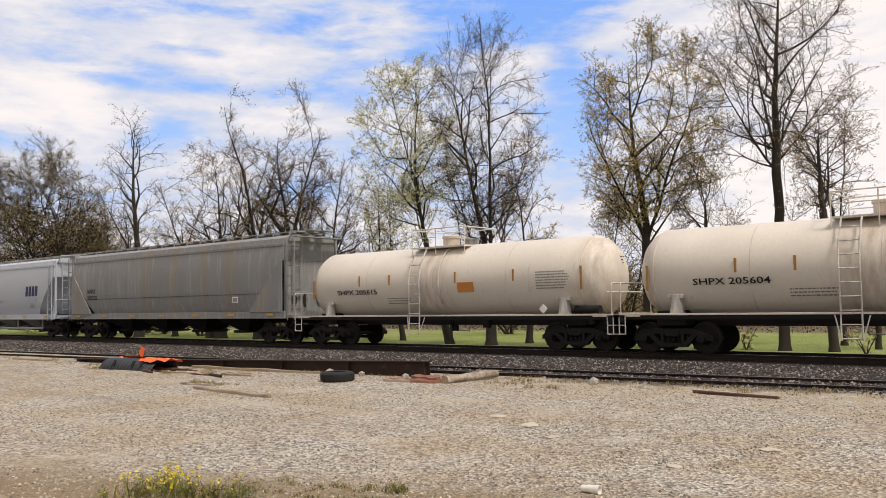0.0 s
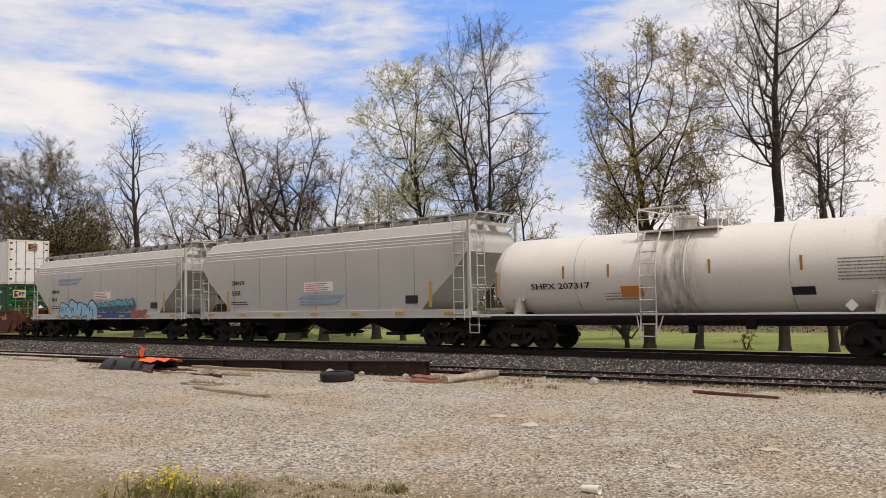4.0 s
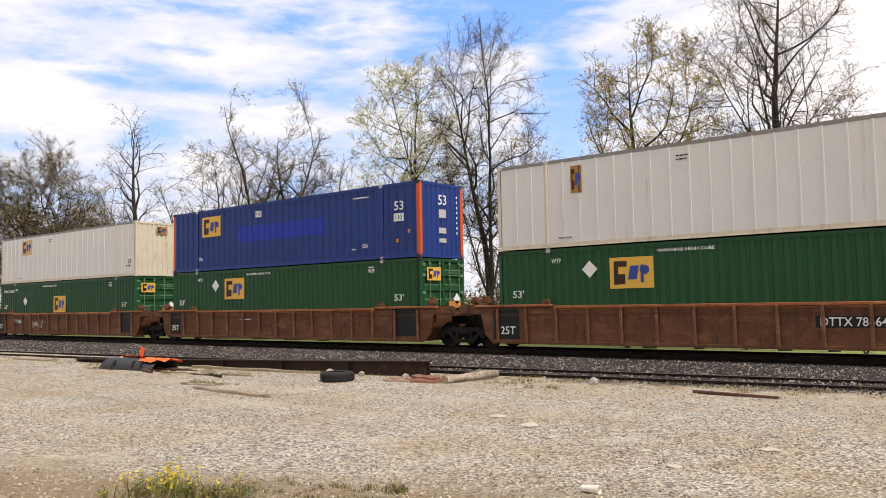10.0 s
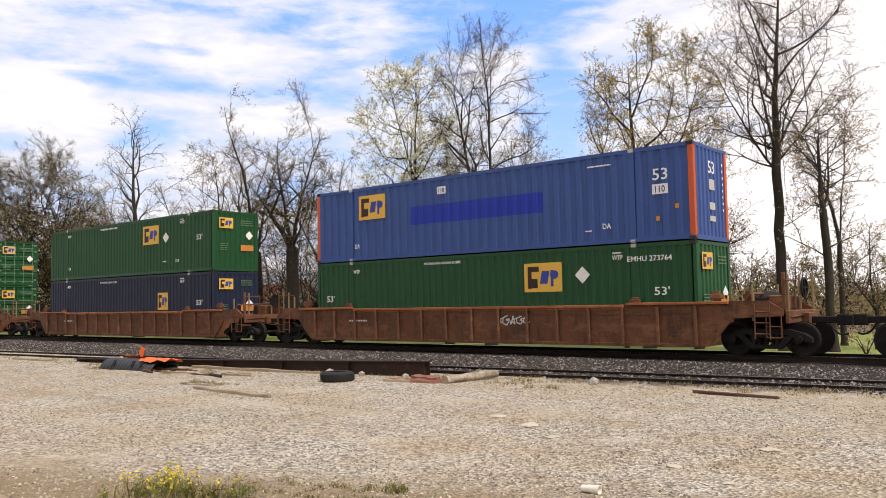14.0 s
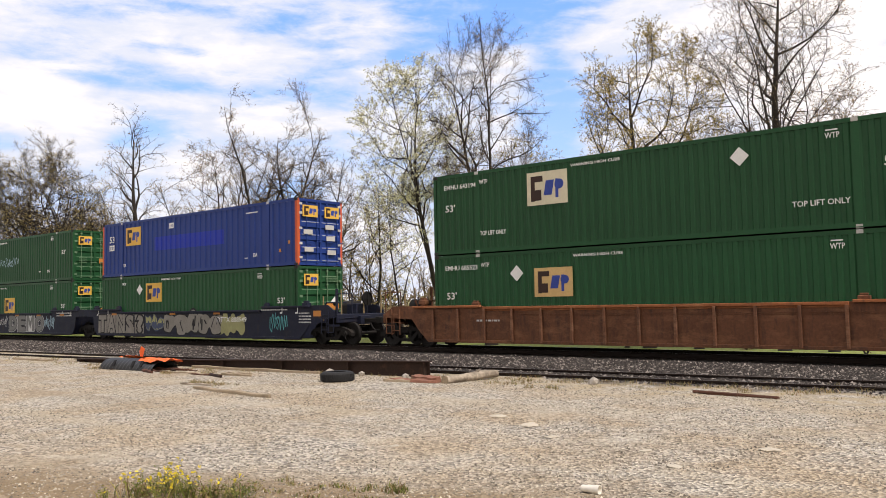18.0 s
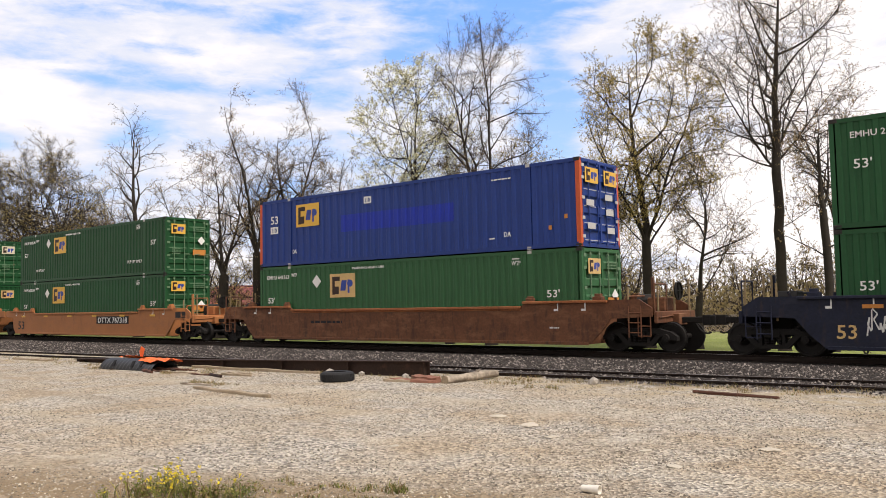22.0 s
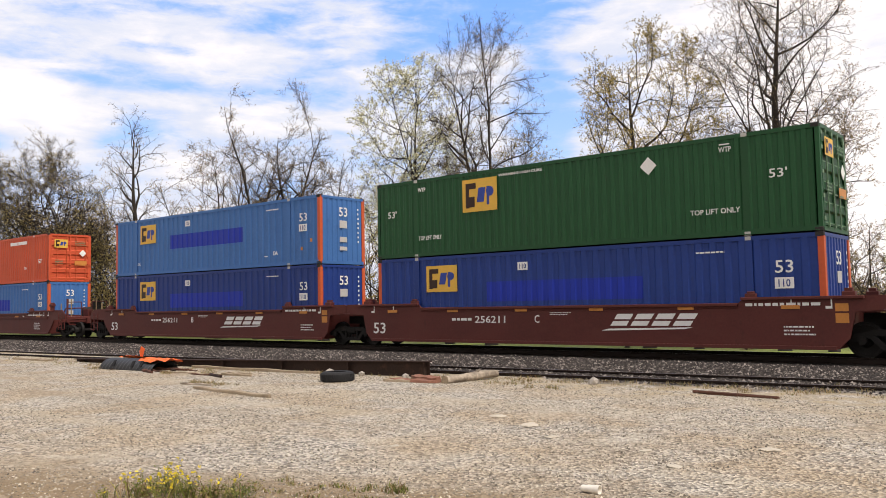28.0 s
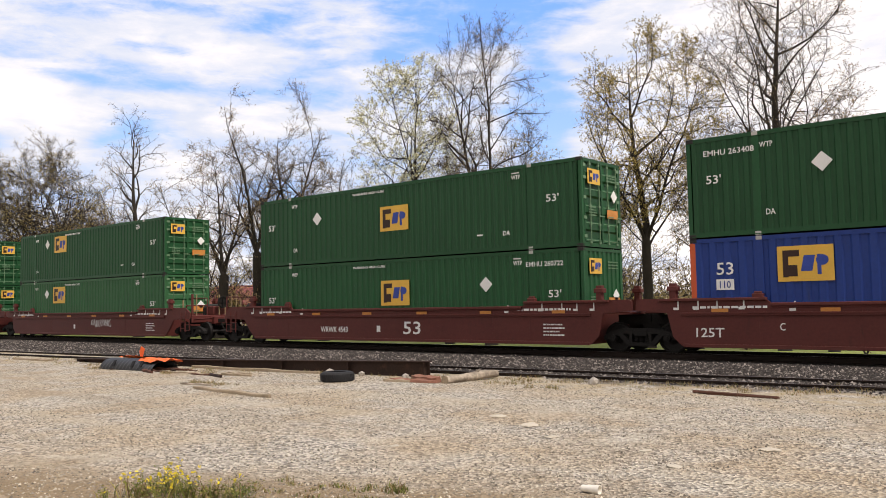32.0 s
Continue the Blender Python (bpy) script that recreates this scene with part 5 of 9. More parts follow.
def fat_letters(word, parent, x0, x1, z0, z1, fill, edge, back, y):
    """Swollen sprayed capitals: a dark rim, a pale outline and a fill, each letter a part."""
    w = (x1 - x0) / len(word)
    for i, ch in enumerate(word):
        for k, (swell, colour, name) in enumerate(((0.13, edge, "letter_outline"), (0.10, back, "letter_rim"), (0.06, fill, "letter_fill"))):
            if ch == "M":
                break
            cu = bpy.data.curves.new("letters", "FONT")
            cu.body, cu.size, cu.extrude, cu.offset, cu.resolution_u = ch, 1.0, 0.002, swell * {"N": 0.45, "A": 0.7}.get(ch, 1.0), 3
            ob = bpy.data.objects.new("letters", cu)
            scene.collection.objects.link(ob)
            me = bpy.data.meshes.new_from_object(ob.evaluated_get(bpy.context.evaluated_depsgraph_get()))
            bpy.data.objects.remove(ob)
            bpy.data.curves.remove(cu)
            me.materials.clear()
            me.materials.append(M[colour])
            xs, zs = [v.co.x for v in me.vertices], [v.co.y for v in me.vertices]
            if k == 0:
                ox, oz, sx, sz = min(xs), min(zs), w * 1.04 / (max(xs) - min(xs)), (z1 - z0) / (max(zs) - min(zs))
            for v in me.vertices:
                v.co = (x0 + i * w + (v.co.x - ox) * sx, -0.004 - 0.004 * k - 0.0006 * i + v.co.z * 0.5, z0 + (v.co.y - oz) * sz)
            part(name, me, parent, (0, y, 0), label="grey sprayed capital letter" if k == 2 else "")
        if ch == "M" or fill == "spray_ash":
            xa, inset = x0 + i * w, 0.03
            part("letter_backing", Build().box(xa + inset * w, xa + (1 - inset) * w, -0.0035, 0.001, z0 + 0.04, z1 - 0.04).mesh("letter_backing", M[edge if ch == "M" else fill]), parent, (0, y, 0))
        if ch == "M":
            wide, high = 0.86 * w, z1 - z0 - 0.14
            for poly in (((0, 0), (0.26, 0), (0.26, 1), (0, 1)), ((0.74, 0), (1, 0), (1, 1), (0.74, 1)), ((0.27, 0.62), (0.5, 0.14), (0.5, 0.6), (0.27, 1)), ((0.5, 0.14), (0.73, 0.62), (0.73, 1), (0.5, 0.6))):
                part("letter_fill", Build().plate([(xa + 0.07 * w + p * wide, z0 + 0.07 + q * high) for p, q in poly], -0.012, -0.006).mesh("letter_fill", M[fill]), parent, (0, y, 0), label="grey sprayed letter stroke")


def well_mark(car, style, mk):
    """One mark on a well car's side: kind, then its numbers."""
    y = -1.446
    kind = mk[0]
    if kind == "text":
        _, text, colour, x0, x1, z0, z1 = mk[:7]
        lettering(text, z1 - z0, colour, car, x0, y - (0.008 if len(mk) > 7 else 0.0), z0, width=x1 - x0, slant=0.03 if colour != "black" else 0.0)
    elif kind == "plate":
        _, colour, x0, x1, z0, z1 = mk
        part("number_panel", Build().box(x0, x1, -0.004, 0.004, z0, z1).mesh("number_panel", M[colour]), car, (0, y, 0), label="painted panel")
    elif kind == "bars":
        _, colour, x, z, w, h, rows = mk
        bars(car, x, y, z, w, h, rows, colour, int(abs(x) * 10) % 9 + 1)
    elif kind == "blocks":
        _, shape, colour, x0, x1, z0, z1 = mk
        part("company_mark", block_marks(shape, x1 - x0, z1 - z0).mesh("company_mark", M[colour]), car, (x0, y, z0), label="company mark in plain shapes")
    elif kind == "strips":
        _, colour, xs, z = mk
        me = Build().box(-0.24, 0.24, -0.006, 0.006, -0.05, 0.05).mesh("reflector_strip", M[colour])
        for x in xs:
            part("reflector_strip", me, car, (x, y - (0.03 if abs(z - 1.2) < 0.09 else 0), z))
    elif kind == "spray":
        _, fill, line, x0, x1, z0, z1, count, seed, sharp = mk
        spray(car, x0, x1, z0, z1, fill, line, count, seed, y, sharp)
    elif kind == "fat":
        _, word, fill, line, back, x0, x1, z0, z1 = mk
        fat_letters(word, car, x0, x1, z0, z1, fill, line, back, y)
    elif kind == "scrawl":
        _, colour, x0, x1, z0, z1, seed, strokes = mk
        scrawl(car, x0, x1, z0, z1, colour, seed, y, strokes)
# ---- containers ----
CL, CW, CH = 16.154, 2.591, 2.896
BOXES = {}


def corrugated(x0, x1, z0, z1, pitch, depth, material):
    """A wall in x and z that faces -y, folded in upright waves."""
    b = Build()
    n = max(1, round((x1 - x0) / pitch))
    p = (x1 - x0) / n
    xs, ys = [], []
    for k in range(n):
        for f, d in ((0.0, 0.0), (0.38, 0.0), (0.5, depth), (0.88, depth)):
            xs.append(x0 + (k + f) * p)
            ys.append(d)
    xs.append(x1)
    ys.append(0.0)
    for x, y in zip(xs, ys):
        b.v += [(x, y, z0), (x, y, z1)]
    for i in range(len(xs) - 1):
        b.face(2 * i, 2 * i + 2, 2 * i + 3, 2 * i + 1)
    m = len(xs)
    for x, y in zip(xs, ys):
        b.v += [(x, depth + 0.03, z0), (x, depth + 0.03, z1)]
    for i in range(m - 1):
        a = 2 * m + 2 * i
        b.face(a, a + 1, a + 3, a + 2)
    return b


def box_meshes(style):
    """Meshes shared by all containers of one style."""
    if style in BOXES:
        return BOXES[style]
    paint = {"green": "green", "pale": "green_light", "blue": "blue", "sky": "blue_light", "sky2": "blue_mid", "white": "white_box", "navy": "navy", "orange": "orange", "ribbed": "green"}[style]
    P = M[paint]
    post = M["orange_post"] if style in ("blue", "sky", "sky2") else M["cream_box"] if style == "white" else P
    rail = M["cream_box"] if style == "white" else P
    g = {"paint": P}
    hx, hy = CL / 2, CW / 2
    if style in ("white", "ribbed"):
        b = Build().box(-hx + 0.16, hx - 0.16, 0, 0.03, 0.16, CH - 0.12)
        b.m = 0
        if style == "white":
            g["cream"] = Build().box(-0.275, 0.275, 0.0, 0.003, 0.17, CH - 0.13).mesh("cream_panel", M["cream_box"])
            g["seam"] = Build().box(-0.032, 0.032, -0.022, 0.0, 0.16, CH - 0.12).mesh("panel_seam", P, bevel=0.006)
        g["side"] = b.mesh("side_wall", P)
    else:
        pitch, depth = (0.42, 0.042) if style in ("blue", "sky", "sky2") else (0.30, 0.034)
        g["side"] = corrugated(-hx + 0.16, hx - 0.16, 0.16, CH - 0.12, pitch, depth, P).mesh("side_wall", P)
    g["roof"] = Build().box(-hx + 0.1, hx - 0.1, -hy + 0.05, hy - 0.05, CH - 0.06, CH - 0.02).mesh("roof", P)
    g["top_rail"] = Build().box(-hx + 0.1, hx - 0.1, -0.01, 0.07, CH - 0.13, CH - 0.012).mesh("top_rail", rail if style != "white" else M["hopper_dark"])
    g["bottom_rail"] = Build().box(-hx + 0.1, hx - 0.1, -0.012, 0.07, 0.03, 0.17).box(-hx + 0.1, hx - 0.1, -0.03, 0.0, 0.03, 0.05).mesh("bottom_rail", rail)
    g["corner"] = Build().box(-0.17 if style in ("blue", "sky", "sky2") else -0.12, 0.0, -0.004, 0.17, 0.02, CH - 0.02).mesh("corner_post", post, bevel=0.01)
    g["corner_l"] = Build().box(0.0, 0.17 if style in ("blue", "sky", "sky2") else 0.12, -0.004, 0.17, 0.02, CH - 0.02).mesh("corner_post", post, bevel=0.01)
    g["lift"] = Build().box(-0.1, 0.1, -0.006, 0.06, 0.02, CH - 0.03).mesh("lifting_post", M["cream_box"] if style == "white" else P, bevel=0.006)
    g["cast"] = Build().box(-0.11, 0.11, -0.016, 0.15, 0, 0.12).mesh("corner_casting", M["gap_dark"] if style != "white" else M["cream_box"], bevel=0.012)
    g["cast_lit"] = Build().box(-0.09, 0.09, -0.016, 0.1, 0, 0.12).mesh("lifting_casting", M["hopper_tan"], bevel=0.012)
    g["floor"] = Build().box(-hx + 0.1, hx - 0.1, -hy + 0.06, hy - 0.06, 0.05, 0.15).mesh("floor", M["gap_dark"])
    # front wall, folded, facing +x after a quarter turn
    fw = M["cream_box"] if style == "white" else P
    g["front"] = corrugated(-hy + 0.14, hy - 0.14, 0.14, CH - 0.1, 0.28, 0.04, fw).mesh("front_wall", fw)
    g["header"] = Build().box(-hy + 0.1, hy - 0.1, -0.005, 0.08, CH - 0.12, CH - 0.02).mesh("end_header", fw)
    g["end_sill"] = Build().box(-hy + 0.1, hy - 0.1, -0.005, 0.08, 0.02, 0.15).mesh("end_sill", fw)
    # one door leaf, folded sideways, and its lock gear
    dw = hy - 0.13
    d = Build()
    zs = [0.17]
    for k in range(5):
        c = 0.35 + k * 0.55
        zs += [c - 0.12, c - 0.06, c + 0.16, c + 0.22]
    prof = []
    for i, z in enumerate(zs):
        prof.append((0.05 if (i % 4) in (2, 3) and style != "white" else 0.0, min(z, CH - 0.14)))
    prof.append((0.0, CH - 0.13))
    for y, z in prof:
        d.v += [(0.02, y, z), (dw - 0.01, y, z)]
    for i in range(len(prof) - 1):
        d.face(2 * i, 2 * i + 1, 2 * i + 3, 2 * i + 2)
    d.box(0.0, 0.05, -0.01, 0.05, 0.16, CH - 0.12).box(dw - 0.05, dw, -0.01, 0.05, 0.16, CH - 0.12)
    g["door"] = d.mesh("door", P if style == "white" else fw)
    rod = Build().tube((0, -0.035, 0.12), (0, -0.035, CH - 0.1), 0.019, n=6)
    for z in (0.15, 0.75, 1.35, 2.1, CH - 0.2):
        rod.box(-0.05, 0.05, -0.05, 0.0, z - 0.03, z + 0.03)
    rod.box(-0.03, 0.32, -0.06, -0.03, 1.02, 1.06)
    edge = M["door_edge"] if style in ("green", "pale", "ribbed") else M["orange_post"] if style == "orange" else M["seam_grey"] if style in ("blue", "sky") else M["hopper_dark"]
    g["rod"] = rod.mesh("lock_rod", edge if style not in ("blue", "sky", "sky2") else P, smooth=40)
    h = Build()
    for z in (0.35, 0.95, 1.6, 2.25, 2.65):
        h.box(-0.06, 0.1, -0.02, 0.02, z - 0.05, z + 0.05)
    g["hinges"] = h.mesh("hinge_row", M["gap_dark"] if style == "white" else edge)
    # thin pale bars paint the highlights along the folds of the leaf
    bar = Build()
    for k in range(5):
        bar.box(0.1, dw - 0.12, -0.004, 0.0, 0.52 + k * 0.55 - 0.3, 0.545 + k * 0.55 - 0.3)
    g["fold_glint"] = bar.mesh("door_fold", edge)
    if style == "ribbed":
        g["rib"] = Build().box(-0.06, 0.06, -0.04, 0.0, 0.16, CH - 0.12).mesh("rib", M["grey_rib"], bevel=0.008)
    BOXES[style] = g
    return g


LOGO = {}


def logo_mesh(w, h, ground):
    """The carrier's mark as plain shapes: a panel with one dark and two blue figures."""
    key = (round(w, 2), round(h, 2), ground)
    if key not in LOGO:
        b = Build().box(0, w, -0.004, 0.004, 0, h)
        b.m = 1
        b.box(w * 0.10, w * 0.20, -0.009, -0.004, h * 0.12, h * 0.88)
        b.box(w * 0.20, w * 0.40, -0.008, -0.004, h * 0.70, h * 0.88)
        b.box(w * 0.20, w * 0.36, -0.008, -0.004, h * 0.14, h * 0.46)
        b.m = 2
        b.plate([(w * 0.42, h * 0.28), (w * 0.62, h * 0.28), (w * 0.68, h * 0.72), (w * 0.48, h * 0.72)], -0.009, -0.004)
        b.box(w * 0.71, w * 0.78, -0.008, -0.004, h * 0.18, h * 0.74)
        b.plate([(w * 0.80 + w * 0.11 * math.cos(radians(a)), h * 0.58 + h * 0.15 * math.sin(radians(a))) for a in range(0, 360, 24)], -0.0085, -0.004)
        LOGO[key] = b.mesh("logo_panel", [M[ground], M["logo_brown"], M["logo_blue"]])
    return LOGO[key]


def container(u, level, style, end="door", logo=None, logo_ground="yellow", diamond=None, label="", ident="", top_lift=False,
              patch=None, side53=True, far53=False, ident_left=True, left53=False, scrawled=False):
    """A 53-foot box. logo: (x from the left end, foot, width, height); diamond: (x, z) of a white square on its point."""
    g = box_meshes(style)
    box = thing("container", label, "container", group="freight containers")
    P = g["paint"]
    hx, hy = CL / 2, CW / 2
    part("side_wall", g["side"], box, (0, -hy, 0))
    part("side_wall", g["side"], box, (0, hy, 0), turn=(0, 0, 180))
    part("roof", g["roof"], box)
    part("floor", g["floor"], box)
    for s in (-1, 1):
        r = (0, 0, 0 if s < 0 else 180)
        part("top_rail", g["top_rail"], box, (0, s * hy, 0), turn=r)
        part("bottom_rail", g["bottom_rail"], box, (0, s * hy, 0), turn=r)
        part("corner_post", g["corner" if s < 0 else "corner_l"], box, (hx, s * hy, 0), turn=r)
        part("corner_post", g["corner_l" if s < 0 else "corner"], box, (-hx, s * hy, 0), turn=r)
        for x in (-6.1, 6.1):
            part("lifting_post", g["lift"], box, (x, s * hy, 0), turn=r)
            part("lifting_casting", g["cast_lit"], box, (x, s * hy, CH - 0.13), turn=r)
            part("lifting_casting", g["cast_lit"], box, (x, s * hy, -0.0), turn=r)
        for x in (-hx + 0.11, hx - 0.11):
            part("corner_casting", g["cast"], box, (x, s * hy, CH - 0.12), turn=r)
            part("corner_casting", g["cast"], box, (x, s * hy, 0.0), turn=r)
    for s in (-1, 1):
        q = (0, 0, 90 if s > 0 else -90)
        part("end_header", g["header"], box, (s * hx, 0, 0), turn=q)
        part("end_sill", g["end_sill"], box, (s * hx, 0, 0), turn=q)
        if (end == "door") == (s > 0):
            for leaf in (-1, 1):
                at = (s * hx, s * (-hy + 0.13) if leaf < 0 else 0.0, 0)
                dr = part("door", g["door"], box, at, turn=q)
                for k in (0.3, 0.8):
                    part("lock_rod", g["rod"], dr, (k * (hy - 0.13), 0, 0))
                part("hinge_row", g["hinges"], dr, (0.02 if leaf < 0 else hy - 0.2, 0, 0))
                if style != "white":
                    part("door_fold", g["fold_glint"], dr)
        else:
            part("front_wall", g["front"], box, (s * hx, 0, 0), turn=q)
    if style == "ribbed":
        for k in range(1, 22):
            x = -hx + 0.25 + k * (CL - 0.5) / 22
            part("rib", g["rib"], box, (x, -hy, 0))
    if style == "white":
        for k in range(1, 26):
            part("panel_seam", g["seam"], box, (-hx + 0.16 + k * (CL - 0.32) / 26, -hy, 0))
        for k in () if end == "front" else (0, 1):
            part("cream_panel", g["cream"], box, (-hx + 0.16 + (k + 0.5) * (CL - 0.32) / 26, -hy - 0.004, 0))
    # marks on the side that faces the lot
    Y = -hy - 0.012
    mark = "black" if style == "white" else "white"
    if patch:
        fold = (CL - 0.32) / round((CL - 0.32) / 0.42)
        x0, wide = 0.16 + fold * round((patch[0] - 0.16) / fold), fold * round(patch[2] / fold)
        part("painted_patch", corrugated(0, wide, 0, patch[3], fold, 0.042, None).mesh("painted_patch", M["blue_patch"]), box, (-hx + x0, -hy - 0.005, patch[1]), label="brighter blue painted-over rectangle")
    if logo:
        part("logo_panel", logo_mesh(logo[2], logo[3], logo_ground), box, (-hx + logo[0], Y - 0.006, logo[1]), label="square yellow logo panel with dark shapes")
    if diamond:
        part("diamond_sign", Build().plate([(-0.27, 0), (0, -0.27), (0.27, 0), (0, 0.27)], -0.004, 0.004).mesh("diamond_sign", M["white"]), box, (-hx + diamond[0], Y - 0.006, diamond[1]), label="white diamond sign")
    if style in ("green", "pale", "ribbed", "navy"):
        if side53:
            lettering("53'", 0.24, mark, box, hx - 1.35, Y, 1.55 if level else 1.32, width=0.5)
        if far53:
            lettering("53'", 0.24, mark, box, -hx + 0.55, Y, 1.55 if level else 1.32, width=0.45)
        lettering("WARNING HIGH CUBE", 0.09, mark, box, -2.3, Y, CH - 0.3, width=1.75)
        lettering("WTP", 0.15, mark, box, hx - 2.7, Y, CH - 0.48, width=0.36)
        lettering("WTP", 0.15, mark, box, -hx + 2.1, Y, CH - 0.48, width=0.36)
        part("mark_bar", Build().box(0, 0.3, -0.004, 0.004, 0, 0.035).mesh("mark_bar", M[mark]), box, (hx - 2.68, Y, CH - 0.28))
        if top_lift:
            lettering("TOP LIFT ONLY", 0.15, mark, box, hx - 3.6, Y, 0.68, width=1.45)
            lettering("TOP LIFT ONLY", 0.15, mark, box, -hx + 2.1, Y, 0.62, width=1.1)
        elif level:
            lettering("DA", 0.16, mark, box, hx - 3.1, Y, 0.55, width=0.3)
            part("mark_bar", Build().box(0, 0.26, -0.004, 0.004, 0, 0.05).mesh("mark_bar", M[mark]), box, (hx - 4.2, Y, 0.6))
            lettering("DA", 0.16, mark, box, -hx + 2.2, Y, 0.55, width=0.26)
    elif style in ("blue", "sky", "sky2"):
        xm = -hx + 0.75 if left53 else hx - 1.3
        lettering("53", 0.34, "white", box, xm, Y, 1.85, width=0.5)
        part("height_plate", Build().box(0, 0.5, -0.004, 0.004, 0, 0.3).mesh("height_plate", M["white"]), box, (xm, Y, 1.42), label="white height plate")
        lettering("110", 0.2, "blue", box, xm + 0.05, Y - 0.006, 1.47, width=0.36)
        part("height_plate", Build().box(0, 0.4, -0.004, 0.004, 0, 0.27).mesh("height_plate", M["white"]), box, (-1.6, Y, 2.25), label="white height plate")
        lettering("110", 0.17, "blue", box, -1.56, Y - 0.006, 2.3, width=0.3)
        bars(box, 4.6, Y, 2.55, 0.95, 0.11, 1, "white", 2)
        lettering("DA", 0.17, "white", box, hx - 3.0, Y, 0.5, width=0.3)
        lettering("DA", 0.17, "white", box, -hx + 2.2, Y, 0.5, width=0.26)
        part("mark_bar", Build().box(0, 0.22, -0.004, 0.004, 0, 0.04).mesh("mark_bar", M["white"]), box, (hx - 3.6, Y, 0.45))
        for x in (hx - 1.2, hx - 0.6):
            part("warning_label", Build().box(0, 0.12, -0.004, 0.004, 0, 0.14).mesh("warning_label", M["placard"]), box, (x, Y, 0.62 if x < hx - 1 else 0.95))
    elif style == "orange":
        lettering("53'", 0.24, "white", box, hx - 1.35, Y, 1.15, width=0.5)
        lettering("53'", 0.24, "white", box, -hx + 0.6, Y, 1.0, width=0.42)
        lettering("WARNING HIGH CUBE", 0.1, "white", box, -1.9, Y, CH - 0.32, width=2.0)
        lettering("DA", 0.17, "white", box, hx - 3.2, Y, 0.85, width=0.3)
        part("number_plate", Build().box(0, 1.0, -0.004, 0.004, 0, 0.2).box(1.1, 2.3, -0.004, 0.004, 0, 0.2).mesh("number_plate", M["white"]), box, (hx - 5.2, Y, CH - 0.5))
    elif style == "white":
        if end == "front":
            lettering("53", 0.2, "black", box, hx - 0.75, Y - 0.01, 0.7, width=0.3)
            bars(box, hx - 0.9, Y - 0.012, 0.62, 0.55, 0.12, 1, "black", 3)
        bars(box, -1.6, Y - 0.012, CH - 0.35, 0.4, 0.22, 2, "black", 3)
        part("vent_plate", Build().box(0, 0.5, -0.012, 0.004, 0, 0.05).mesh("vent_plate", M["hopper_dark"]), box, (-hx + 2.4, Y, 0.3))
    if ident:
        x = (-hx + 0.5) if ident_left else hx - 2.2
        lettering(ident, 0.16, mark, box, x, Y - (0.012 if style == "white" else 0), CH - 0.55, width=1.45)
    # marks on the end
    E = hx + (0.03 if end == "door" else 0.012)
    q = (0, 0, 90)
    if style in ("green", "pale", "ribbed", "navy", "orange"):
        part("end_logo", logo_mesh(0.8, 0.5, logo_ground), box, (E + 0.02, -hy + 0.3, 2.05), turn=q, label="small yellow logo panel")
        bars(box, E + 0.02, 0.25, 2.5, 0.7, 0.3, 3, "door_edge", 5, turn=q)
        part("end_diamond", Build().plate([(-0.22, 0), (0, -0.22), (0.22, 0), (0, 0.22)], -0.004, 0.004).mesh("diamond_sign", M["white"]), box, (E + 0.02, 0.75, 1.75 if level else 1.35), turn=q)
        part("end_label", Build().box(0, 0.75, -0.004, 0.004, 0, 0.28).mesh("end_label", M["placard"]), box, (E + 0.02, 0.25, 1.0), turn=q)
        bars(box, E + 0.02, -0.95, 1.35, 0.5, 0.36, 4, "door_edge", 6, turn=q)
    elif style in ("blue", "sky", "sky2"):
        if end == "door":
            for y in (-1.05, 0.2):
                part("end_logo", logo_mesh(0.85, 0.5, "yellow"), box, (E + 0.02, y, 2.1), turn=q, label="small yellow logo panel")
            for y, z in ((-1.0, 1.35), (0.25, 1.6), (0.3, 1.1), (-0.95, 0.6), (0.35, 0.5)):
                part("end_label", Build().box(0, 0.5, -0.004, 0.004, 0, 0.2).mesh("end_label", M["seam_grey"]), box, (E + 0.02, y, z), turn=q)
        else:
            lettering("53", 0.38, "white", box, E, -0.25, 2.05, width=0.5, turn=(90, 0, 90))
            for z, h in ((1.55, 0.32), (0.95, 0.22), (0.6, 0.16)):
                part("end_label", Build().box(0, 0.42, -0.004, 0.004, 0, h).mesh("end_label", M["seam_grey"]), box, (E, -0.2, z), turn=q)
            bars(box, E, 0.85, 2.5, 0.08, 1.6, 8, "white", 6, turn=q)
    elif style == "white":
        part("end_logo", logo_mesh(0.6, 0.4, "yellow_brown"), box, (E + 0.03, -0.1, 2.25), turn=q, label="small browned logo panel")
    if scrawled:
        scrawl(box, -2.3, 1.2, 1.0, 1.75, "scrawl_pale", 120, Y, 9)
    MOVERS.append((box, u, RAIL + 0.30 + (CH + 0.005 if level else 0.0), YC))
    return box
# ---- the train, from its head to its tail ----
H = 8.077
REFL = (-7.2, -4.3, -1.4, 1.4, 4.3, 7.2)


def triple(us, style, paint, label, marks):
    """Three units joined over shared trucks."""
    well_unit(us[0] + H, style, paint, label, inner_l=True, trucks=(-1, 1), marks=marks[0])
    well_unit(us[1] + H, style, paint, label, inner_l=True, inner_r=True, trucks=(-1,), marks=marks[1])
    well_unit(us[2] + H, style, paint, label, inner_r=True, trucks=(-1,), marks=marks[2])


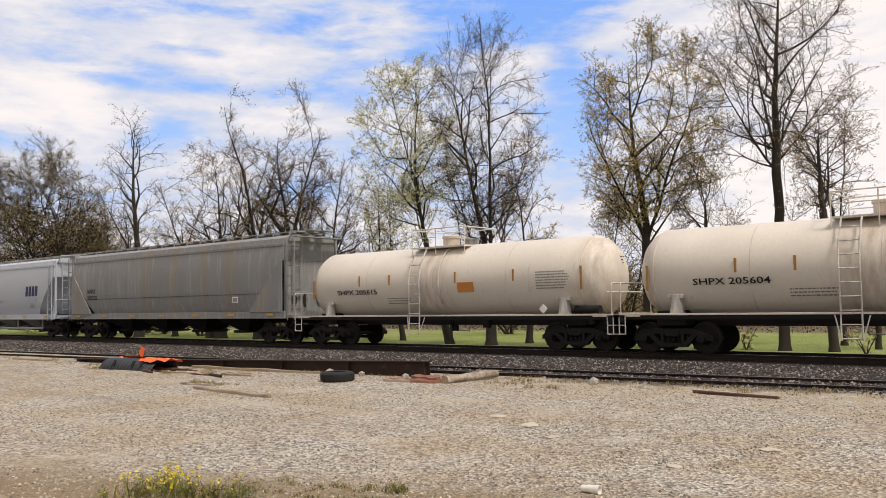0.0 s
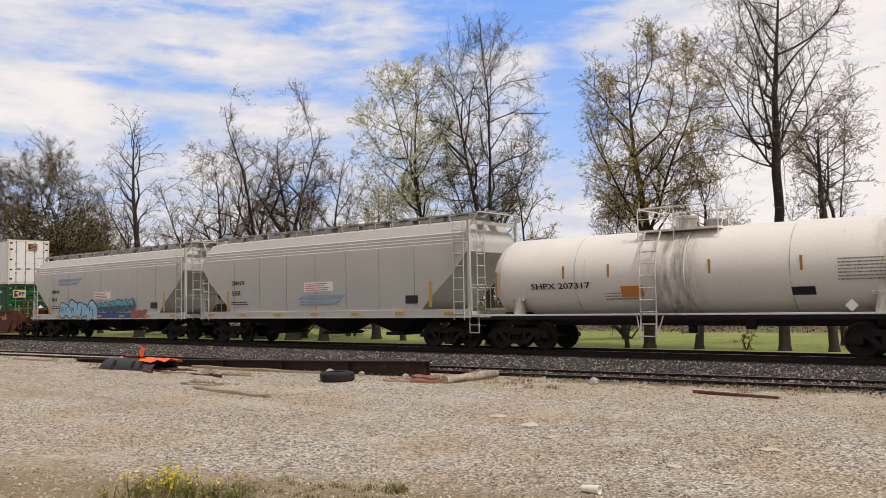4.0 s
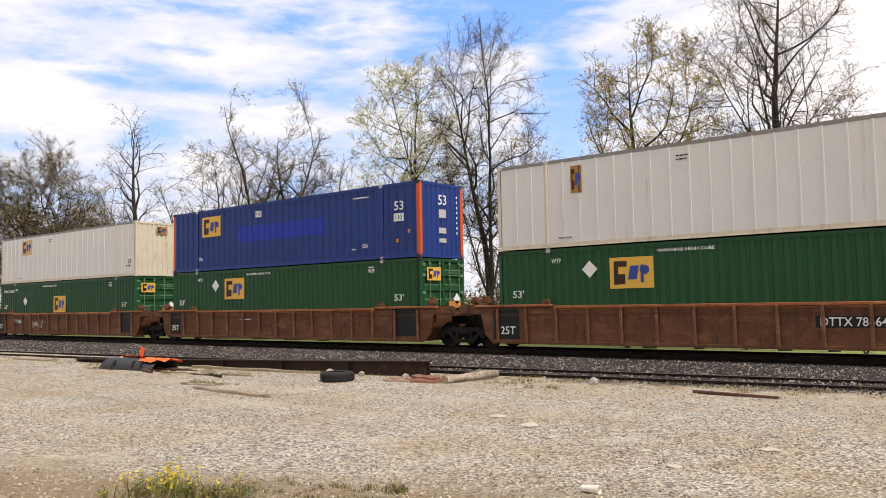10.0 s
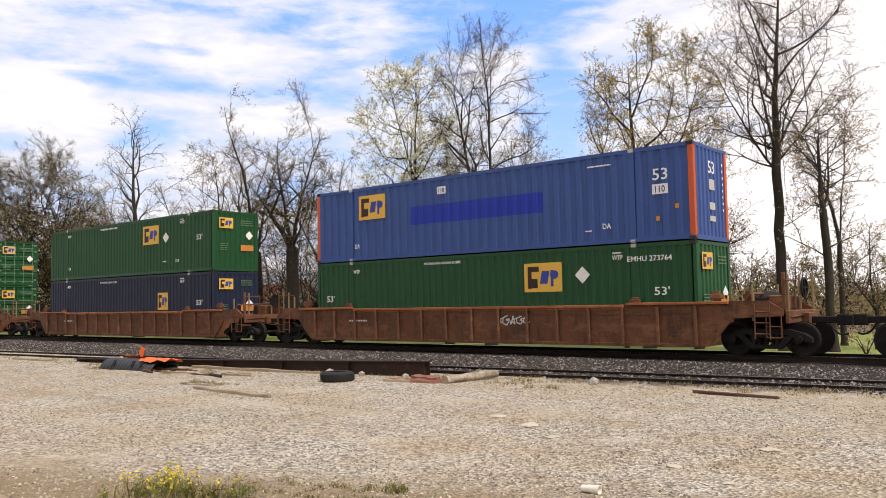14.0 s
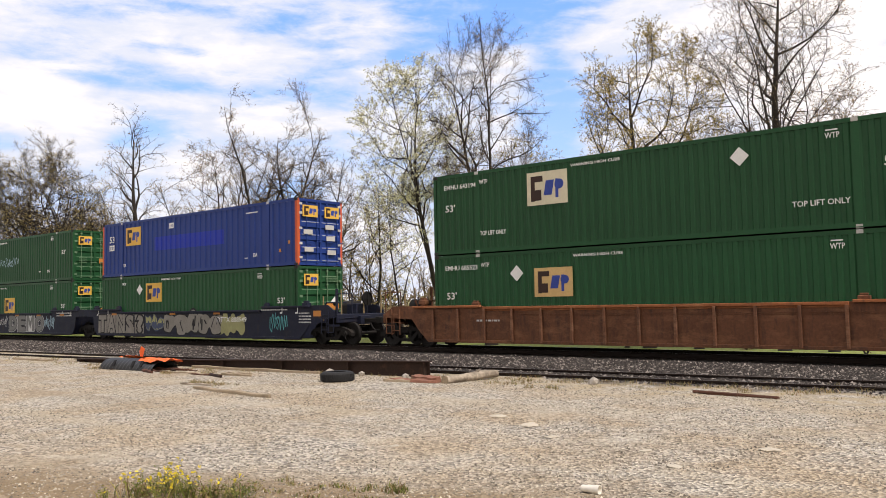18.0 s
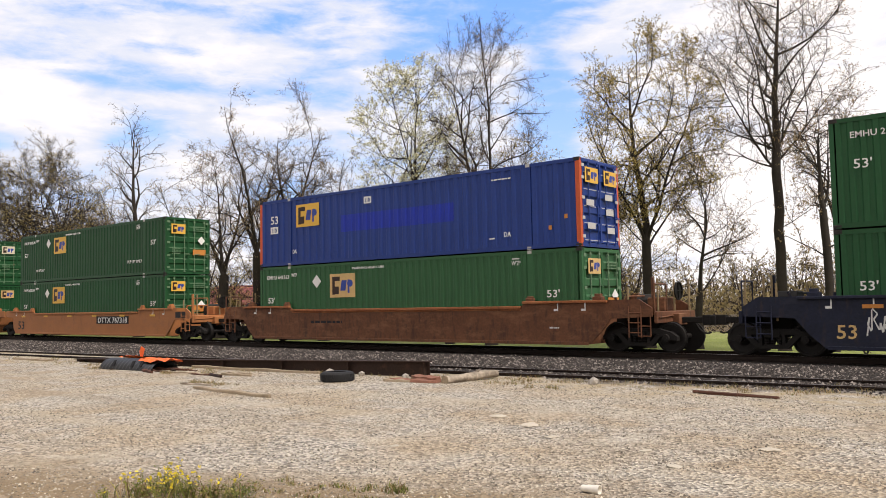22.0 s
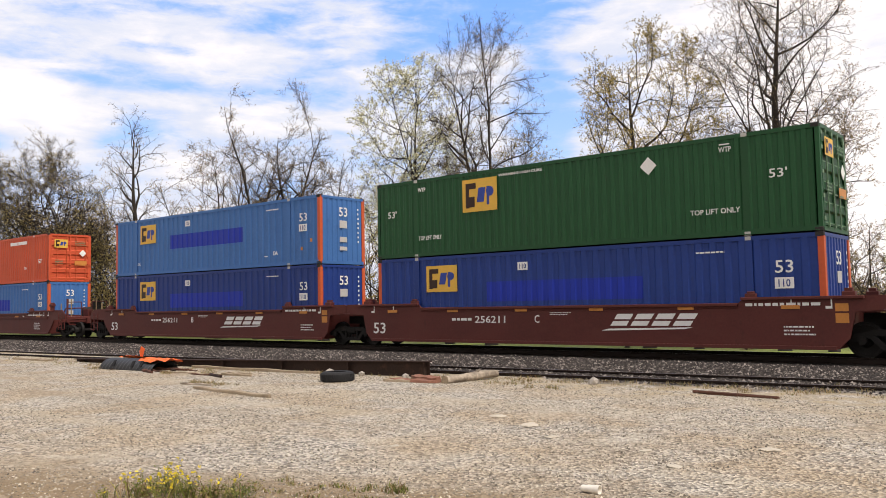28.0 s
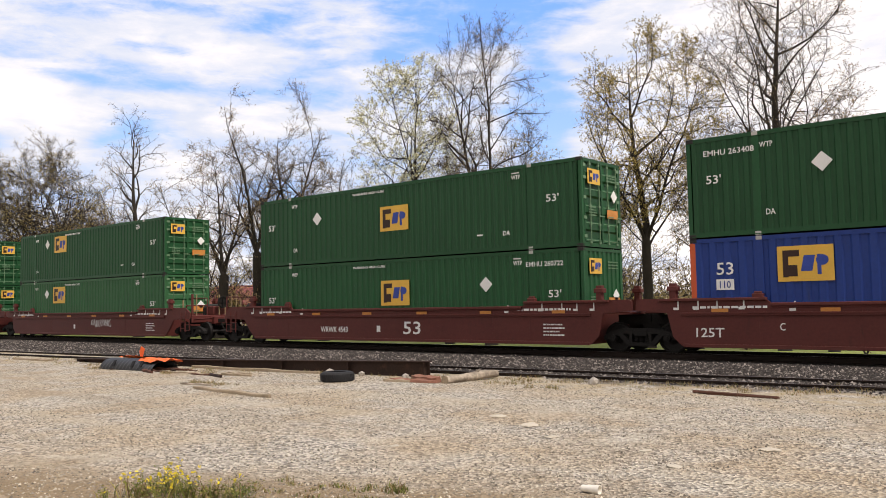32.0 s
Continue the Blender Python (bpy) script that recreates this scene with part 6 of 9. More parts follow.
def mixed_freight():
    tank_car(-4.6, "SHPX 205604", "tank_cream", "cream-white tank car with black lettering and ladder")
    tank_car(-19.4, "SHPX 205615", "tank_cream", "cream-white tank car with an orange placard on its side")
    hopper_car(-36.6, "dark", "hopper_dark", "weathered dark grey covered hopper car with stained sides")
    hopper_car(-57.2, "light", "hopper_light", "clean light grey covered hopper car with a dark blue logo")
    tank_car(-74.3, "SHPX 205543", "tank_cream", "cream-white tank car with rust marks under its platform", placard_x=3.2, placard_z=1.86)
    tank_car(-89.6, "SHPX 207317", "tank_white", "white tank car with a soot-stained end", placard_x=-0.85, dark_box=True, placard_z=1.75)
    hopper_car(-104.9, "tan", "hopper_tan", "warm grey covered hopper car with rounded ends", "550")
    last = hopper_car(-122.15, "tan", "hopper_tan", "warm grey covered hopper car with blue sprayed shapes", "801")
    spray(last, -4.5, -0.33, 0.95, 1.98, "spray_sky", "spray_slate", 4, 61, -1.60)
    spray(last, -0.2, 3.5, 1.3, 2.0, "spray_teal", "spray_slate", 6, 62, -1.60, True)
    part("sprayed_band", Build().plate([(-0.4, 1.02), (3.2, 1.02), (3.6, 1.3), (-0.3, 1.3)], -0.004, 0.004).mesh("sprayed_band", M["spray_blue"]), last, (0, -1.60, 0), label="blue sprayed band")
    spray(last, 3.2, 4.6, 1.0, 1.5, "spray_red", "spray_red", 3, 63, -1.597)


def well_cars():
    mark = "spray_white"
    triple((-150.4, -170.2, -190.05), "smooth", "well_rust", "dark red-brown articulated well car with sprayed shapes", (
        (("text", "DTTX 723220", "white", 1.94, 4.74, 0.66, 0.92), ("spray", "spray_white", "spray_slate", -5.95, -2.1, 0.36, 1.3, 5, 71, True), ("spray", "spray_sky", "spray_blue", -1.6, -0.4, 0.5, 0.95, 2, 72, False),
         ("plate", "placard", 7.7, 8.3, 0.95, 1.15), ("strips", "spray_red", (-3.0, 1.0, 5.5), 1.15), ("bars", mark, 6.4, 1.2, 1.6, 0.12, 1)),
        (("spray", "spray_black", "spray_white", -7.5, -4.67, 0.2, 1.25, 4, 73, False), ("scrawl", "spray_red", -2.1, 0.9, 0.5, 1.25, 74, 6), ("spray", "spray_slate", "spray_silver", 1.57, 5.2, 0.2, 1.3, 4, 75, True),
         ("bars", mark, 6.3, 1.25, 1.4, 0.25, 2)),
        (("text", "DTTX 723220", "white", -5.32, -2.43, 0.72, 0.97), ("spray", "spray_black", "spray_white", -8.2, -5.3, 0.22, 1.3, 5, 76, False), ("spray", "spray_black", "spray_white", -2.38, 0.78, 0.22, 1.3, 5, 77, False),
         ("spray", "spray_black", "spray_white", 2.48, 5.0, 0.2, 1.33, 3, 78, False), ("scrawl", mark, 0.85, 1.9, 0.95, 1.25, 79, 5), ("scrawl", mark, 6.5, 7.8, 0.36, 0.85, 80, 7), ("scrawl", mark, -5.0, -3.6, 1.05, 1.25, 81, 5))))
    ends2 = (("plate", "spray_black", -8.25, -7.2, 0.25, 1.24), ("plate", "spray_black", 6.75, 8.1, 0.3, 1.4), ("text", "125T", "white", -8.15, -7.35, 0.42, 0.68, 1), ("bars", mark, 6.95, 0.75, 0.9, 0.3, 3))
    triple((-213.8, -233.5, -253.15), "ribbed", "well_brown", "faded brown articulated well car with upright ribs", (
        ends2 + (("plate", "spray_black", 2.1, 4.05, 0.68, 0.98), ("text", "DTTX 786648", "white", 2.2, 3.95, 0.72, 0.95, 1)), ends2 + (("bars", mark, -2.5, 1.0, 0.8, 0.12, 1),),
        ends2 + (("plate", "spray_black", -5.95, -4.4, 0.70, 1.0), ("text", "DTTX 786648", "white", -5.9, -4.5, 0.74, 0.96, 1), ("scrawl", mark, -3.4, -1.8, 0.45, 0.95, 82, 6))))
    well_unit(-277.0 + H, "smooth", "well_orange", "bright orange-brown single well car with smooth sides", marks=(
        ("plate", "spray_black", -6.85, -4.65, 0.68, 0.99), ("text", "DTTX 652074", "yellow_faded", -6.75, -4.75, 0.72, 0.95, 1), ("blocks", "three", "logo_red", -0.91, 1.06, 0.40, 1.05), ("text", "53", "black", 7.15, 7.6, 0.68, 0.98), ("bars", "white", 8.3, 0.9, 0.7, 0.3, 3)))
    for u, seed in ((-300.65, 83), (-324.05, 84), (-347.65, 85), (-371.25, 86)):
        well_unit(u + H, "ribbed", "well_brown", "rusty brown single well car with upright ribs", marks=(
            ("bars", mark, -6.1, 0.95, 1.1, 0.15, 1), ("bars", "yellow_faded", -0.4, 1.3, 0.9, 0.08, 1)) + ((("scrawl", mark, 1.0, 2.4, 0.7, 1.1, seed, 5),) if seed == 83 else ()))
    tags = "scrawl_pale"
    triple((-394.95, -414.45, -434.0), "smooth", "well_dark", "blackened articulated well car covered in sprayed shapes", (
        (("fat", "TANS?", "spray_ash", "spray_black", "spray_black", -8.2, -3.6, 0.2, 1.26), ("spray", "spray_olive", "spray_slate", -3.5, -1.8, 0.3, 1.28, 3, 88, True), ("spray", "spray_ash", "spray_black", -1.74, 3.0, 0.2, 1.3, 5, 89, False),
         ("spray", "spray_olive", "spray_olive", 2.9, 4.6, 0.28, 1.25, 3, 90, False), ("text", "DTTX 888549", "white", 2.58, 4.79, 0.82, 1.04, 1), ("scrawl", "spray_teal", 6.4, 7.6, 0.35, 1.38, 91, 6), ("plate", "placard", 9.2, 9.7, 1.05, 1.28),
         ("strips", "placard", (-6.5, -1.0, 2.6), 1.22), ("bars", mark, 5.8, 1.4, 2.0, 0.12, 1), ("bars", mark, 8.3, 1.25, 0.8, 0.5, 4)),
        (("fat", "DEMO", "spray_grey", "spray_white", "spray_black", 0.22, 4.95, 0.19, 1.3), ("scrawl", mark, -2.5, 0.1, 0.4, 1.28, 93, 8), ("scrawl", tags, -4.6, -3.1, 0.3, 1.25, 94, 8), ("scrawl", tags, 5.0, 6.3, 0.33, 1.24, 95, 7), ("bars", mark, 6.5, 1.4, 2.0, 0.3, 2), ("strips", "placard", REFL, 1.22)),
        (("scrawl", mark, -7.5, -5.3, 0.34, 1.2, 96, 10), ("text", "DTTX 888549", "white", -5.08, -2.63, 0.8, 1.02), ("scrawl", tags, -1.7, 0.8, 0.4, 1.27, 97, 11), ("scrawl", "spray_cyan", 0.7, 4.9, 0.3, 1.27, 98, 15), ("spray", "spray_olive", "spray_slate", 4.2, 4.9, 0.6, 1.15, 2, 99, False),
         ("scrawl", "spray_teal", 5.0, 6.2, 0.65, 1.16, 100, 8), ("scrawl", mark, 6.6, 7.6, 0.7, 1.23, 101, 7), ("strips", "placard", REFL, 1.22), ("text", "53", "yellow_faded", -8.1, -7.6, 0.4, 0.75))))
    well_unit(-457.6 + H, "smooth", "well_brown", "plain brown single well car with smooth sides", marks=(("bars", "spray_black", -4.6, 0.95, 2.1, 0.24, 1), ("bars", mark, 6.9, 0.7, 0.4, 0.12, 1)))
    black53 = ("text", "53", "black", -8.0, -7.15, 0.38, 0.86)
    triple((-481.25, -500.95, -520.65), "smooth", "well_tan", "tan-orange articulated well car with yellow reflectors", (
        (("plate", "spray_black", 1.6, 4.9, 0.72, 1.12), ("text", "DTTX 767318", "white", 1.75, 4.75, 0.78, 1.06, 1), black53, ("strips", "yellow", REFL, 1.15), ("plate", "spray_black", 9.2, 10.1, 1.02, 1.3), ("plate", "placard", 9.3, 10.0, 1.34, 1.48)),
        (("blocks", "three", "logo_red", 0.6, 2.55, 0.55, 1.12), black53, ("spray", "spray_teal", "spray_slate", -7.1, -2.9, 0.25, 1.28, 5, 102, True), ("scrawl", "red_mark", -3.0, -1.2, 0.2, 1.25, 103, 6), ("strips", "yellow", REFL, 1.15), ("scrawl", mark, 7.4, 8.2, 0.85, 1.4, 104, 5)),
        (("plate", "spray_black", -5.0, -1.8, 0.66, 1.08), ("text", "DTTX 767318", "white", -4.9, -1.95, 0.72, 1.02, 1), black53, ("spray", "post_tan", "spray_black", 1.46, 5.84, 0.25, 1.3, 6, 105, True), ("strips", "yellow", REFL, 1.15))))
    white53 = ("text", "53", "white", -8.25, -7.6, 0.40, 0.80)
    maroon = (white53, ("strips", "placard", REFL, 1.22), ("bars", "white", -4.35, 1.03, 0.95, 0.22, 1), ("bars", "white", 6.0, 1.4, 2.2, 0.2, 1), ("bars", "white", 7.0, 0.75, 0.9, 0.3, 3), ("bars", "white", -0.3, 1.15, 0.9, 0.12, 2), ("plate", "placard", 8.3, 8.62, 0.8, 1.05), ("plate", "placard", 8.3, 8.62, 1.1, 1.3),
              ("text", "256211", "white", -3.35, -2.05, 0.80, 1.03))
    triple((-544.45, -564.0, -583.45), "smooth", "well_maroon", "clean maroon articulated well car with white markings", (
        maroon + (("text", "A", "white", -0.9, -0.7, 0.8, 1.05), ("blocks", "four", "white", 1.5, 4.5, 0.56, 1.07)),
        maroon + (("text", "C", "white", -0.9, -0.7, 0.8, 1.05), ("blocks", "four", "white", 1.57, 4.54, 0.56, 1.07)),
        maroon + (("text", "B", "white", -0.9, -0.7, 0.8, 1.05), ("blocks", "four", "white", 1.41, 4.43, 0.56, 1.06))))
    worn = (("text", "53", "white", 0.42, 1.31, 0.38, 0.84), ("strips", "placard", REFL, 1.15), ("bars", "white", -8.0, 1.32, 2.3, 0.16, 1), ("bars", "white", 5.6, 1.32, 2.6, 0.18, 1), ("plate", "white", -0.9, -0.72, 0.45, 0.68), ("bars", "white", 6.6, 0.8, 0.8, 0.45, 4))
    t125 = ("text", "125T", "white", -8.0, -7.1, 0.40, 0.66)
    triple((-607.3, -626.9, -646.55), "folded", "well_maroon", "maroon articulated well car with white numbers and tabs", (
        worn + (("text", "WRWK 4543", "white", -4.06, -2.29, 0.38, 0.60),), worn + (t125, ("text", "C", "white", -5.6, -5.45, 0.6, 0.8)), worn + (("text", "WRWK 4543", "white", -4.06, -2.5, 0.42, 0.64),)))
    well_unit(-670.3 + H, "folded", "well_maroon", "maroon well car with white scrawls on its side", inner_l=True, trucks=(-1, 1), marks=worn[1:] + (("scrawl", mark, 1.0, 3.2, 0.5, 1.1, 106, 9),))
    well_unit(-689.95 + H, "folded", "well_maroon", "maroon well car with white tabs on its side", inner_r=True, trucks=(-1,), marks=worn)


LG = "green corrugated steel container with a yellow logo panel"
LB = "blue corrugated container with orange corner posts"
LW = "white smooth-sided container with rust-stained posts"


def green(lx, lz, dx=0.0, dz=0.0, end="door", w=1.45, h=0.95, ground="yellow", **kw):
    kw.setdefault("label", LG)
    kw.setdefault("style", "green")
    return dict(logo=(lx, lz, w, h), diamond=(dx, dz) if dx else None, end=end, logo_ground=ground, **kw)


def blue(end="front", style="blue", **kw):
    kw.setdefault("label", LB if style == "blue" else "faded light blue container with orange corner posts")
    return dict(style=style, end=end, logo=(2.45, 1.6, 1.43, 0.95), patch=(5.0, 1.22, 6.0, 0.68), **kw)


LOADS = (
    (-150.4, green(6.4, 1.1, 12.2, 2.19, ground="yellow_faded", w=1.65, h=1.15, ident="EMHU 642377", ident_left=False, far53=True), dict(style="white", end="door", logo=(11.6, 1.68, 1.35, 0.99), logo_ground="yellow_brown", label="grey-white smooth-sided container with a browned logo")),
    (-170.2, green(4.5, 1.53, 3.7, 2.16, far53=True, ident="EMHU 640461"), blue()),
    (-190.05, green(7.2, 1.07, 3.5, 1.78, far53=True, ident="EMHU 260587"), blue()),
    (-213.8, green(4.2, 1.54, 3.5, 2.17, far53=True), dict(style="white", end="front", logo=(2.9, 1.73, 0.40, 0.88), logo_ground="yellow_brown", label=LW, ident="EMHU 637275", ident_left=False)),
    (-233.5, green(4.2, 1.55, 3.5, 2.19, far53=True), blue()),
    (-253.15, green(7.2, 1.08, 3.5, 1.78, far53=True, ident="EMHU 263056"), dict(style="white", end="front", logo=(3.0, 1.72, 1.3, 0.9), logo_ground="yellow_faded", label="cream-white smooth-sided container streaked with rust")),
    (-277.0, green(4.4, 1.53, 3.8, 2.02, far53=True), green(10.4, 1.44, 4.9, 2.23, "front", 1.54, 1.15, "cream_logo", top_lift=True, ident="EMHU 644382", ident_left=False, far53=True)),
    (-300.65, green(10.2, 1.5, 12.4, 2.0, "front", ident="EMHU 273764", ident_left=False, far53=True), blue(style="sky2")),
    (-324.05, green(11.5, 1.12, end="front", w=0.9, h=0.85, style="navy", label="dark navy container with a yellow logo panel"), green(10.1, 1.55, 12.2, 1.82, "front")),
    (-347.65, green(4.0, 1.45, 11.2, 2.17, far53=True, ident="EMHU 647797"), green(7.3, 1.1, 3.6, 1.83, ground="yellow_faded", far53=True, ident="EMHU 272453")),
    (-371.25, green(4.3, 1.34, 3.6, 2.15, ground="yellow_faded", far53=True, ident="EMHU 685523"), green(4.1, 1.46, 11.2, 2.23, w=1.55, h=1.1, ground="cream_logo", top_lift=True, ident="EMHU 643194", far53=True)),
    (-394.95, green(4.4, 1.53, 3.8, 2.17), blue("door", left53=True)),
    (-414.45, green(7.3, 1.07, 3.7, 1.74, far53=True), green(4.4, 1.58, 3.7, 2.21, far53=True, scrawled=True)),
    (-434.0, green(4.5, 1.55, 3.8, 2.15, ground="yellow_faded", far53=True), green(7.5, 1.07, 3.8, 1.82, ground="yellow_faded", far53=True, ident="EMHU 290127")),
    (-457.6, green(4.5, 1.5, 3.7, 2.18, ground="yellow_faded", style="pale", label="faded green container with a yellow logo panel", far53=True, ident="EMHU 641563"), blue("door", left53=True)),
    (-481.25, green(4.3, 1.59, 3.6, 2.19, far53=True, ident="EMHU 652259"), green(4.4, 1.6, 3.7, 2.26, top_lift=True, far53=True, ident="EMHU 654578")),
    (-500.95, green(10.4, 1.57, 12.5, 2.18, "front", ground="yellow_faded", ident="EMHU 649941", ident_left=False, far53=True), green(11.5, 1.77, 7.9, 1.8, ground="cream_logo", style="ribbed", label="green container with bare grey upright ribs")),
    (-520.65, green(10.2, 1.55, 12.4, 2.2, "front", ident="EMHU 640502", ident_left=False, far53=True), green(4.2, 1.53, 11.1, 2.27, w=1.5, h=1.08, top_lift=True, far53=True)),
    (-544.45, blue(), green(4.4, 1.63, 3.7, 2.27, ground="yellow_faded", top_lift=True, ident="EMHU 648006", far53=True)),
    (-564.0, blue(), green(4.2, 1.47, 11.3, 2.29, w=1.5, h=1.15, top_lift=True, far53=True)),
    (-583.45, blue(), blue(style="sky")),
    (-607.3, blue(style="sky"), green(7.6, 1.09, w=1.26, h=0.88, style="orange", label="orange-red corrugated container with a yellow logo panel")),
    (-626.9, blue("door", left53=True), green(7.3, 1.09, 3.7, 1.84, ground="yellow_faded", far53=True, ident="EMHU 263408")),
    (-646.55, green(7.3, 1.14, 12.3, 1.81, "front", ident="EMHU 260722", ident_left=False, far53=True), green(7.3, 1.08, 3.7, 1.86, far53=True)),
    (-670.3, green(4.4, 1.6, 3.6, 2.15, style="pale", label="faded green container with a yellow logo panel"), green(4.5, 1.66, 3.6, 2.2)),
    (-689.95, green(4.4, 1.6, 3.6, 2.15), green(4.5, 1.66, 3.6, 2.2)),
)
M["logo_red"] = mat("dark_red_mark_paint", (0.13, 0.03, 0.025), 0.6, 0, 0.15, 20, 2)
mixed_freight()
well_cars()
for u, low_box, high_box in LOADS:
    container(u + H, 0, **low_box)
    container(u + H, 1, **high_box)
# ---- trees ----
M["bark"] = mat("grey_brown_bark", (0.036, 0.029, 0.024), 0.95, 0, 0.35, 25, 3, bump=0.6)
M["twig"] = mat("dark_twigs", (0.040, 0.031, 0.024), 0.95, 0, 0.3, 25, 3)


def leaf_material(name, colour):
    m, n, l, b = nodes_of(name)
    geo, mr, sc = n.new("ShaderNodeNewGeometry"), n.new("ShaderNodeMapRange"), n.new("ShaderNodeVectorMath")
    mr.inputs["To Min"].default_value, mr.inputs["To Max"].default_value = 0.6, 1.4
    sc.operation = "SCALE"
    sc.inputs[0].default_value = colour
    l.new(geo.outputs["Random Per Island"], mr.inputs["Value"])
    l.new(mr.outputs[0], sc.inputs["Scale"])
    l.new(sc.outputs[0], b.inputs["Base Color"])
    b.inputs["Roughness"].default_value = 0.7
    # thin leaves let light through
    tl, mx = n.new("ShaderNodeBsdfTranslucent"), n.new("ShaderNodeMixShader")
    mx.inputs[0].default_value = 0.5
    l.new(sc.outputs[0], tl.inputs["Color"])
    l.new(b.outputs[0], mx.inputs[1])
    l.new(tl.outputs[0], mx.inputs[2])
    l.new(mx.outputs[0], n["Material Output"].inputs["Surface"])
    return m


LEAF = {"olive": leaf_material("olive_bud_leaves", (0.46, 0.35, 0.10)), "lime": leaf_material("pale_green_leaves", (0.72, 0.69, 0.40)),
        "brown": leaf_material("brown_buds", (0.32, 0.23, 0.12)), "green": leaf_material("young_green_leaves", (0.12, 0.16, 0.04)),
        "wood": leaf_material("hazy_olive_leaves", (0.25, 0.195, 0.085)),
        "pink": leaf_material("pink_blossom", (0.42, 0.16, 0.2))}
SIDE, DEEP = Vector((0.773, 0.635, 0.0)), Vector((-0.635, 0.773, 0.0))     # along and across the row of trees as one faces it


def chain_tube(out, pts, radii, sides):
    """A limb through all its points as one skin."""
    o = len(out.v)
    side = None
    for k, p in enumerate(pts):
        d = (pts[min(k + 1, len(pts) - 1)] - pts[max(k - 1, 0)])
        d = d.normalized() if d.length > 1e-6 else Vector((0, 0, 1))
        side = d.orthogonal().normalized() if side is None else (side - d * side.dot(d)).normalized()
        t = d.cross(side)
        for i in range(sides):
            w = 6.28319 * i / sides
            out.v.append(tuple(p + side * (radii[k] * math.cos(w)) + t * (radii[k] * math.sin(w))))
    for k in range(len(pts) - 1):
        for i in range(sides):
            j = (i + 1) % sides
            a = o + k * sides
            out.face(a + i, a + j, a + sides + j, a + sides + i)


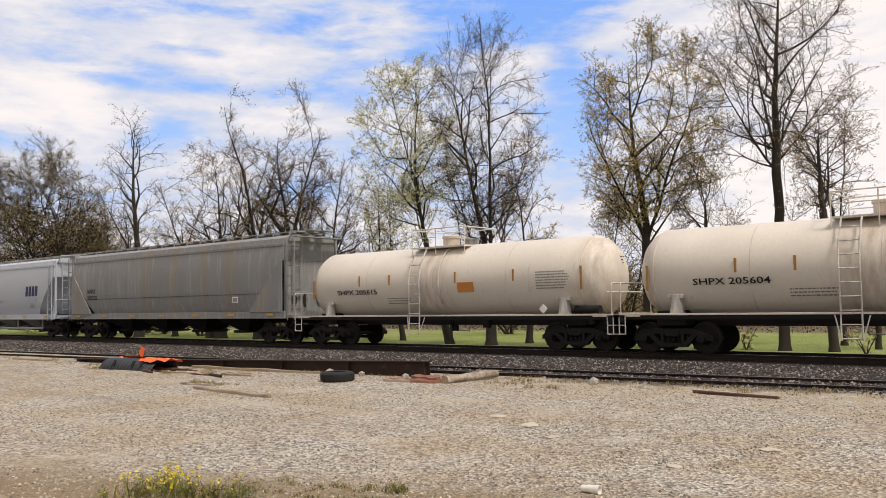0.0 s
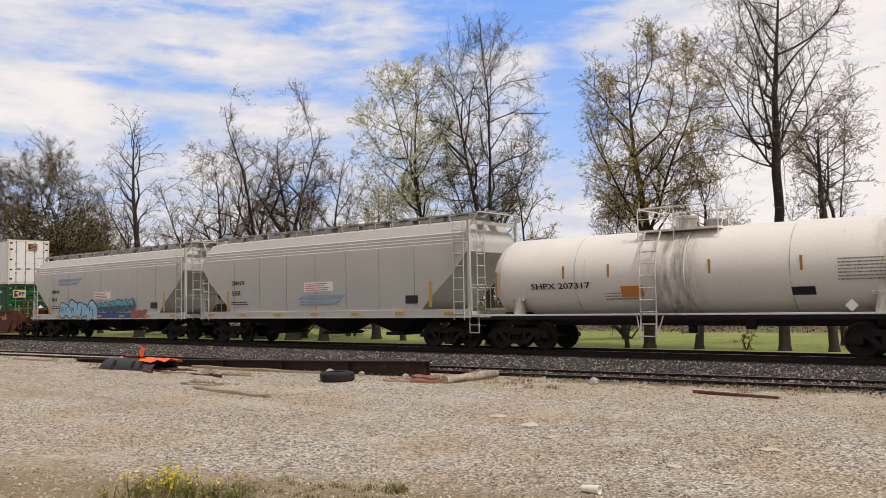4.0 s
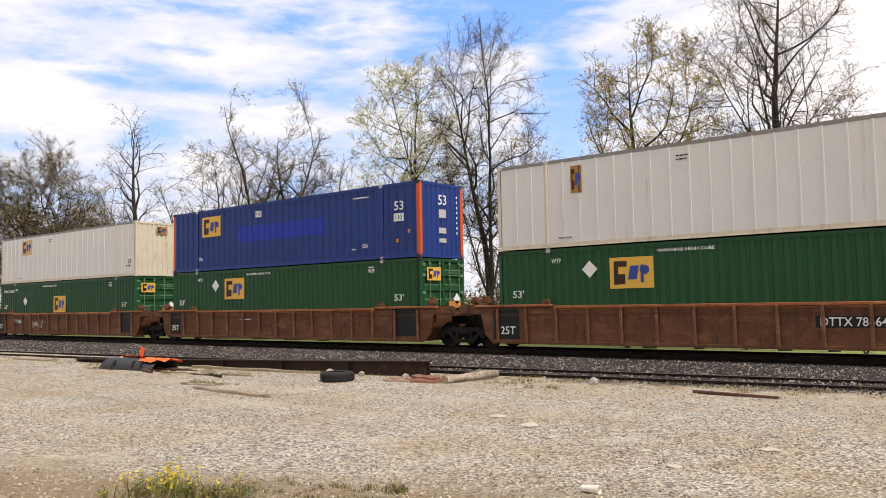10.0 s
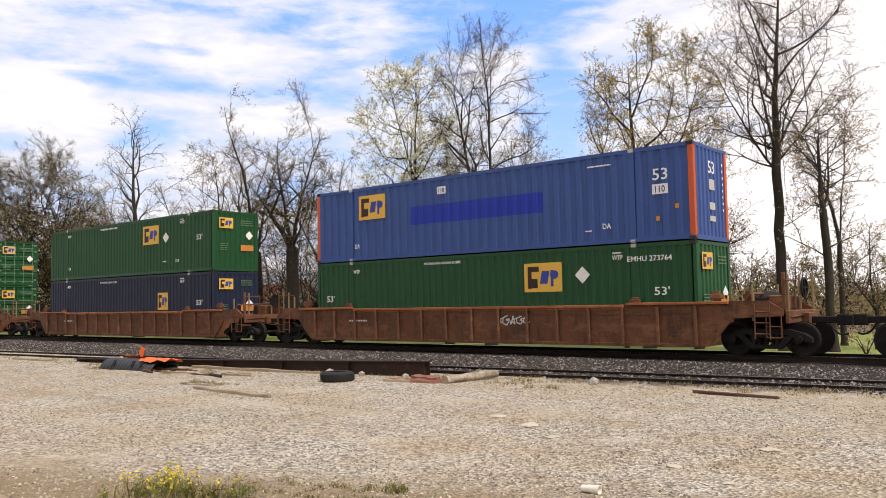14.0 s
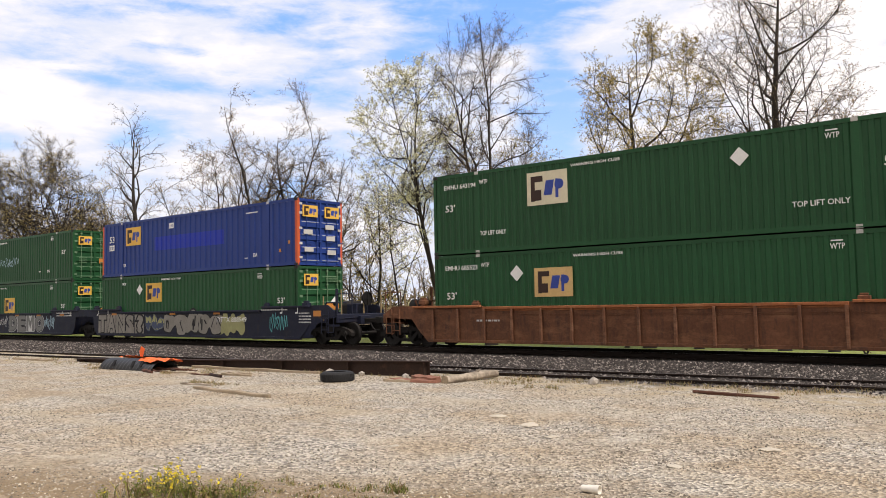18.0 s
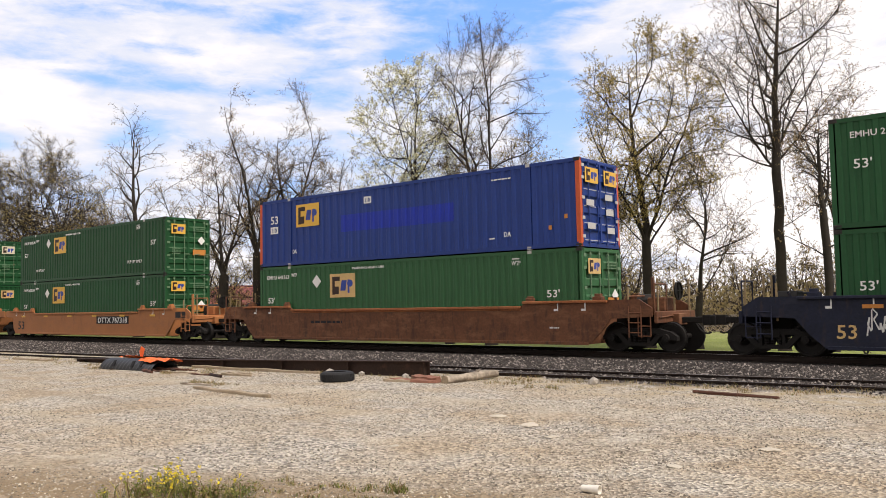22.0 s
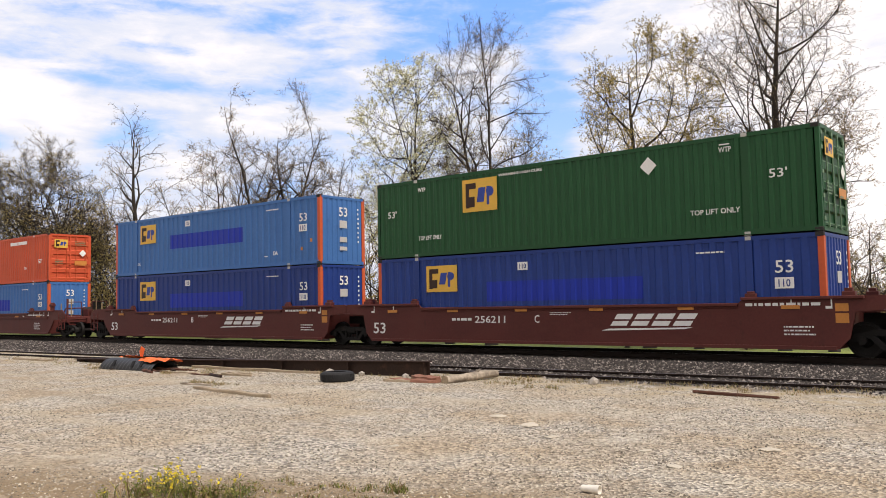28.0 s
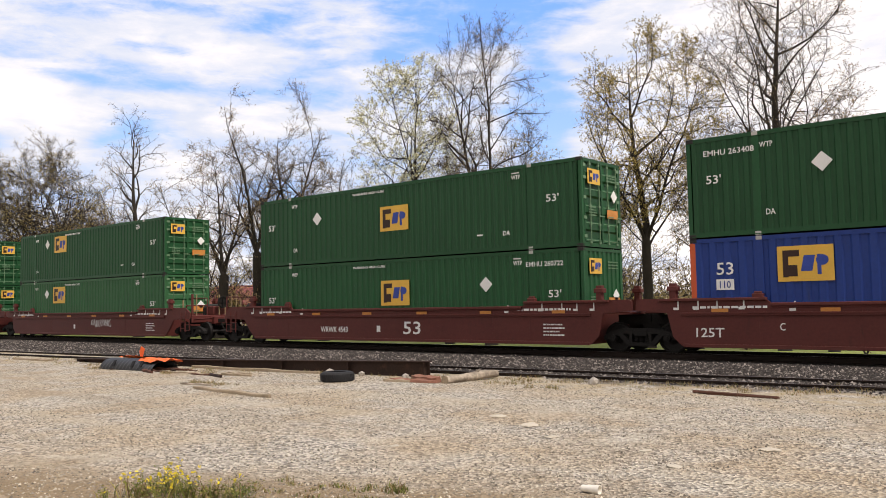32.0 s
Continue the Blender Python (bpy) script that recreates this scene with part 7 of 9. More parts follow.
class Grower:
    """Grows one tree: stems carry limbs, limbs carry branches, and all that is thin carries twigs and buds."""

    def __init__(self, rnd, up, coarse, middle, rx, rz):
        self.rnd, self.up, self.coarse = rnd, up, coarse
        self.middle, self.rx, self.rz, self.salt = middle, rx, rz, rnd.uniform(0, 99)
        self.wood, self.slim = Build(), []

    def room(self, p, d):
        """How far it is from p along d to the uneven rim of the crown."""
        o = p - self.middle
        o, w = Vector((o.x / self.rx, o.y / self.rx, o.z / self.rz)), Vector((d.x / self.rx, d.y / self.rx, d.z / self.rz))
        a, b, c = w.dot(w), o.dot(w), o.dot(o) - 1.0
        k = b * b - a * c
        if k <= 0:
            return 0.0
        far = (-b + math.sqrt(k)) / a
        q = o + w * far
        return max(0.0, far * (1.05 + 0.17 * noise.noise((q.x * 1.9 + self.salt, q.y * 1.9, q.z * 1.9))))

    def line(self, p, d, length, r0, r1, wild, up):
        """A crooked line that bends towards the light."""
        rnd = self.rnd
        n = max(3, int(length / (0.45 + 0.05 * length)))
        pts, way = [p.copy()], d.copy()
        for k in range(n):
            way = way + Vector((rnd.gauss(0, wild), rnd.gauss(0, wild), rnd.gauss(0, wild) + up))
            way.normalize()
            pts.append(pts[-1] + way * (length / n))
        rad = [r0 + (r1 - r0) * (k / n) ** 0.85 for k in range(n + 1)]
        return pts, rad

    def side_way(self, d, turn, angle):
        a = d.orthogonal().normalized()
        b = d.cross(a)
        return (d * math.cos(angle) + (a * math.cos(turn) + b * math.sin(turn)) * math.sin(angle)).normalized()

    def keep_slim(self, pts, rad):
        for a, b, r in zip(pts, pts[1:], rad[1:]):
            if r < 0.034 * self.coarse:
                self.slim.append((*a, *b))

    def branch(self, p, d, length, r, level):
        rnd, c = self.rnd, self.coarse
        pts, rad = self.line(p, d, length, r, 0.006 * c, 0.19 if level == 1 else 0.22, self.up * (0.03 if level == 1 else 0.02))
        chain_tube(self.wood, pts, rad, (6 if r > 0.04 else 5) if level == 1 else 3)
        self.keep_slim(pts, rad)
        if level > (1 if c > 2.5 else 2) or length < 0.5:
            return
        step = (0.42 if level == 1 else 0.55) * c ** 0.6
        k, turn = 0.14 * length + rnd.random() * step, rnd.uniform(0, 6.28)
        while k < length * 0.97:
            t = k / length
            i = min(int(t * (len(pts) - 1)), len(pts) - 2)
            q = pts[i].lerp(pts[i + 1], t * (len(pts) - 1) - i)
            turn += 2.4 + rnd.gauss(0, 0.4)
            way = self.side_way((pts[i + 1] - pts[i]).normalized(), turn, radians(rnd.gauss(48, 9)))
            size = min((0.30 + 0.34 * (1 - t)) * length * rnd.uniform(0.6, 1.2) + 0.2, self.room(q, way) * rnd.uniform(0.85, 1.1) + 0.15)
            inner = (Vector(((q.x - self.middle.x) / self.rx, (q.y - self.middle.y) / self.rx, (q.z - self.middle.z) / self.rz))).length
            if size > 0.42 * c ** 0.5 and rnd.random() < 0.35 + 0.75 * inner:
                self.branch(q, way, size, min(rad[i] * 0.75, 0.0115 * c ** 0.5 * size ** 1.1 + 0.004), level + 1)
            k += step * rnd.uniform(0.6, 1.4)

    def stem(self, p, d, length, r, limb, bare, gap, crook=0.05, straighten=0.02, open_=50):
        """One main stem with its limbs; bare is the height below which it carries none."""
        rnd = self.rnd
        pts, rad = self.line(p, d, length, r, 0.012, crook, straighten)
        chain_tube(self.wood, pts, rad, 9 if r > 0.1 else 7)
        self.keep_slim(pts, rad)
        k, turn = 0.05 * length, rnd.uniform(0, 6.28)
        while k < length * 0.985:
            t = k / length
            i = min(int(t * (len(pts) - 1)), len(pts) - 2)
            q = pts[i].lerp(pts[i + 1], t * (len(pts) - 1) - i)
            k += gap * rnd.uniform(0.6, 1.4)
            if q.z < bare:
                continue
            turn += 2.4 + rnd.gauss(0, 0.5)
            way = self.side_way((pts[i + 1] - pts[i]).normalized(), turn, radians(rnd.gauss(open_ + 6 - 14 * t, 10)))
            size = min(1.5 * limb * rnd.uniform(0.6, 1.1), self.room(q, way) * rnd.uniform(0.6, 1.0) + 0.45)
            size = max(size, 0.2 * limb * rnd.uniform(0.6, 1.2))
            if size > 0.4:
                self.branch(q, way, size, min(rad[i] * 0.72, (0.0135 * size ** 1.15 + 0.006) * min(self.coarse, 1.7)), 1)
        return pts, rad

    def crown(self, name, mats, leaves, twig=0.5, density=6.5, tip=0.0055, bud=0.05, fine=4):
        """Twigs, the finest twigs on them, and buds or leaves, in one mesh of triangles."""
        g = np.random.default_rng(self.rnd.randrange(1 << 30))
        c = self.coarse
        S = np.array(self.slim)
        a, ab = S[:, :3], S[:, 3:] - S[:, :3]
        ln = np.linalg.norm(ab, axis=1)
        # the light at the rim of the crown bears more twigs than its shaded heart
        h = ((a + ab * 0.5 - np.array(self.middle)) / np.array([self.rx, self.rx, self.rz]))
        wgt = ln * (0.12 + np.linalg.norm(h, axis=1).clip(0, 1.1) ** 2)
        n = int(ln.sum() * density / c ** 0.6)
        pick = g.choice(len(S), n, p=wgt / wgt.sum())

        def unit(v):
            return v / np.maximum(np.linalg.norm(v, axis=1)[:, None], 1e-6)

        def strands(s, m, e, r):
            """Thin three-sided shoots, bent at m."""
            d = unit(e - s)
            x = unit(np.cross(d, g.normal(size=d.shape)))
            y = np.cross(d, x)
            ring = [x, -0.5 * x + 0.87 * y, -0.5 * x - 0.87 * y]
            k = len(s)
            if m is None:
                v = np.stack([s + w * r for w in ring] + [e], 1)
                f = np.array([(0, 1, 3), (1, 2, 3), (2, 0, 3)])
            else:
                v = np.stack([s + w * r for w in ring] + [m + w * (0.75 * r) for w in ring] + [e], 1)
                f = np.array([(0, 1, 4), (0, 4, 3), (1, 2, 5), (1, 5, 4), (2, 0, 3), (2, 3, 5), (3, 4, 6), (4, 5, 6), (5, 3, 6)])
            return v.reshape(-1, 3), (f[None] + v.shape[1] * np.arange(k)[:, None, None]).reshape(-1, 3)
        s = a[pick] + ab[pick] * g.random((n, 1))
        w = unit(unit(ab[pick]) * 0.6 + g.normal(0, 0.5, (n, 3)) + np.array([0, 0, 0.12 + 0.14 * self.up]))
        L = twig * c ** 0.4 * (0.35 + 0.75 * g.random((n, 1)))
        m = s + w * L * 0.5
        e = m + unit(w + g.normal(0, 0.28, (n, 3)) + np.array([0, 0, 0.12 * self.up])) * L * 0.5
        V, Fc = strands(s, m, e, tip * c ** 1.1)
        verts, faces = [V], [Fc]
        j = np.repeat(np.arange(n), fine if c < 1.25 else min(fine, 3))
        t = 0.15 + 0.85 * g.random((len(j), 1))
        s2 = np.where(t < 0.5, s[j] + (m - s)[j] * t * 2, m[j] + (e - m)[j] * (2 * t - 1))
        w2 = unit((e - s)[j] * (0.7 / L[j]) + g.normal(0, 0.55, (len(j), 3)))
        e2 = s2 + w2 * twig * c ** 0.4 * (0.2 + 0.4 * g.random((len(j), 1)))
        V2, F2 = strands(s2, None, e2, tip * 0.75 * c ** 1.1)
        verts.append(V2)
        faces.append(F2 + len(V))
        # buds sit towards the ends of the finest twigs
        q = g.choice(len(j), leaves)
        centre = s2[q] + (e2 - s2)[q] * (0.4 + 0.65 * g.random((leaves, 1))) + g.normal(0, 0.012, (leaves, 3))
        z = bud * c ** 0.6 * (0.5 + 0.7 * g.random((leaves, 1)))
        u1, u2 = unit(g.normal(size=(leaves, 3))), unit(g.normal(size=(leaves, 3)))
        V3 = np.stack([centre - u1 * z, centre + u2 * z * 0.8, centre + u1 * z], 1).reshape(-1, 3)
        verts.append(V3)
        faces.append(np.arange(3 * leaves).reshape(-1, 3) + len(V) + len(V2))
        v, f = np.concatenate(verts), np.concatenate(faces)
        kind = np.zeros(len(f), dtype=np.int32)
        kind[len(f) - leaves:] = 1
        return triangles(name, v, f, mats, kind)


def triangles(name, v, f, mats, kind):
    me = bpy.data.meshes.new(name)
    me.vertices.add(len(v))
    me.vertices.foreach_set("co", np.ascontiguousarray(v, dtype=np.float32).ravel())
    me.loops.add(3 * len(f))
    me.loops.foreach_set("vertex_index", np.ascontiguousarray(f, dtype=np.int32).ravel())
    me.polygons.add(len(f))
    me.polygons.foreach_set("loop_start", np.arange(0, 3 * len(f), 3, dtype=np.int32))
    me.polygons.foreach_set("material_index", kind)
    for m in mats:
        me.materials.append(m)
    me.update(calc_edges=True)
    return me


def raw_mesh(name, b, mats, smooth=False):
    me = bpy.data.meshes.new(name)
    me.from_pydata(b.v, [], b.f)
    for m in mats:
        me.materials.append(m)
    me.polygons.foreach_set("material_index", b.k)
    if smooth:
        me.polygons.foreach_set("use_smooth", [True] * len(me.polygons))
    return me


def tree(label, x, y, girth, bole, stems, crown, leaf, leaves, seed, up=0.6, limb=4.0, gap=0.62, density=4.0, bud=0.05, open_=52, straighten=0.02, crook=0.07, twig=0.55, clear=0.0):
    """bole: height and lean of the single foot (0: stems rise from the ground). stems: start height, lean along the row and
    across it, in degrees. crown: its middle along the row and its height, half its width and half its height."""
    rnd = random.Random(seed)
    base = Vector((x, y, ground_height(x, y) - 0.1))
    g = Grower(rnd, up, max(1.0, math.hypot(x, y) / 46) ** 0.75, base + SIDE * crown[0] + Vector((0, 0, crown[1])), crown[2], crown[3])
    high, lean = bole

    def way(a, b):
        return (Vector((0, 0, 1)) + SIDE * math.tan(radians(a)) + DEEP * math.tan(radians(b))).normalized()
    foot = None
    if high:
        pts, rad = [base, base + Vector((0, 0, 0.35))], [girth * 1.5, girth * 1.12]
        n = max(3, int(high / 0.9))
        for k in range(1, n + 1):
            pts.append(base + Vector((0, 0, 0.35 + (high - 0.35) * k / n)) + SIDE * (math.tan(radians(lean)) * high * k / n + rnd.gauss(0, 0.03)))
            rad.append(girth * (1.05 - 0.2 * k / n))
        chain_tube(g.wood, pts, rad, 10)
        foot = pts
    reach = crown[1] + crown[3] - high
    for k, (h, a, b) in enumerate(stems):
        d = way(a, b)
        if foot:
            p = foot[-1] - d * 0.1 if h >= high else base + Vector((0, 0, h)) + SIDE * (math.tan(radians(lean)) * h)
        else:
            p = base + SIDE * rnd.gauss(0, 0.15)
        length = max(2.0, g.room(p, d) * rnd.uniform(0.82, 0.92))
        r = girth * (0.85 if k == 0 else 0.52) * min(1.0, (length / reach) ** (0.6 if k == 0 else 1.1))
        g.stem(p, d, length, r, limb, base.z + clear, gap * g.coarse ** 0.5, crook, straighten, open_)
    t = thing("tree", label, "tree", group="bare spring trees")
    part("trunk", raw_mesh("trunk", g.wood, [M["bark"]], True), t)
    part("crown", g.crown("crown", [M["twig"], LEAF[leaf]], leaves, twig, density, bud=bud), t)
    return t


def row_of_trees():
    """The trees that line the far side of the track."""
    tree("broad dense bare tree with olive-brown spring buds", -79.97, 38.5, 0.70, (3.5, 0), [(3.0, -52, 10), (3.4, -38, 30), (3.5, -18, -38), (3.4, -28, -15), (3.5, -10, 20), (3.4, 14, -34), (3.3, 36, 22), (3.5, 6, -5), (3.4, 24, 25), (3.2, 46, -8), (2.6, 64, 15), (2.6, -68, -10)], (-1.41, 10.04, 5.93, 10.28), "olive", 46000, 11, up=0.3, limb=6.0, gap=0.6, density=8.0, bud=0.055)
    tree("broad bare tree with olive-brown spring buds", -106.85, 40.0, 0.70, (3.5, 0), [(3.0, -45, 10), (3.5, -15, -20), (3.5, 12, 15), (3.3, 42, -10)], (-1.01, 13.44, 7.78, 10.08), "olive", 26000, 12, up=0.3, limb=5.5, gap=0.7, density=5.5, bud=0.055)
    tree("slender sparse bare tree with rising twigs", -65.83, 38.5, 0.38, (6.0, 0), [(6, -3, 0), (7.5, -38, 10), (6.8, 36, -20), (9, -24, -15), (9.5, 24, 10)], (-0.83, 13.99, 3.23, 6.73), "brown", 4250, 13, up=0.8, limb=4.0, gap=0.75, density=2.3, open_=46, crook=0.05, twig=0.6)
    tree("small bare tree among taller ones", -82.72, 44.0, 0.28, (3.0, 0), [(3, -16, 10), (3, 6, 0), (2.5, 26, 0)], (0.12, 10.14, 2.37, 7.16), "olive", 10000, 14, up=0.4, limb=3.5)
    tree("small dark bare tree with a low crown", -63.42, 40.5, 0.25, (3.5, 0), [(3.5, -30, 10), (3.5, 4, 0), (3.2, 34, 0)], (0.12, 8.93, 1.84, 4.2), "brown", 5100, 46, up=0.4, limb=3.0)
    tree("leaning bare tree with a long crooked limb", -55.42, 38.5, 0.31, (2.5, -10), [(2.5, -33, 5), (2.5, -12, 10), (2.2, 22, -10)], (-1.49, 10.39, 2.82, 5.0), "brown", 5950, 47, up=0.5, limb=3.5)
    tree("forked bare tree with fine dark twigs", -54.01, 38.5, 0.42, (5, 2), [(5, -30, 10), (5, -9, -10), (5, 12, 5), (4, 36, 0)], (-0.35, 11.28, 2.85, 5.96), "brown", 8500, 15, up=0.55, limb=3.5)
    tree("tall bare tree with fine dark twigs", -49.35, 38.5, 0.38, (6.5, -1), [(6.5, -22, 10), (6.5, -5, -5), (6.5, 14, 5), (5.5, 36, 0)], (-0.13, 12.78, 2.38, 6.39), "brown", 8500, 16, up=0.6, limb=3.5)
    tree("tall bare tree with a straight dark trunk", -45.53, 38.5, 0.48, (6.6, 0), [(6.6, -32, 10), (6.6, -13, -14), (6.6, 7, 12), (6.6, 26, -8), (5.2, -48, 0), (5.4, 44, 10)], (-0.36, 12.42, 2.93, 6.22), "brown", 11050, 17, up=0.6, limb=3.4, gap=0.55)
    tree("bare tree with thin spreading limbs", -42.34, 38.5, 0.31, (3.8, 5), [(3.8, -18, 0), (3.8, 4, 8), (3.8, 22, -8), (3.2, 44, 5)], (0.83, 10.39, 2.38, 5.55), "brown", 7650, 18, up=0.5, limb=3.5)
    tree("low bushy tree with olive buds", -40.73, 42.0, 0.31, (1.6, 0), [(1.6, -40, 0), (1.6, -14, 10), (1.6, 10, -10), (1.6, 40, 0)], (0.4, 8.14, 2.59, 5.28), "olive", 11000, 19, up=0.3, limb=4.0)
    tree("leaning multi-stemmed tree with pale green leaves", -31.22, 38.5, 0.25, (0, 0), [(0, -7, 6), (0, -14, -4), (0, -21, 8), (0, -1, 10)], (-2.34, 11.86, 3.53, 6.03), "lime", 34000, 20, up=0.35, limb=4.0, gap=0.5, density=2.4, open_=58, straighten=0.0, bud=0.06, clear=7.0)
    tree("tree with pale green spring leaves", -37.29, 41.0, 0.18, (2, -6), [(2, -26, 5), (2, -6, 0), (2, 16, 0)], (-0.45, 10.3, 2.65, 5.58), "lime", 11000, 21, up=0.35, limb=3.4, density=2.0, open_=55)
    tree("tall twin-stemmed bare tree with upright limbs", -28.16, 38.5, 0.30, (2.6, 0), [(2.6, -3, 4), (2.6, 4, -4), (4.2, -19, 5), (5.5, 12, 14), (4.2, 24, -6)], (0.03, 12.93, 3.29, 6.99), "brown", 15300, 22, up=0.75, limb=3.8, gap=0.55, density=4.0, open_=44, straighten=0.012, crook=0.045, clear=4.0)
    tree("middling bare tree with olive buds", -27.21, 41.0, 0.20, (2.5, 0), [(2.5, -24, 0), (2.5, 6, 0), (2.5, 36, 0)], (0.45, 8.69, 2.13, 4.38), "olive", 6500, 23, up=0.4, limb=3.0, density=2.6)
    tree("large forked tree with yellowish spring buds", -18.38, 38.5, 0.27, (5.4, 0), [(5.4, -3, 4), (5.4, -26, -12), (5.4, 15, -8), (5.0, 36, 14), (5.2, -46, 8), (4.2, 56, -10)], (0.17, 11.29, 3.82, 5.38), "olive", 60000, 24, up=0.45, limb=3.6, gap=0.6, density=4.0, bud=0.05, straighten=0.008, crook=0.07, clear=5.6)
    tree("slim leaning bare tree with a crooked stem", -19.62, 38.5, 0.11, (2.6, -8), [(2.6, -26, 0), (3.0, 8, 10)], (-1.07, 7.64, 1.59, 2.49), "brown", 3060, 48, up=0.3, limb=2.2, gap=0.45, crook=0.11)
    tree("small bare tree with twin stems", -15.83, 38.5, 0.19, (2.6, 2), [(2.6, -10, 6), (2.6, 12, -6), (4.6, 34, 0), (4.2, -36, 0)], (0.64, 7.47, 2.11, 3.38), "brown", 5900, 25, up=0.4, limb=2.4, gap=0.55, density=2.8, crook=0.09, clear=3.6)
    tree("tall bare oak-like tree with a thick dark trunk", -11.86, 38.5, 0.23, (9.0, 0), [(9, 0, 0), (8.2, -40, 10), (8.6, 42, -10), (9, -24, -20), (9, 26, 15), (5.6, 66, 10)], (-0.28, 12.69, 3.72, 5.93), "brown", 9000, 26, up=0.45, limb=3.4, gap=0.62, density=3.0, crook=0.07, clear=6.5)
    tree("bare tree with a dark forked trunk", -9.79, 38.5, 0.19, (6.3, -1.5), [(6.3, -17, 0), (6.3, 20, 8), (6.3, 2, -8), (4.6, 62, -5), (4.2, -55, 5)], (-0.05, 8.02, 1.6, 3.19), "brown", 5000, 27, up=0.5, limb=2.0, gap=0.5, density=2.6, crook=0.08, clear=4.0)
    tree("thin bare tree behind the row", -10.59, 43.5, 0.14, (5, 0), [(5, -10, 0), (5, 12, 0), (5.5, 34, 0)], (0.0, 10.17, 1.93, 4.24), "brown", 4250, 49, up=0.6, limb=2.8, gap=0.55, density=2.0)
    tree("low bare tree with arching limbs", -8.57, 41.0, 0.12, (1.8, 0), [(1.8, -38, 0), (1.8, -8, 0), (1.8, 30, 0)], (0.38, 3.91, 1.9, 2.36), "brown", 3400, 28, up=0.2, limb=2.4)
    for label, x, y, h, w, leaf, count, seed in (
            ("thin bare tree behind the others", -62.0, 52.0, 15.5, 2.8, "olive", 8000, 29),
            ("thin bare tree behind the others", -36.5, 52.0, 12.0, 2.6, "olive", 8000, 30),
            ("thin bare tree behind the others", -92.0, 50.0, 17.0, 4.0, "olive", 9000, 31),
            ("dense low tree with olive buds in the thicket", -61.0, 41.5, 10.0, 2.6, "olive", 9000, 51),
            ("dense low tree with olive buds in the thicket", -69.5, 41.0, 10.5, 2.8, "olive", 9000, 52),
            ("dense low tree with brown buds in the thicket", -47.5, 41.0, 8.5, 2.2, "brown", 8000, 53),
            ("dense low tree with olive buds in the thicket", -70.5, 44.0, 11.5, 3.0, "olive", 12000, 32),
            ("dense low tree with olive buds in the thicket", -57.0, 46.0, 11.0, 2.8, "olive", 11000, 33),
            ("dense low tree with olive buds in the thicket", -86.0, 43.0, 12.5, 3.4, "olive", 14000, 34),
            ("dense low tree with brown buds in the thicket", -46.5, 45.0, 9.5, 2.5, "brown", 8000, 35),
            ("dense low tree with olive buds in the thicket", -24.0, 47.0, 7.5, 2.0, "olive", 7000, 36),
            ("dense low tree with olive buds in the thicket", -96.0, 44.0, 12.0, 3.2, "olive", 11000, 37),
            ("dense low tree with olive buds in the thicket", -75.5, 45.0, 10.0, 2.8, "olive", 11000, 38),
            ("dense low tree with brown buds in the thicket", -64.0, 45.0, 9.5, 2.5, "brown", 9000, 39),
            ("dense low tree with brown buds in the thicket", -51.0, 44.0, 9.0, 2.5, "brown", 8000, 40)):
        r = random.Random(seed * 3)
        stems = [(0, a + r.uniform(-6, 6), r.uniform(-25, 25)) for a in (-40, -20, 0, 20, 40)]
        tree(label, x, y, 0.26, (0, 0), stems, (0, h * 0.56, w * 1.6, h * 0.54), leaf, round(count * 0.8), seed, 0.35, 3.5, 0.8, 2.8)


row_of_trees()


def low_tree(g, x, y, z, h, spread, r):
    """A small crown on a few stems from the ground."""
    g.middle, g.rx, g.rz = Vector((x, y, z + h * 0.5)), spread, h * 0.5
    count = 4 if g.coarse < 2.5 else 2
    for k in range(count):
        a = 6.283 * (k + r.random()) / count
        d = Vector((math.cos(a) * spread / h * 0.6, math.sin(a) * spread / h * 0.6, 1.0)).normalized()
        g.stem(Vector((x, y, z)), d, h * r.uniform(0.7, 1.0), 0.012 * h + 0.02, spread * 0.7, z + 0.1 * h, 0.5 * g.coarse)


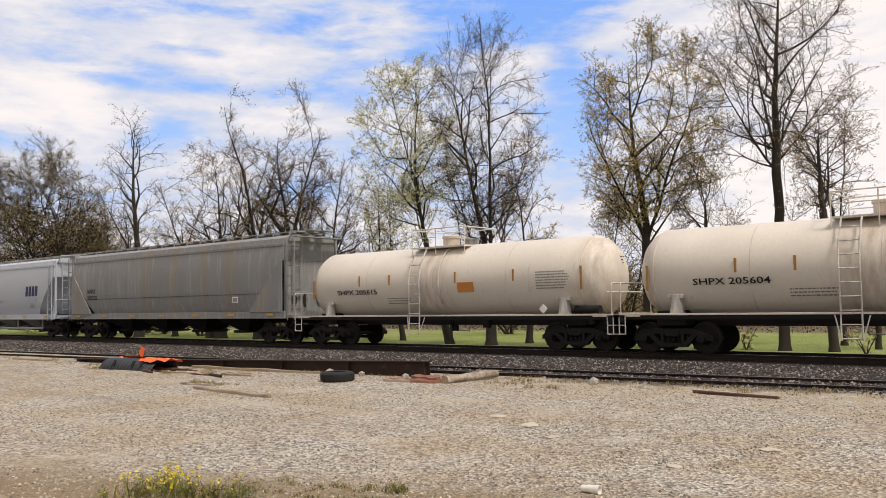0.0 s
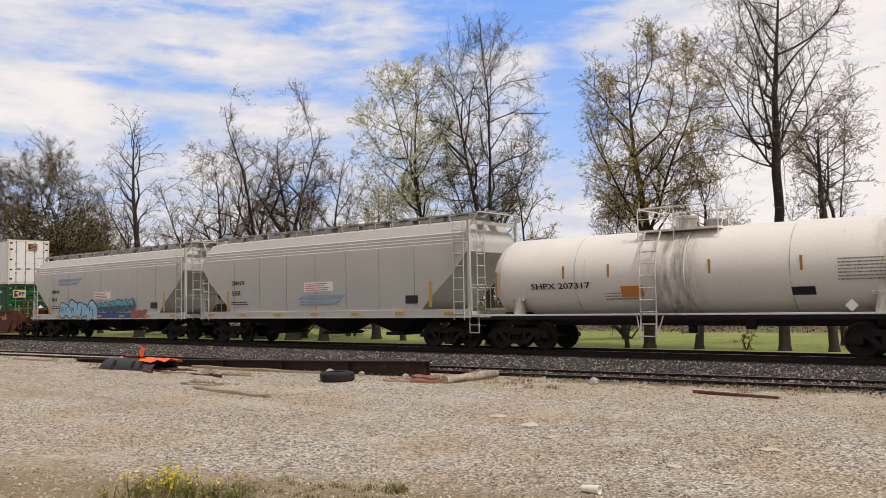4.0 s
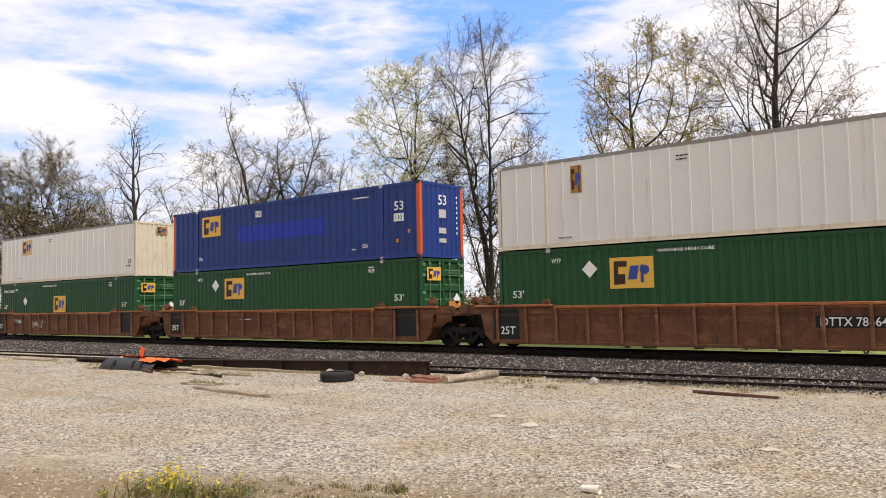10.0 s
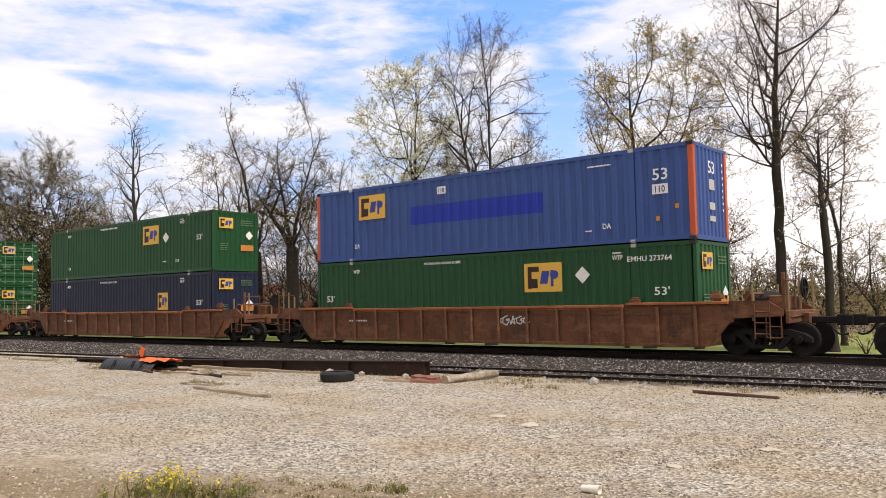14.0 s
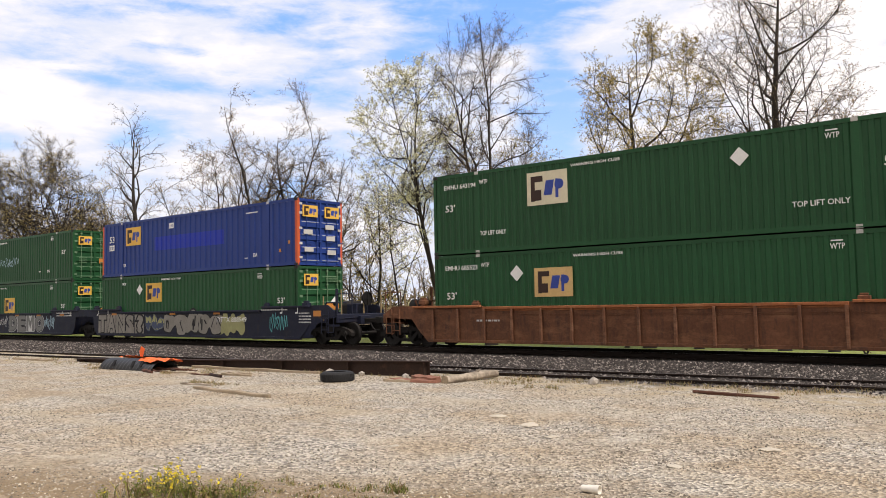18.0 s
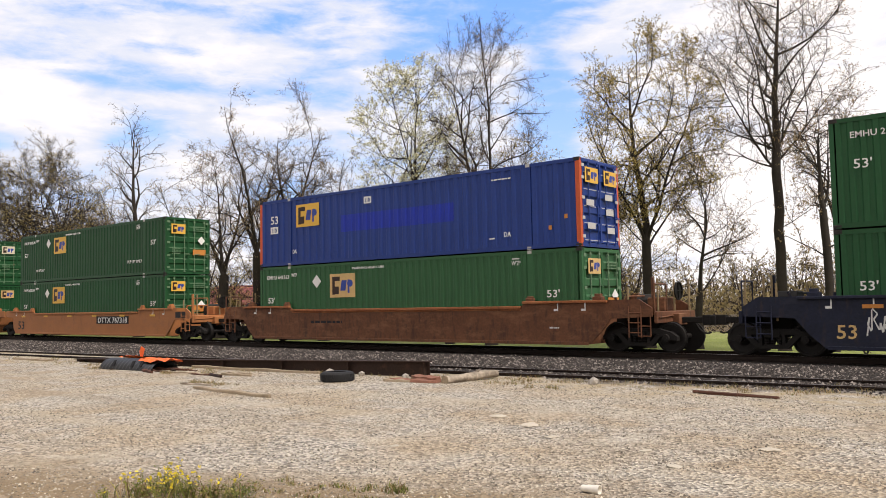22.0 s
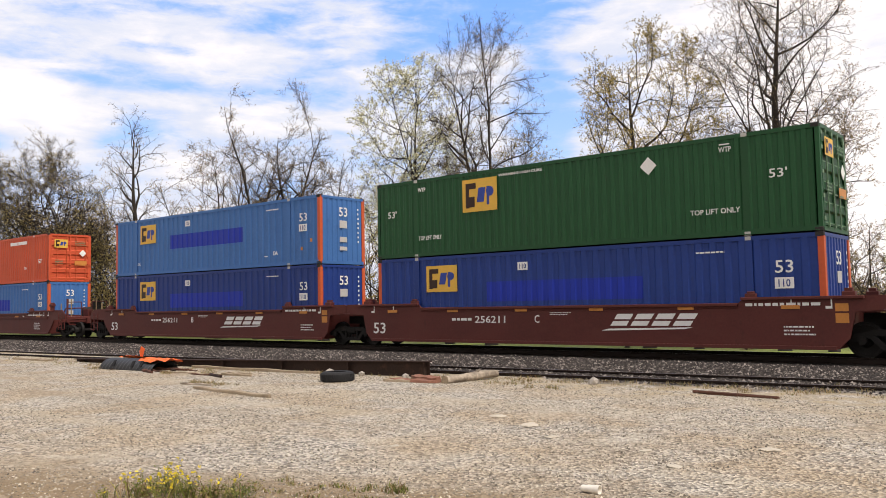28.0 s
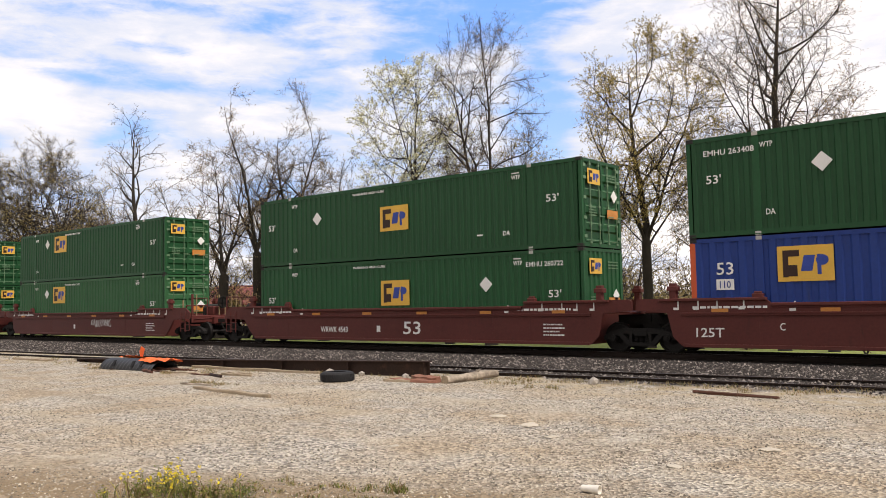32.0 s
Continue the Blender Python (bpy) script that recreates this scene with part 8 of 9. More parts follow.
def far_woods():
    """The wood on the far side of the lawn, as one hazy belt with undergrowth at its foot."""
    rnd = random.Random(5)
    g = Grower(rnd, 0.5, 2.8, Vector(), 1.0, 1.0)
    for k in range(170):
        x, y = (rnd.uniform(-80, 0), rnd.uniform(78, 125)) if k < 130 else (rnd.uniform(-330, -80), rnd.uniform(85, 150))
        h = rnd.uniform(5.0, 8.8) * (y / 100) * (1.0 if x > -70 else 1.25)
        low_tree(g, x, y, -0.7, h, rnd.uniform(2.4, 4.2), rnd)
    b = Build()
    for k in range(48000):
        x, y = (rnd.uniform(-85, 5), 76 + 45 * rnd.random()) if k % 3 else (rnd.uniform(-330, -80), 80 + 40 * rnd.random())
        c = Vector((x, y, -0.7 + (0.2 + 4.2 * rnd.random() ** 1.3) * (0.78 + 0.55 * noise.noise((x * 0.12, y * 0.12, 1.0)))))
        u_, w_ = Vector((rnd.gauss(0, 1), rnd.gauss(0, 1), rnd.gauss(0, 1))).normalized(), Vector((rnd.gauss(0, 1), rnd.gauss(0, 1), rnd.gauss(0, 1))).normalized()
        z = rnd.uniform(0.12, 0.32)
        o = len(b.v)
        b.v += [tuple(c - u_ * z), tuple(c + w_ * z * 0.6), tuple(c + u_ * z), tuple(c - w_ * z * 0.6)]
        b.m = 1 if k % 5 else 0
        b.face(o, o + 1, o + 2, o + 3)
    o = len(b.v)
    b.v += g.wood.v
    b.m = 0
    for f in g.wood.f:
        b.face(*[o + i for i in f])
    g.middle, g.rx, g.rz = Vector((0, 0, 0)), 1.0, 1.0
    label = "distant yellow-green spring wood behind the lawn"
    woods = tagged(new("far_woods", raw_mesh("far_woods", b, [M["twig"], LEAF["wood"]])), label, "woods", kind="stuff")
    tagged(part("crowns", g.crown("crowns", [M["twig"], LEAF["wood"]], 120000, 0.8, 1.4, 0.0048, 0.075, 2), woods), kind="stuff")


far_woods()


def undergrowth():
    """Low brush where the lawn ends."""
    rnd = random.Random(6)
    b = Build()
    for k in range(34000):
        x, y = -150 + 150 * rnd.random() ** 0.8, 57.0 + 16 * rnd.random() ** 1.5
        top = max(0.1, 1.3 + 2.4 * noise.noise((x * 0.13, y * 0.13, 4.0)))
        c = Vector((x, y, ground_height(x, y) + top * rnd.random() ** 1.2))
        u_, w_ = Vector((rnd.gauss(0, 1), rnd.gauss(0, 1), rnd.gauss(0, 1))).normalized(), Vector((rnd.gauss(0, 1), rnd.gauss(0, 1), rnd.gauss(0, 1))).normalized()
        z = rnd.uniform(0.05, 0.13)
        o = len(b.v)
        b.m = rnd.choice((0, 0, 0, 1, 2))
        b.v += [tuple(c - u_ * z), tuple(c + w_ * z * 0.5), tuple(c + u_ * z), tuple(c - w_ * z * 0.5)]
        b.face(o, o + 1, o + 2, o + 3)
    return tagged(new("undergrowth", raw_mesh("undergrowth", b, [M["twig"], LEAF["brown"], LEAF["wood"]])), "low brown and olive brush beyond the lawn", "undergrowth", kind="stuff")


undergrowth()


def shrub(x, y, size, label, leaf, seed, count=900):
    rnd = random.Random(seed)
    g = Grower(rnd, 0.4, 1.0 if size < 2 else 1.6, Vector(), 1.0, 1.0)
    low_tree(g, x, y, ground_height(x, y) - 0.05, size, size * 0.75, rnd)
    t = thing("shrub", label, "shrub", group="shrubs on the lawn")
    part("stems", raw_mesh("stems", g.wood, [M["bark"]]), t)
    part("foliage", g.crown("foliage", [M["twig"], LEAF[leaf]], count, 0.3, 5.0, bud=0.06), t)
    return t


shrub(-71.5, 62.0, 5.2, "redbud shrub in pink blossom", "pink", 41, 2600)
shrub(-13.6, 38.5, 0.8, "low reddish shrub by the trees", "brown", 42, 500)
shrub(-8.2, 37.0, 0.9, "low dead shrub by a trunk", "brown", 43, 300)
shrub(-45.5, 74.0, 6.5, "dark green bushy evergreen", "green", 44, 4200)


# ---- houses beyond the lawn ----
M["siding"] = mat("pale_house_siding", (0.52, 0.50, 0.46), 0.7, 0, 0.08, 20, 1.5)
M["roof_red"] = mat("red_metal_roof", (0.26, 0.08, 0.07), 0.6, 0, 0.12, 20, 1.5)
M["barn"] = mat("weathered_barn_board", (0.20, 0.19, 0.18), 0.9, 0, 0.2, 20, 1.5)
M["pane"] = mat("dark_window_pane", (0.02, 0.025, 0.03), 0.1, 0, 0.1, 5, 1)
M["fence"] = mat("grey_fence_board", (0.30, 0.27, 0.23), 0.9, 0, 0.2, 20, 1.5)


def house(x, y, w, d, h, ridge, wall, roof, label, rz=0, name="house"):
    z = ground_height(x, y)
    t = thing(name, label, name, (x, y, z), rz, "houses beyond the lawn")
    b = Build().box(-w / 2, w / 2, -d / 2, d / 2, -0.2, h)
    b.plate([(-0.001, 0)] * 0 or [(-w / 2, h), (w / 2, h), (w / 2, h + 0.01), (-w / 2, h + 0.01)], -d / 2, d / 2)
    part("wall", b.mesh("wall", M[wall]), t)
    r = Build().shape([(-d / 2 - 0.4, h - 0.1), (0, h + ridge), (d / 2 + 0.4, h - 0.1), (d / 2 + 0.4, h + 0.08), (0, h + ridge + 0.2), (-d / 2 - 0.4, h + 0.08)], -w / 2 - 0.3, w / 2 + 0.3)
    part("roof", r.mesh("roof", M[roof]), t)
    for s in (-1, 1):
        part("gable", Build().shape([(-d / 2, h), (d / 2, h), (0, h + ridge)], -0.05, 0.05).mesh("gable", M[wall]), t, (s * (w / 2 - 0.06), 0, 0))
    n = max(2, int(w / 3))
    for k in range(n):
        xx = -w / 2 + (k + 0.5) * w / n
        if k == n // 2:
            part("door", Build().box(-0.45, 0.45, -0.05, 0.05, 0, 2.05).mesh("door", M["white"], bevel=0.02), t, (xx, -d / 2 - 0.02, 0))
        else:
            win = part("window", Build().box(-0.6, 0.6, -0.05, 0.03, 0.9, 2.0).mesh("window_frame", M["white"], bevel=0.02), t, (xx, -d / 2 - 0.02, 0))
            part("pane", Build().box(-0.5, 0.5, -0.06, 0.0, 1.0, 1.9).mesh("pane", M["pane"]), win)
    return t


house(-97.0, 76.0, 16.0, 9.0, 2.8, 2.6, "siding", "roof_red", "white house with a red metal roof", 12)
house(-133.0, 80.0, 9.0, 8.0, 3.4, 2.6, "barn", "barn", "weathered grey wooden barn with a gable roof", 20, "barn")
fence = thing("fence", "weathered grey board fence along the lawn", "fence", (-42, 66, -0.65), 3)
for k in range(60):
    part("board", Build().box(-0.28, 0.28, -0.03, 0.03, 0, 1.0).mesh("board", M["fence"]) if k == 0 else fence.children[0].data, fence, (-20 + k * 0.72, 0, 0))
# ---- what lies about on the lot ----
M["girder"] = mat("dark_rusted_girder", (0.032, 0.017, 0.012), 0.8, 0, 0.3, 15, 1.5, (0.10, 0.045, 0.025), 0.3, bump=0.3)
M["rubber"] = mat("old_tyre_rubber", (0.02, 0.02, 0.021), 0.8, 0, 0.25, 25, 3, (0.10, 0.09, 0.075), 0.15, bump=0.3)
M["plastic_black"] = mat("black_pipe_plastic", (0.035, 0.036, 0.038), 0.45, 0, 0.25, 12, 2, (0.14, 0.12, 0.1), 0.25)
M["mesh_orange"] = mat("orange_plastic_netting", (0.78, 0.14, 0.03), 0.5, 0, 0.15, 14, 3)
M["driftwood"] = mat("bleached_wood", (0.34, 0.285, 0.22), 0.9, 0, 0.5, 14, 4, (0.055, 0.036, 0.024), 0.75, bump=0.9)
M["plank"] = mat("grey_old_plank", (0.30, 0.235, 0.16), 0.9, 0, 0.25, 20, 3, (0.12, 0.09, 0.06), 0.3, bump=0.5)
M["red_board"] = mat("red_brown_board", (0.23, 0.105, 0.07), 0.85, 0, 0.3, 20, 3, (0.30, 0.22, 0.15), 0.45, bump=0.4)
M["concrete"] = mat("broken_concrete", (0.33, 0.30, 0.26), 0.95, 0, 0.2, 25, 4, bump=0.6)
M["limestone"] = mat("pale_limestone", (0.47, 0.42, 0.34), 0.95, 0, 0.15, 25, 4, bump=0.5)
M["paper"] = mat("white_paper_cup", (0.74, 0.70, 0.62), 0.7, 0, 0.06, 20, 5)
M["rod"] = mat("rusted_rod", (0.09, 0.04, 0.025), 0.85, 0, 0.3, 20, 3)


def line_of(a, b):
    """Middle, length and turn of something lying from a to b."""
    dx, dy = b[0] - a[0], b[1] - a[1]
    return ((a[0] + b[0]) / 2, (a[1] + b[1]) / 2), math.hypot(dx, dy), math.degrees(math.atan2(dy, dx))


def girder(a, b):
    mid, ln, turn = line_of(a, b)
    t = thing("steel_girder", "long dark rusted steel girder lying on the gravel", "girder", (mid[0], mid[1], -0.17), turn)
    t.matrix_basis = pose(mid[0], mid[1], -0.17, 0, -1.1, turn)     # its far end has sunk in
    part("web", Build().box(-ln / 2, ln / 2, -0.012, 0.012, 0.02, 0.40).mesh("web", M["girder"]), t, (0, 0.02, 0))
    for z in (0.0, 0.385):
        part("flange", Build().box(-ln / 2, ln / 2, -0.11, 0.11, 0, 0.025).mesh("flange", M["girder"], bevel=0.004), t, (0, 0, z))
    st = Build().box(-0.012, 0.012, -0.1, 0.0, 0.02, 0.39).mesh("stiffener", M["girder"])
    for k in range(7):
        part("stiffener", st, t, (-ln / 2 + 0.4 + k * (ln - 0.5) / 6, 0.0, 0))
    return t


girder((-26.8, 13.45), (-12.42, 14.55))


def tyre(x, y):
    t = thing("tyre", "worn black car tyre lying flat on gravel", "tyre", (x, y, 0.0), 20)
    prof = [(0.015, 0.21), (0.0, 0.26), (0.012, 0.33), (0.05, 0.362), (0.09, 0.372), (0.15, 0.372), (0.19, 0.362), (0.228, 0.33), (0.24, 0.26), (0.225, 0.21), (0.18, 0.225), (0.06, 0.225)]
    b = Build()
    n = 40
    for h, r in prof:
        for i in range(n):
            a = 2 * math.pi * i / n
            b.v.append((r * math.cos(a), r * math.sin(a), h))
    m = len(prof)
    for k in range(m):
        for i in range(n):
            j = (i + 1) % n
            b.face(k * n + i, k * n + j, ((k + 1) % m) * n + j, ((k + 1) % m) * n + i)
    part("casing", b.mesh("casing", M["rubber"], smooth=45), t)
    tr = Build()
    for i in range(48):
        a = 2 * math.pi * i / 48
        for z0, z1, off in ((0.05, 0.115, 0.0), (0.125, 0.19, 0.065)):
            c, s = math.cos(a + off), math.sin(a + off)
            w = 0.016
            tr.add([(0.368 * c - w * s, 0.368 * s + w * c, z0), (0.368 * c + w * s, 0.368 * s - w * c, z0), (0.368 * c + w * s, 0.368 * s - w * c, z1), (0.368 * c - w * s, 0.368 * s + w * c, z1),
                    (0.379 * c - w * s, 0.379 * s + w * c, z0), (0.379 * c + w * s, 0.379 * s - w * c, z0), (0.379 * c + w * s, 0.379 * s - w * c, z1), (0.379 * c - w * s, 0.379 * s + w * c, z1)],
                   [(4, 5, 6, 7), (0, 4, 7, 3), (1, 2, 6, 5), (3, 7, 6, 2), (0, 1, 5, 4)])
    part("tread", tr.mesh("tread", M["rubber"]), t)
    return t


tyre(-13.55, 12.72)


def lump(name, label, x, y, size, material, seed, category="stone", z=0.0):
    rnd = random.Random(seed)
    bm = bmesh.new()
    bmesh.ops.create_icosphere(bm, subdivisions=1 if size[2] > 0.07 else 2, radius=1.0)
    for v in bm.verts:
        k = 1 + 0.35 * noise.noise((v.co.x * 1.3 + seed, v.co.y * 1.3, v.co.z * 1.3)) + rnd.uniform(-0.06, 0.06)
        v.co = Vector((v.co.x * size[0] * k, v.co.y * size[1] * k, max(-0.6, v.co.z) * size[2] * k + size[2] * 0.55))
    me = bpy.data.meshes.new(name)
    bm.to_mesh(me)
    bm.free()
    me.materials.append(material)
    ob = new(name, me)
    ob.matrix_basis = pose(x, y, z + ground_height(x, y), 0, 0, rnd.uniform(0, 360))
    return tagged(ob, label, category)


lump("concrete_chunk", "pale lump of broken concrete by the siding", -8.45, 15.05, (0.18, 0.12, 0.10), M["concrete"], 3, "concrete")
lump("concrete_chunk", "small grey concrete lump beside the tyre", -15.2, 14.0, (0.13, 0.09, 0.09), M["concrete"], 4, "concrete")
lump("concrete_chunk", "small grey concrete lump against the girder", -14.2, 14.12, (0.1, 0.08, 0.08), M["concrete"], 5, "concrete")
lump("concrete_chunk", "small pale concrete lump against the girder", -12.72, 14.05, (0.1, 0.08, 0.075), M["concrete"], 6, "concrete")
for k, (x, y, s) in enumerate(((-15.9, 9.55, 0.09), (-6.4, 9.6, 0.12), (-7.3, 10.1, 0.1), (-5.6, 8.9, 0.07), (-4.2, 8.6, 0.06), (-10.9, 9.3, 0.06), (-3.1, 9.4, 0.09), (-9.0, 8.4, 0.05), (-6.9, 7.4, 0.05), (-2.9, 7.6, 0.05), (-12.3, 8.1, 0.06), (-3.6, 8.0, 0.07))):
    lump("flat_stone", "flat pale limestone piece pressed into gravel", x, y, (s * 1.4, s, s * 0.22), M["limestone"], 10 + k)


def log(a, b, r):
    mid, ln, turn = line_of(a, b)
    t = thing("log", "short bleached driftwood log with rough bark", "log", (mid[0], mid[1], r * 0.85), turn)
    bld = Build()
    n, m = 16, 12
    for k in range(m + 1):
        x = -ln / 2 + ln * k / m
        for i in range(n):
            w = 2 * math.pi * i / n
            rr = r * (1 + 0.16 * noise.noise((x * 2.2, math.cos(w) * 1.5, math.sin(w) * 1.5)) + 0.05 * math.sin(5 * w + x * 3)) * (1.08 - 0.12 * k / m)
            bld.v.append((x, rr * math.cos(w), rr * math.sin(w) * 0.92 + 0.02 * math.sin(x * 3)))
    for k in range(m):
        for i in range(n):
            j = (i + 1) % n
            bld.face(k * n + i, k * n + j, (k + 1) * n + j, (k + 1) * n + i)
    part("trunk_wood", bld.mesh("trunk_wood", M["driftwood"], smooth=60), t)
    for e, s in ((0, -1), (m, 1)):
        c = Build()
        c.v = [bld.v[e * n + i] for i in range(n)]
        c.face(*range(n))
        part("cut_end", c.mesh("cut_end", M["plank"]), t)
    part("knot", Build().tube((0.2, 0, r * 0.8), (0.28, 0.02, r * 1.15), 0.05, 0.03, n=8).mesh("knot", M["driftwood"], smooth=40), t)
    return t


log((-11.15, 13.55), (-11.05, 15.25), 0.10)


def board(a, b, w, h, material, label, tilt=0.0, name="board", z=0.0):
    """A split or weathered board with uneven edges."""
    mid, ln, turn = line_of(a, b)
    rnd = random.Random(int(ln * 100))
    bld = Build()
    m = 8
    for k in range(m + 1):
        x = -ln / 2 + ln * k / m
        e = w / 2 * (1 + rnd.uniform(-0.18, 0.12)) * (0.55 if k in (0, m) else 1)
        sag = 0.012 * math.sin(k * 1.7)
        bld.v += [(x, -e, 0.0), (x, e, 0.0), (x, e * 0.9, h + sag), (x, -e * 0.9, h + sag)]
    for k in range(m):
        o = 4 * k
        for i in range(4):
            j = (i + 1) % 4
            bld.face(o + i, o + j, o + 4 + j, o + 4 + i)
    bld.face(0, 3, 2, 1)
    bld.face(4 * m, 4 * m + 1, 4 * m + 2, 4 * m + 3)
    ob = new(name, bld.mesh(name, M[material], bevel=0.006))
    ob.matrix_basis = pose(mid[0], mid[1], ground_height(*mid) + z, tilt, 0, turn)
    return tagged(ob, label, "board")


board((-15.25, 10.2), (-12.45, 9.95), 0.15, 0.055, "plank", "weathered grey plank lying on the gravel")
board((-20.6, 13.72), (-15.5, 13.95), 0.13, 0.07, "plank", "long pale weathered plank beside the girder")
board((-12.55, 13.4), (-11.3, 13.5), 0.3, 0.06, "red_board", "splintered red-brown board on the gravel")
board((-12.2, 13.75), (-11.35, 13.6), 0.22, 0.12, "red_board", "broken red-brown board end", 8)
board((-12.6, 13.2), (-11.9, 13.35), 0.16, 0.05, "plank", "pale splintered board piece")
rs_ = random.Random(31)
for k in range(22):
    sx, sy, sa = -23.2 + 5.6 * rs_.random(), 12.22 + 0.1 * k / 22 + 0.75 * rs_.random(), rs_.uniform(-0.5, 0.4)
    sl = rs_.uniform(0.35, 1.3)
    stick = board((sx, sy), (sx + sl * math.cos(sa), sy + sl * math.sin(sa)), rs_.uniform(0.04, 0.12), rs_.uniform(0.025, 0.06), rs_.choice(("rod", "girder", "rod", "plank")), "dark splintered wood scrap beside the pipe", rs_.uniform(-6, 6), "wood_scrap")
    tagged(stick, category="wood scrap", group="scraps round the pipe")
board((-8.15, 3.28), (-7.55, 3.2), 0.1, 0.05, "plank", "pale wooden edge board")
board((-16.3, 10.55), (-15.4, 10.75), 0.1, 0.04, "driftwood", "short weathered stick on the gravel")
board((-30.5, 13.0), (-28.0, 13.2), 0.2, 0.06, "plank", "grey weathered board on the ground")
rodm = Build().tube((-0.8, 0, 0.03), (0.82, 0, 0.03), 0.03, n=8).box(-0.5, 0.1, -0.06, 0.02, 0, 0.05)
rod_ = new("rusty_bar", rodm.mesh("rusty_bar", M["rod"], smooth=40))
rod_.matrix_basis = pose(-5.3, 14.3, 0.0, 0, 0, -10.5)
tagged(rod_, "rusted steel bar half sunk in gravel", "bar")


def paper_cup(x, y):
    t = thing("paper_cup", "crushed white paper cup lying on its side", "cup", (x, y, 0.042), 5)
    b = Build()
    prof = [(-0.085, 0.030), (-0.08, 0.032), (0.075, 0.043), (0.08, 0.047), (0.085, 0.047), (0.085, 0.043), (0.07, 0.040), (-0.075, 0.029)]
    n = 22
    for h, r in prof:
        for i in range(n):
            w = 2 * math.pi * i / n
            b.v.append((h, r * math.cos(w), r * math.sin(w) * 0.9))
    for k in range(len(prof) - 1):
        for i in range(n):
            j = (i + 1) % n
            b.face(k * n + i, k * n + j, (k + 1) * n + j, (k + 1) * n + i)
    b.face(*range(n))
    part("cup_wall", b.mesh("cup_wall", M["paper"], smooth=40), t)
    return t


paper_cup(-3.72, 6.52)


def pipe_heap():
    """Half shells of black drain pipe with orange netting thrown over them."""
    t = thing("drain_pipe", "black corrugated plastic pipe half with dents", "drain pipe", (-21.75, 12.68, 0.0), 8)
    t.scale = (0.9, 0.9, 0.82)
    b = Build()
    n, m = 18, 46
    for k in range(m + 1):
        x = -1.25 + 2.5 * k / m
        rr = 0.43 + 0.022 * math.sin(k * 2.1)
        dent = 1 - 0.35 * math.exp(-((x - 0.9) / 0.5) ** 2)
        for i in range(n + 1):
            a = math.pi * i / n
            b.v.append((x + 0.05 * math.sin(a * 3), rr * math.cos(a) * 1.15, 0.85 * rr * math.sin(a) * dent * (0.95 + 0.08 * noise.noise((x * 2, a, 0)))))
    for k in range(m):
        for i in range(n):
            o = k * (n + 1) + i
            b.face(o, o + 1, o + n + 2, o + n + 1)
    shell = part("shell", b.mesh("shell", M["plastic_black"], smooth=70), t)
    for x in (-0.55, 0.35, 0.75):
        part("opening", Build().plate([(-0.07, 0.0), (0.05, 0.0), (0.12, 0.2), (0.0, 0.2)], -0.01, 0.01).mesh("opening", M["spray_black"]), t, (x, -0.485, 0.12), turn=(-16, 0, 0))
    net = thing("orange_netting", "crumpled bright orange plastic safety netting", "netting", (-21.8, 12.68, 0.0), 8)
    net.scale = (0.88, 0.88, 0.82)
    def sheet(x0, x1, y0, y1, top, seed, nx=26, ny=10):
        s = Build()
        for j in range(ny + 1):
            for i in range(nx + 1):
                x, y = x0 + (x1 - x0) * i / nx, y0 + (y1 - y0) * j / ny
                z = top + 0.06 * noise.noise((x * 3 + seed, y * 5, 0)) + 0.035 * noise.noise((x * 9, y * 9, seed)) - 0.45 * max(0, abs(y) - 0.18)
                s.v.append((x, y, max(0.03, z)))
        for j in range(ny):
            for i in range(nx):
                o = j * (nx + 1) + i
                s.face(o, o + 1, o + nx + 2, o + nx + 1)
        return s.mesh("net_sheet", M["mesh_orange"])
    part("net_sheet", sheet(0.45, 1.75, -0.3, 0.4, 0.36, 4), net)
    part("net_sheet", sheet(-1.0, 0.5, 0.1, 0.35, 0.40, 7), net)
    flag = Build().plate([(0, 0), (0.1, 0), (0.2, 0.28), (0.05, 0.36), (-0.04, 0.2)], -0.012, 0.012)
    part("net_fold", flag.mesh("net_fold", M["mesh_orange"]), net, (-0.05, 0.2, 0.40))
    return t


pipe_heap()

# ---- weeds and dry grass ----


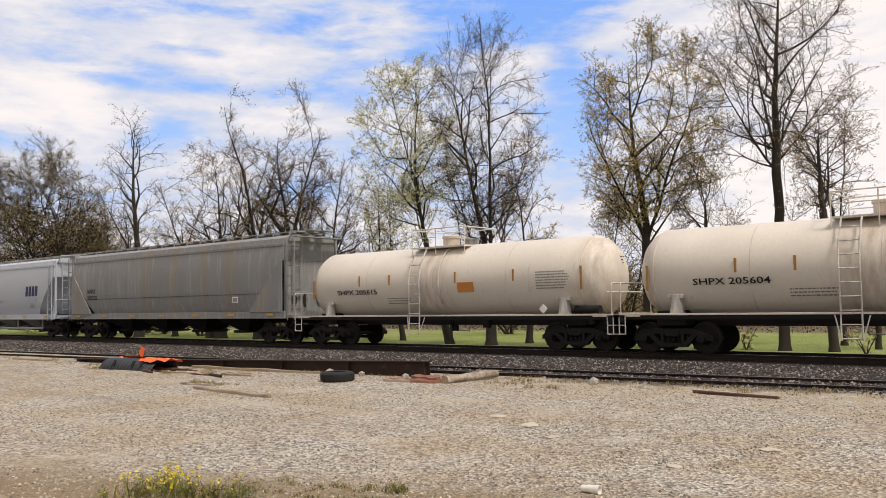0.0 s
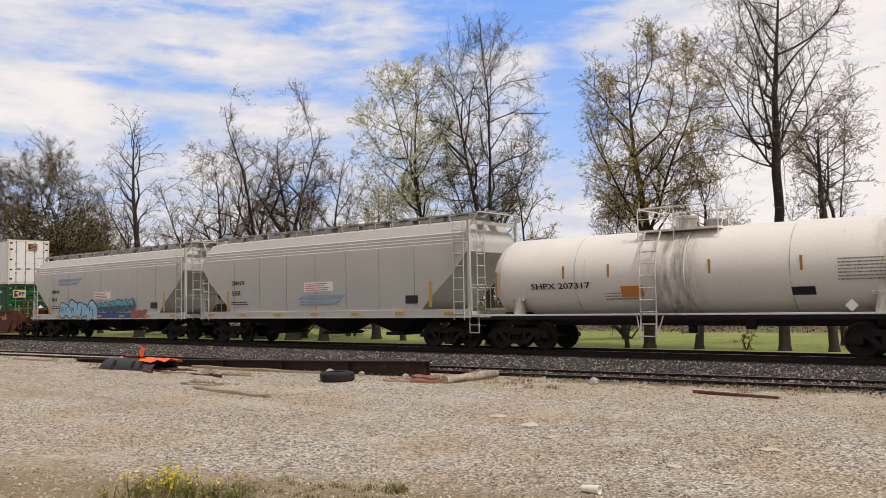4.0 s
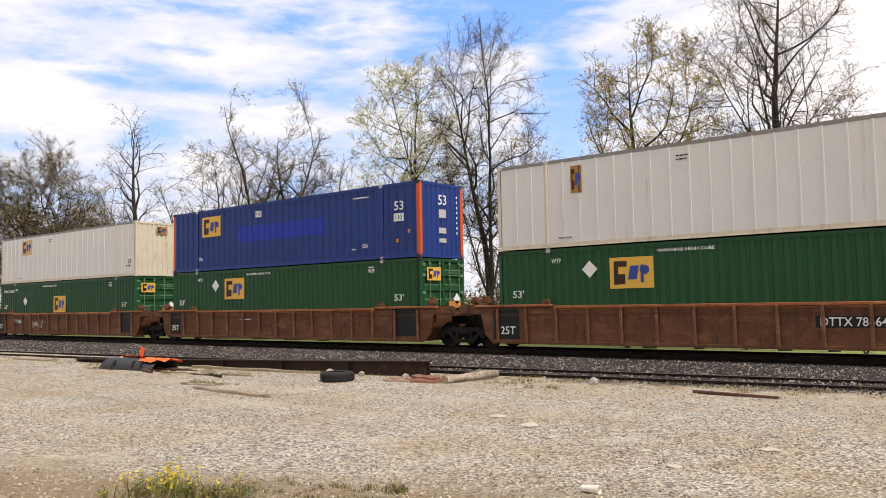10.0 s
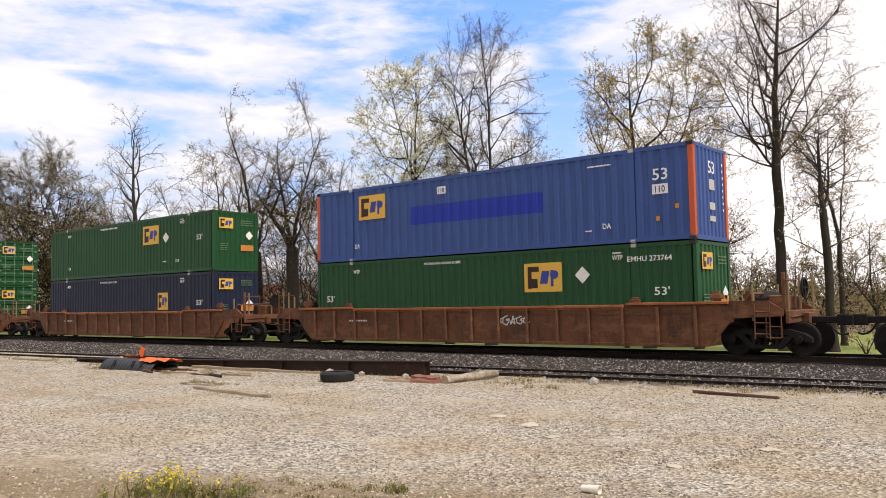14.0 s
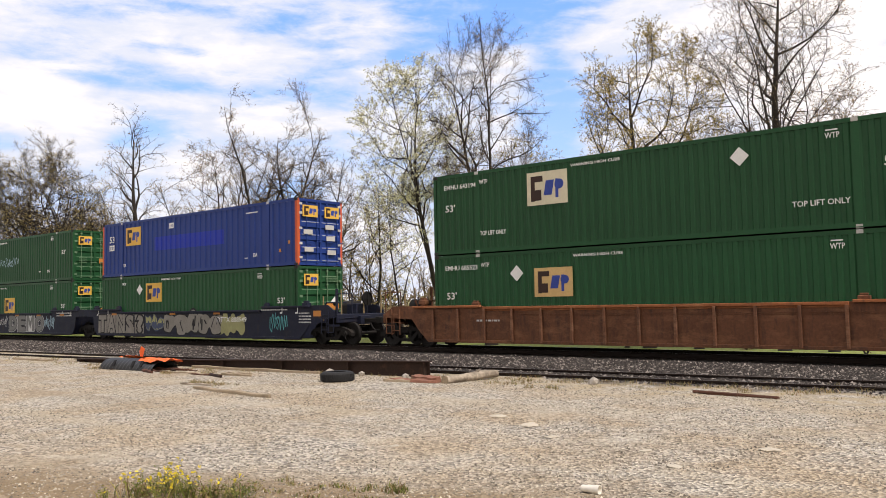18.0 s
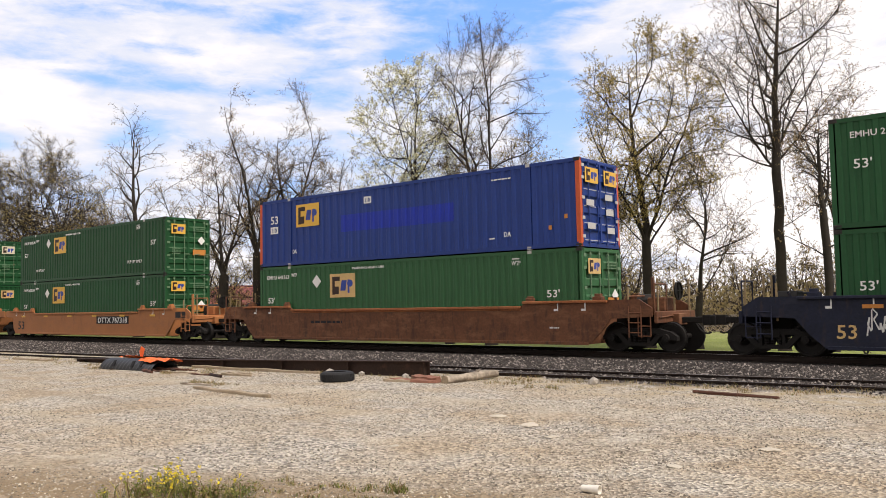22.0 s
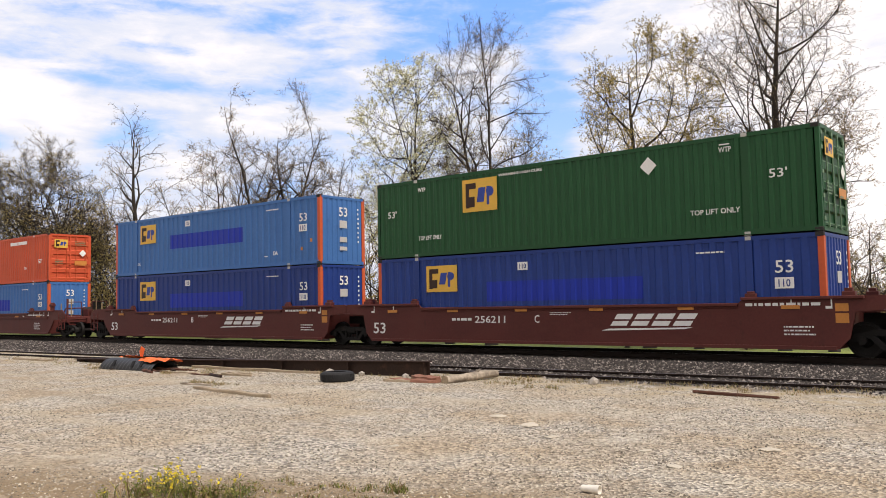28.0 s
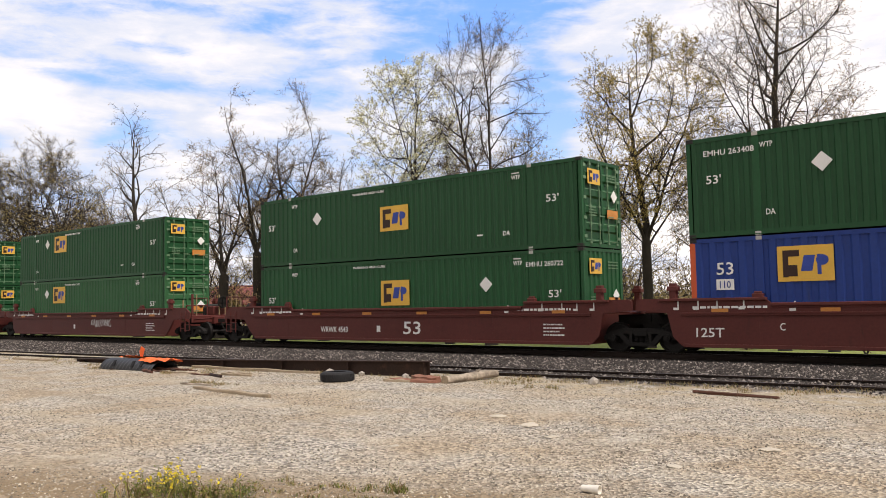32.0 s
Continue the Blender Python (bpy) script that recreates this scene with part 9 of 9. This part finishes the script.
def blades(name, label, spots, colours, height, spread, count, seed, flower=None):
    """Tufts of thin blades or leafy stems as one scatter."""
    rnd = random.Random(seed)
    b = Build()
    for x, y, k in spots:
        z = ground_height(x, y)
        for i in range(count):
            a, r = rnd.uniform(0, 6.28), rnd.uniform(0, spread)
            p = Vector((x + r * math.cos(a), y + r * math.sin(a), z))
            h = height * k * rnd.uniform(0.45, 1.0)
            d = Vector((rnd.gauss(0, 0.35), rnd.gauss(0, 0.35), 1)).normalized()
            side = Vector((rnd.gauss(0, 1), rnd.gauss(0, 1), 0)).normalized() * rnd.uniform(0.003, 0.007)
            m_, e = p + d * h * 0.55, p + d * h + Vector((rnd.gauss(0, 0.25), rnd.gauss(0, 0.25), 0)) * h
            o = len(b.v)
            b.m = rnd.randrange(len(colours))
            b.v += [tuple(p - side), tuple(p + side), tuple(m_ + side * 0.8), tuple(m_ - side * 0.8), tuple(e)]
            b.face(o, o + 1, o + 2, o + 3)
            b.face(o + 3, o + 2, o + 4)
            if flower and rnd.random() < 0.55:
                for q in range(11):
                    c = p.lerp(e, rnd.uniform(0.3, 0.9)) + Vector((rnd.gauss(0, 1), rnd.gauss(0, 1), rnd.gauss(0, 1))) * 0.028
                    u_, w_ = Vector((rnd.gauss(0, 1), rnd.gauss(0, 1), rnd.gauss(0, 0.6))).normalized() * 0.015, Vector((rnd.gauss(0, 1), rnd.gauss(0, 1), rnd.gauss(0, 1))).normalized() * 0.007
                    o = len(b.v)
                    b.v += [tuple(c - u_), tuple(c + w_), tuple(c + u_), tuple(c - w_)]
                    b.face(o, o + 1, o + 2, o + 3)
                if k > 0.5 and rnd.random() < 0.8:
                    b.m = len(colours)
                    for q in range(4):
                        c = e + Vector((rnd.gauss(0, 1), rnd.gauss(0, 1), rnd.gauss(0, 1))) * 0.012
                        u_, w_ = Vector((rnd.gauss(0, 1), rnd.gauss(0, 1), rnd.gauss(0, 1))).normalized() * 0.014, Vector((rnd.gauss(0, 1), rnd.gauss(0, 1), rnd.gauss(0, 1))).normalized() * 0.014
                        o = len(b.v)
                        b.v += [tuple(c - u_), tuple(c + w_), tuple(c + u_), tuple(c - w_)]
                        b.face(o, o + 1, o + 2, o + 3)
    me = bpy.data.meshes.new(name)
    me.from_pydata(b.v, [], b.f)
    for c in colours + ([flower] if flower else []):
        me.materials.append(c)
    me.polygons.foreach_set("material_index", b.k)
    return tagged(new(name, me), label, "weeds" if flower else "grass", kind="stuff")


GREENS = [leaf_material("weed_green", (0.20, 0.23, 0.05)), leaf_material("weed_olive", (0.36, 0.32, 0.09)), leaf_material("weed_dark", (0.13, 0.15, 0.045)), leaf_material("weed_brown", (0.26, 0.18, 0.09))]
STRAWS = [leaf_material("dry_straw", (0.42, 0.32, 0.17)), leaf_material("brown_straw", (0.25, 0.17, 0.08)), leaf_material("faded_green_blade", (0.20, 0.19, 0.07))]
rw = random.Random(12)
weed_spots = []
for k in range(32):
    f = 0.1 + 0.72 * rw.random()
    weed_spots.append((-7.25 + 1.35 * f + rw.gauss(0, 0.1), 4.0 + 0.8 * f + rw.gauss(0, 0.1) - 0.02, rw.uniform(0.2, 0.5) + (0.5 if rw.random() < 0.3 else 0)))
blades("weeds", "green roadside weeds with small yellow flowers", weed_spots, GREENS, 0.34, 0.11, 12, 5, leaf_material("yellow_petals", (0.85, 0.68, 0.05)))
low_spots = [(-5.25 + rw.gauss(0, 0.14), 5.55 + rw.gauss(0, 0.08), rw.uniform(0.4, 0.9)) for k in range(14)]
low_spots += [(x, y, rw.uniform(0.3, 0.6)) for x, y in ((rw.uniform(-6.6, -3.3), 4.85 + rw.random() * 0.6) for k in range(40))]
blades("low_grass", "short green and straw-coloured grass tufts", low_spots, GREENS + STRAWS, 0.12, 0.09, 16, 6)
dry = []
for k in range(420):
    x = -34 + 33 * rw.random() ** 0.7
    y = 14.9 + 0.105 * (x + 11.5) + rw.gauss(0, 0.45)
    dry.append((x, y, rw.uniform(0.3, 1.0)))
for x, y in ((-15.7, 10.9), (-15.4, 11.0), (-16.2, 10.9), (-19.5, 12.2), (-18.2, 12.7), (-10.2, 14.2), (-8.9, 13.9), (-23.0, 12.1)):
    dry += [(x + rw.gauss(0, 0.25), y + rw.gauss(0, 0.12), rw.uniform(0.4, 1.0)) for k in range(9)]
blades("dry_grass", "dry straw-coloured grass along the old siding", dry, STRAWS, 0.13, 0.16, 14, 7)


# ---- what moves ----
def motions():
    steps = [2.0 * k for k in range(17)]
    for ob, u, z, y in MOVERS:
        walk(ob, [(t, pose(u + run(t), y, z)) for t in steps])
    first = WHEELSETS[0]
    walk(first, [(k / 30, pose(0, 0, 0, 0, math.degrees(run(k / 30) / 0.457) % 360, 0)) for k in range(961)])
    keys = first.animation_data
    for w in WHEELSETS[1:]:
        w.rotation_mode = "QUATERNION"
        w.animation_data_create()
        w.animation_data.action = keys.action
        w.animation_data.action_slot = keys.action_slot
    # the clouds drift slowly to the left
    walk(CLOUDS, [(0.0, pose(0, 0, 0, 0, 0, 0)), (32.0, pose(0, 0, 0, 0, 0, 2.2))])


motions()
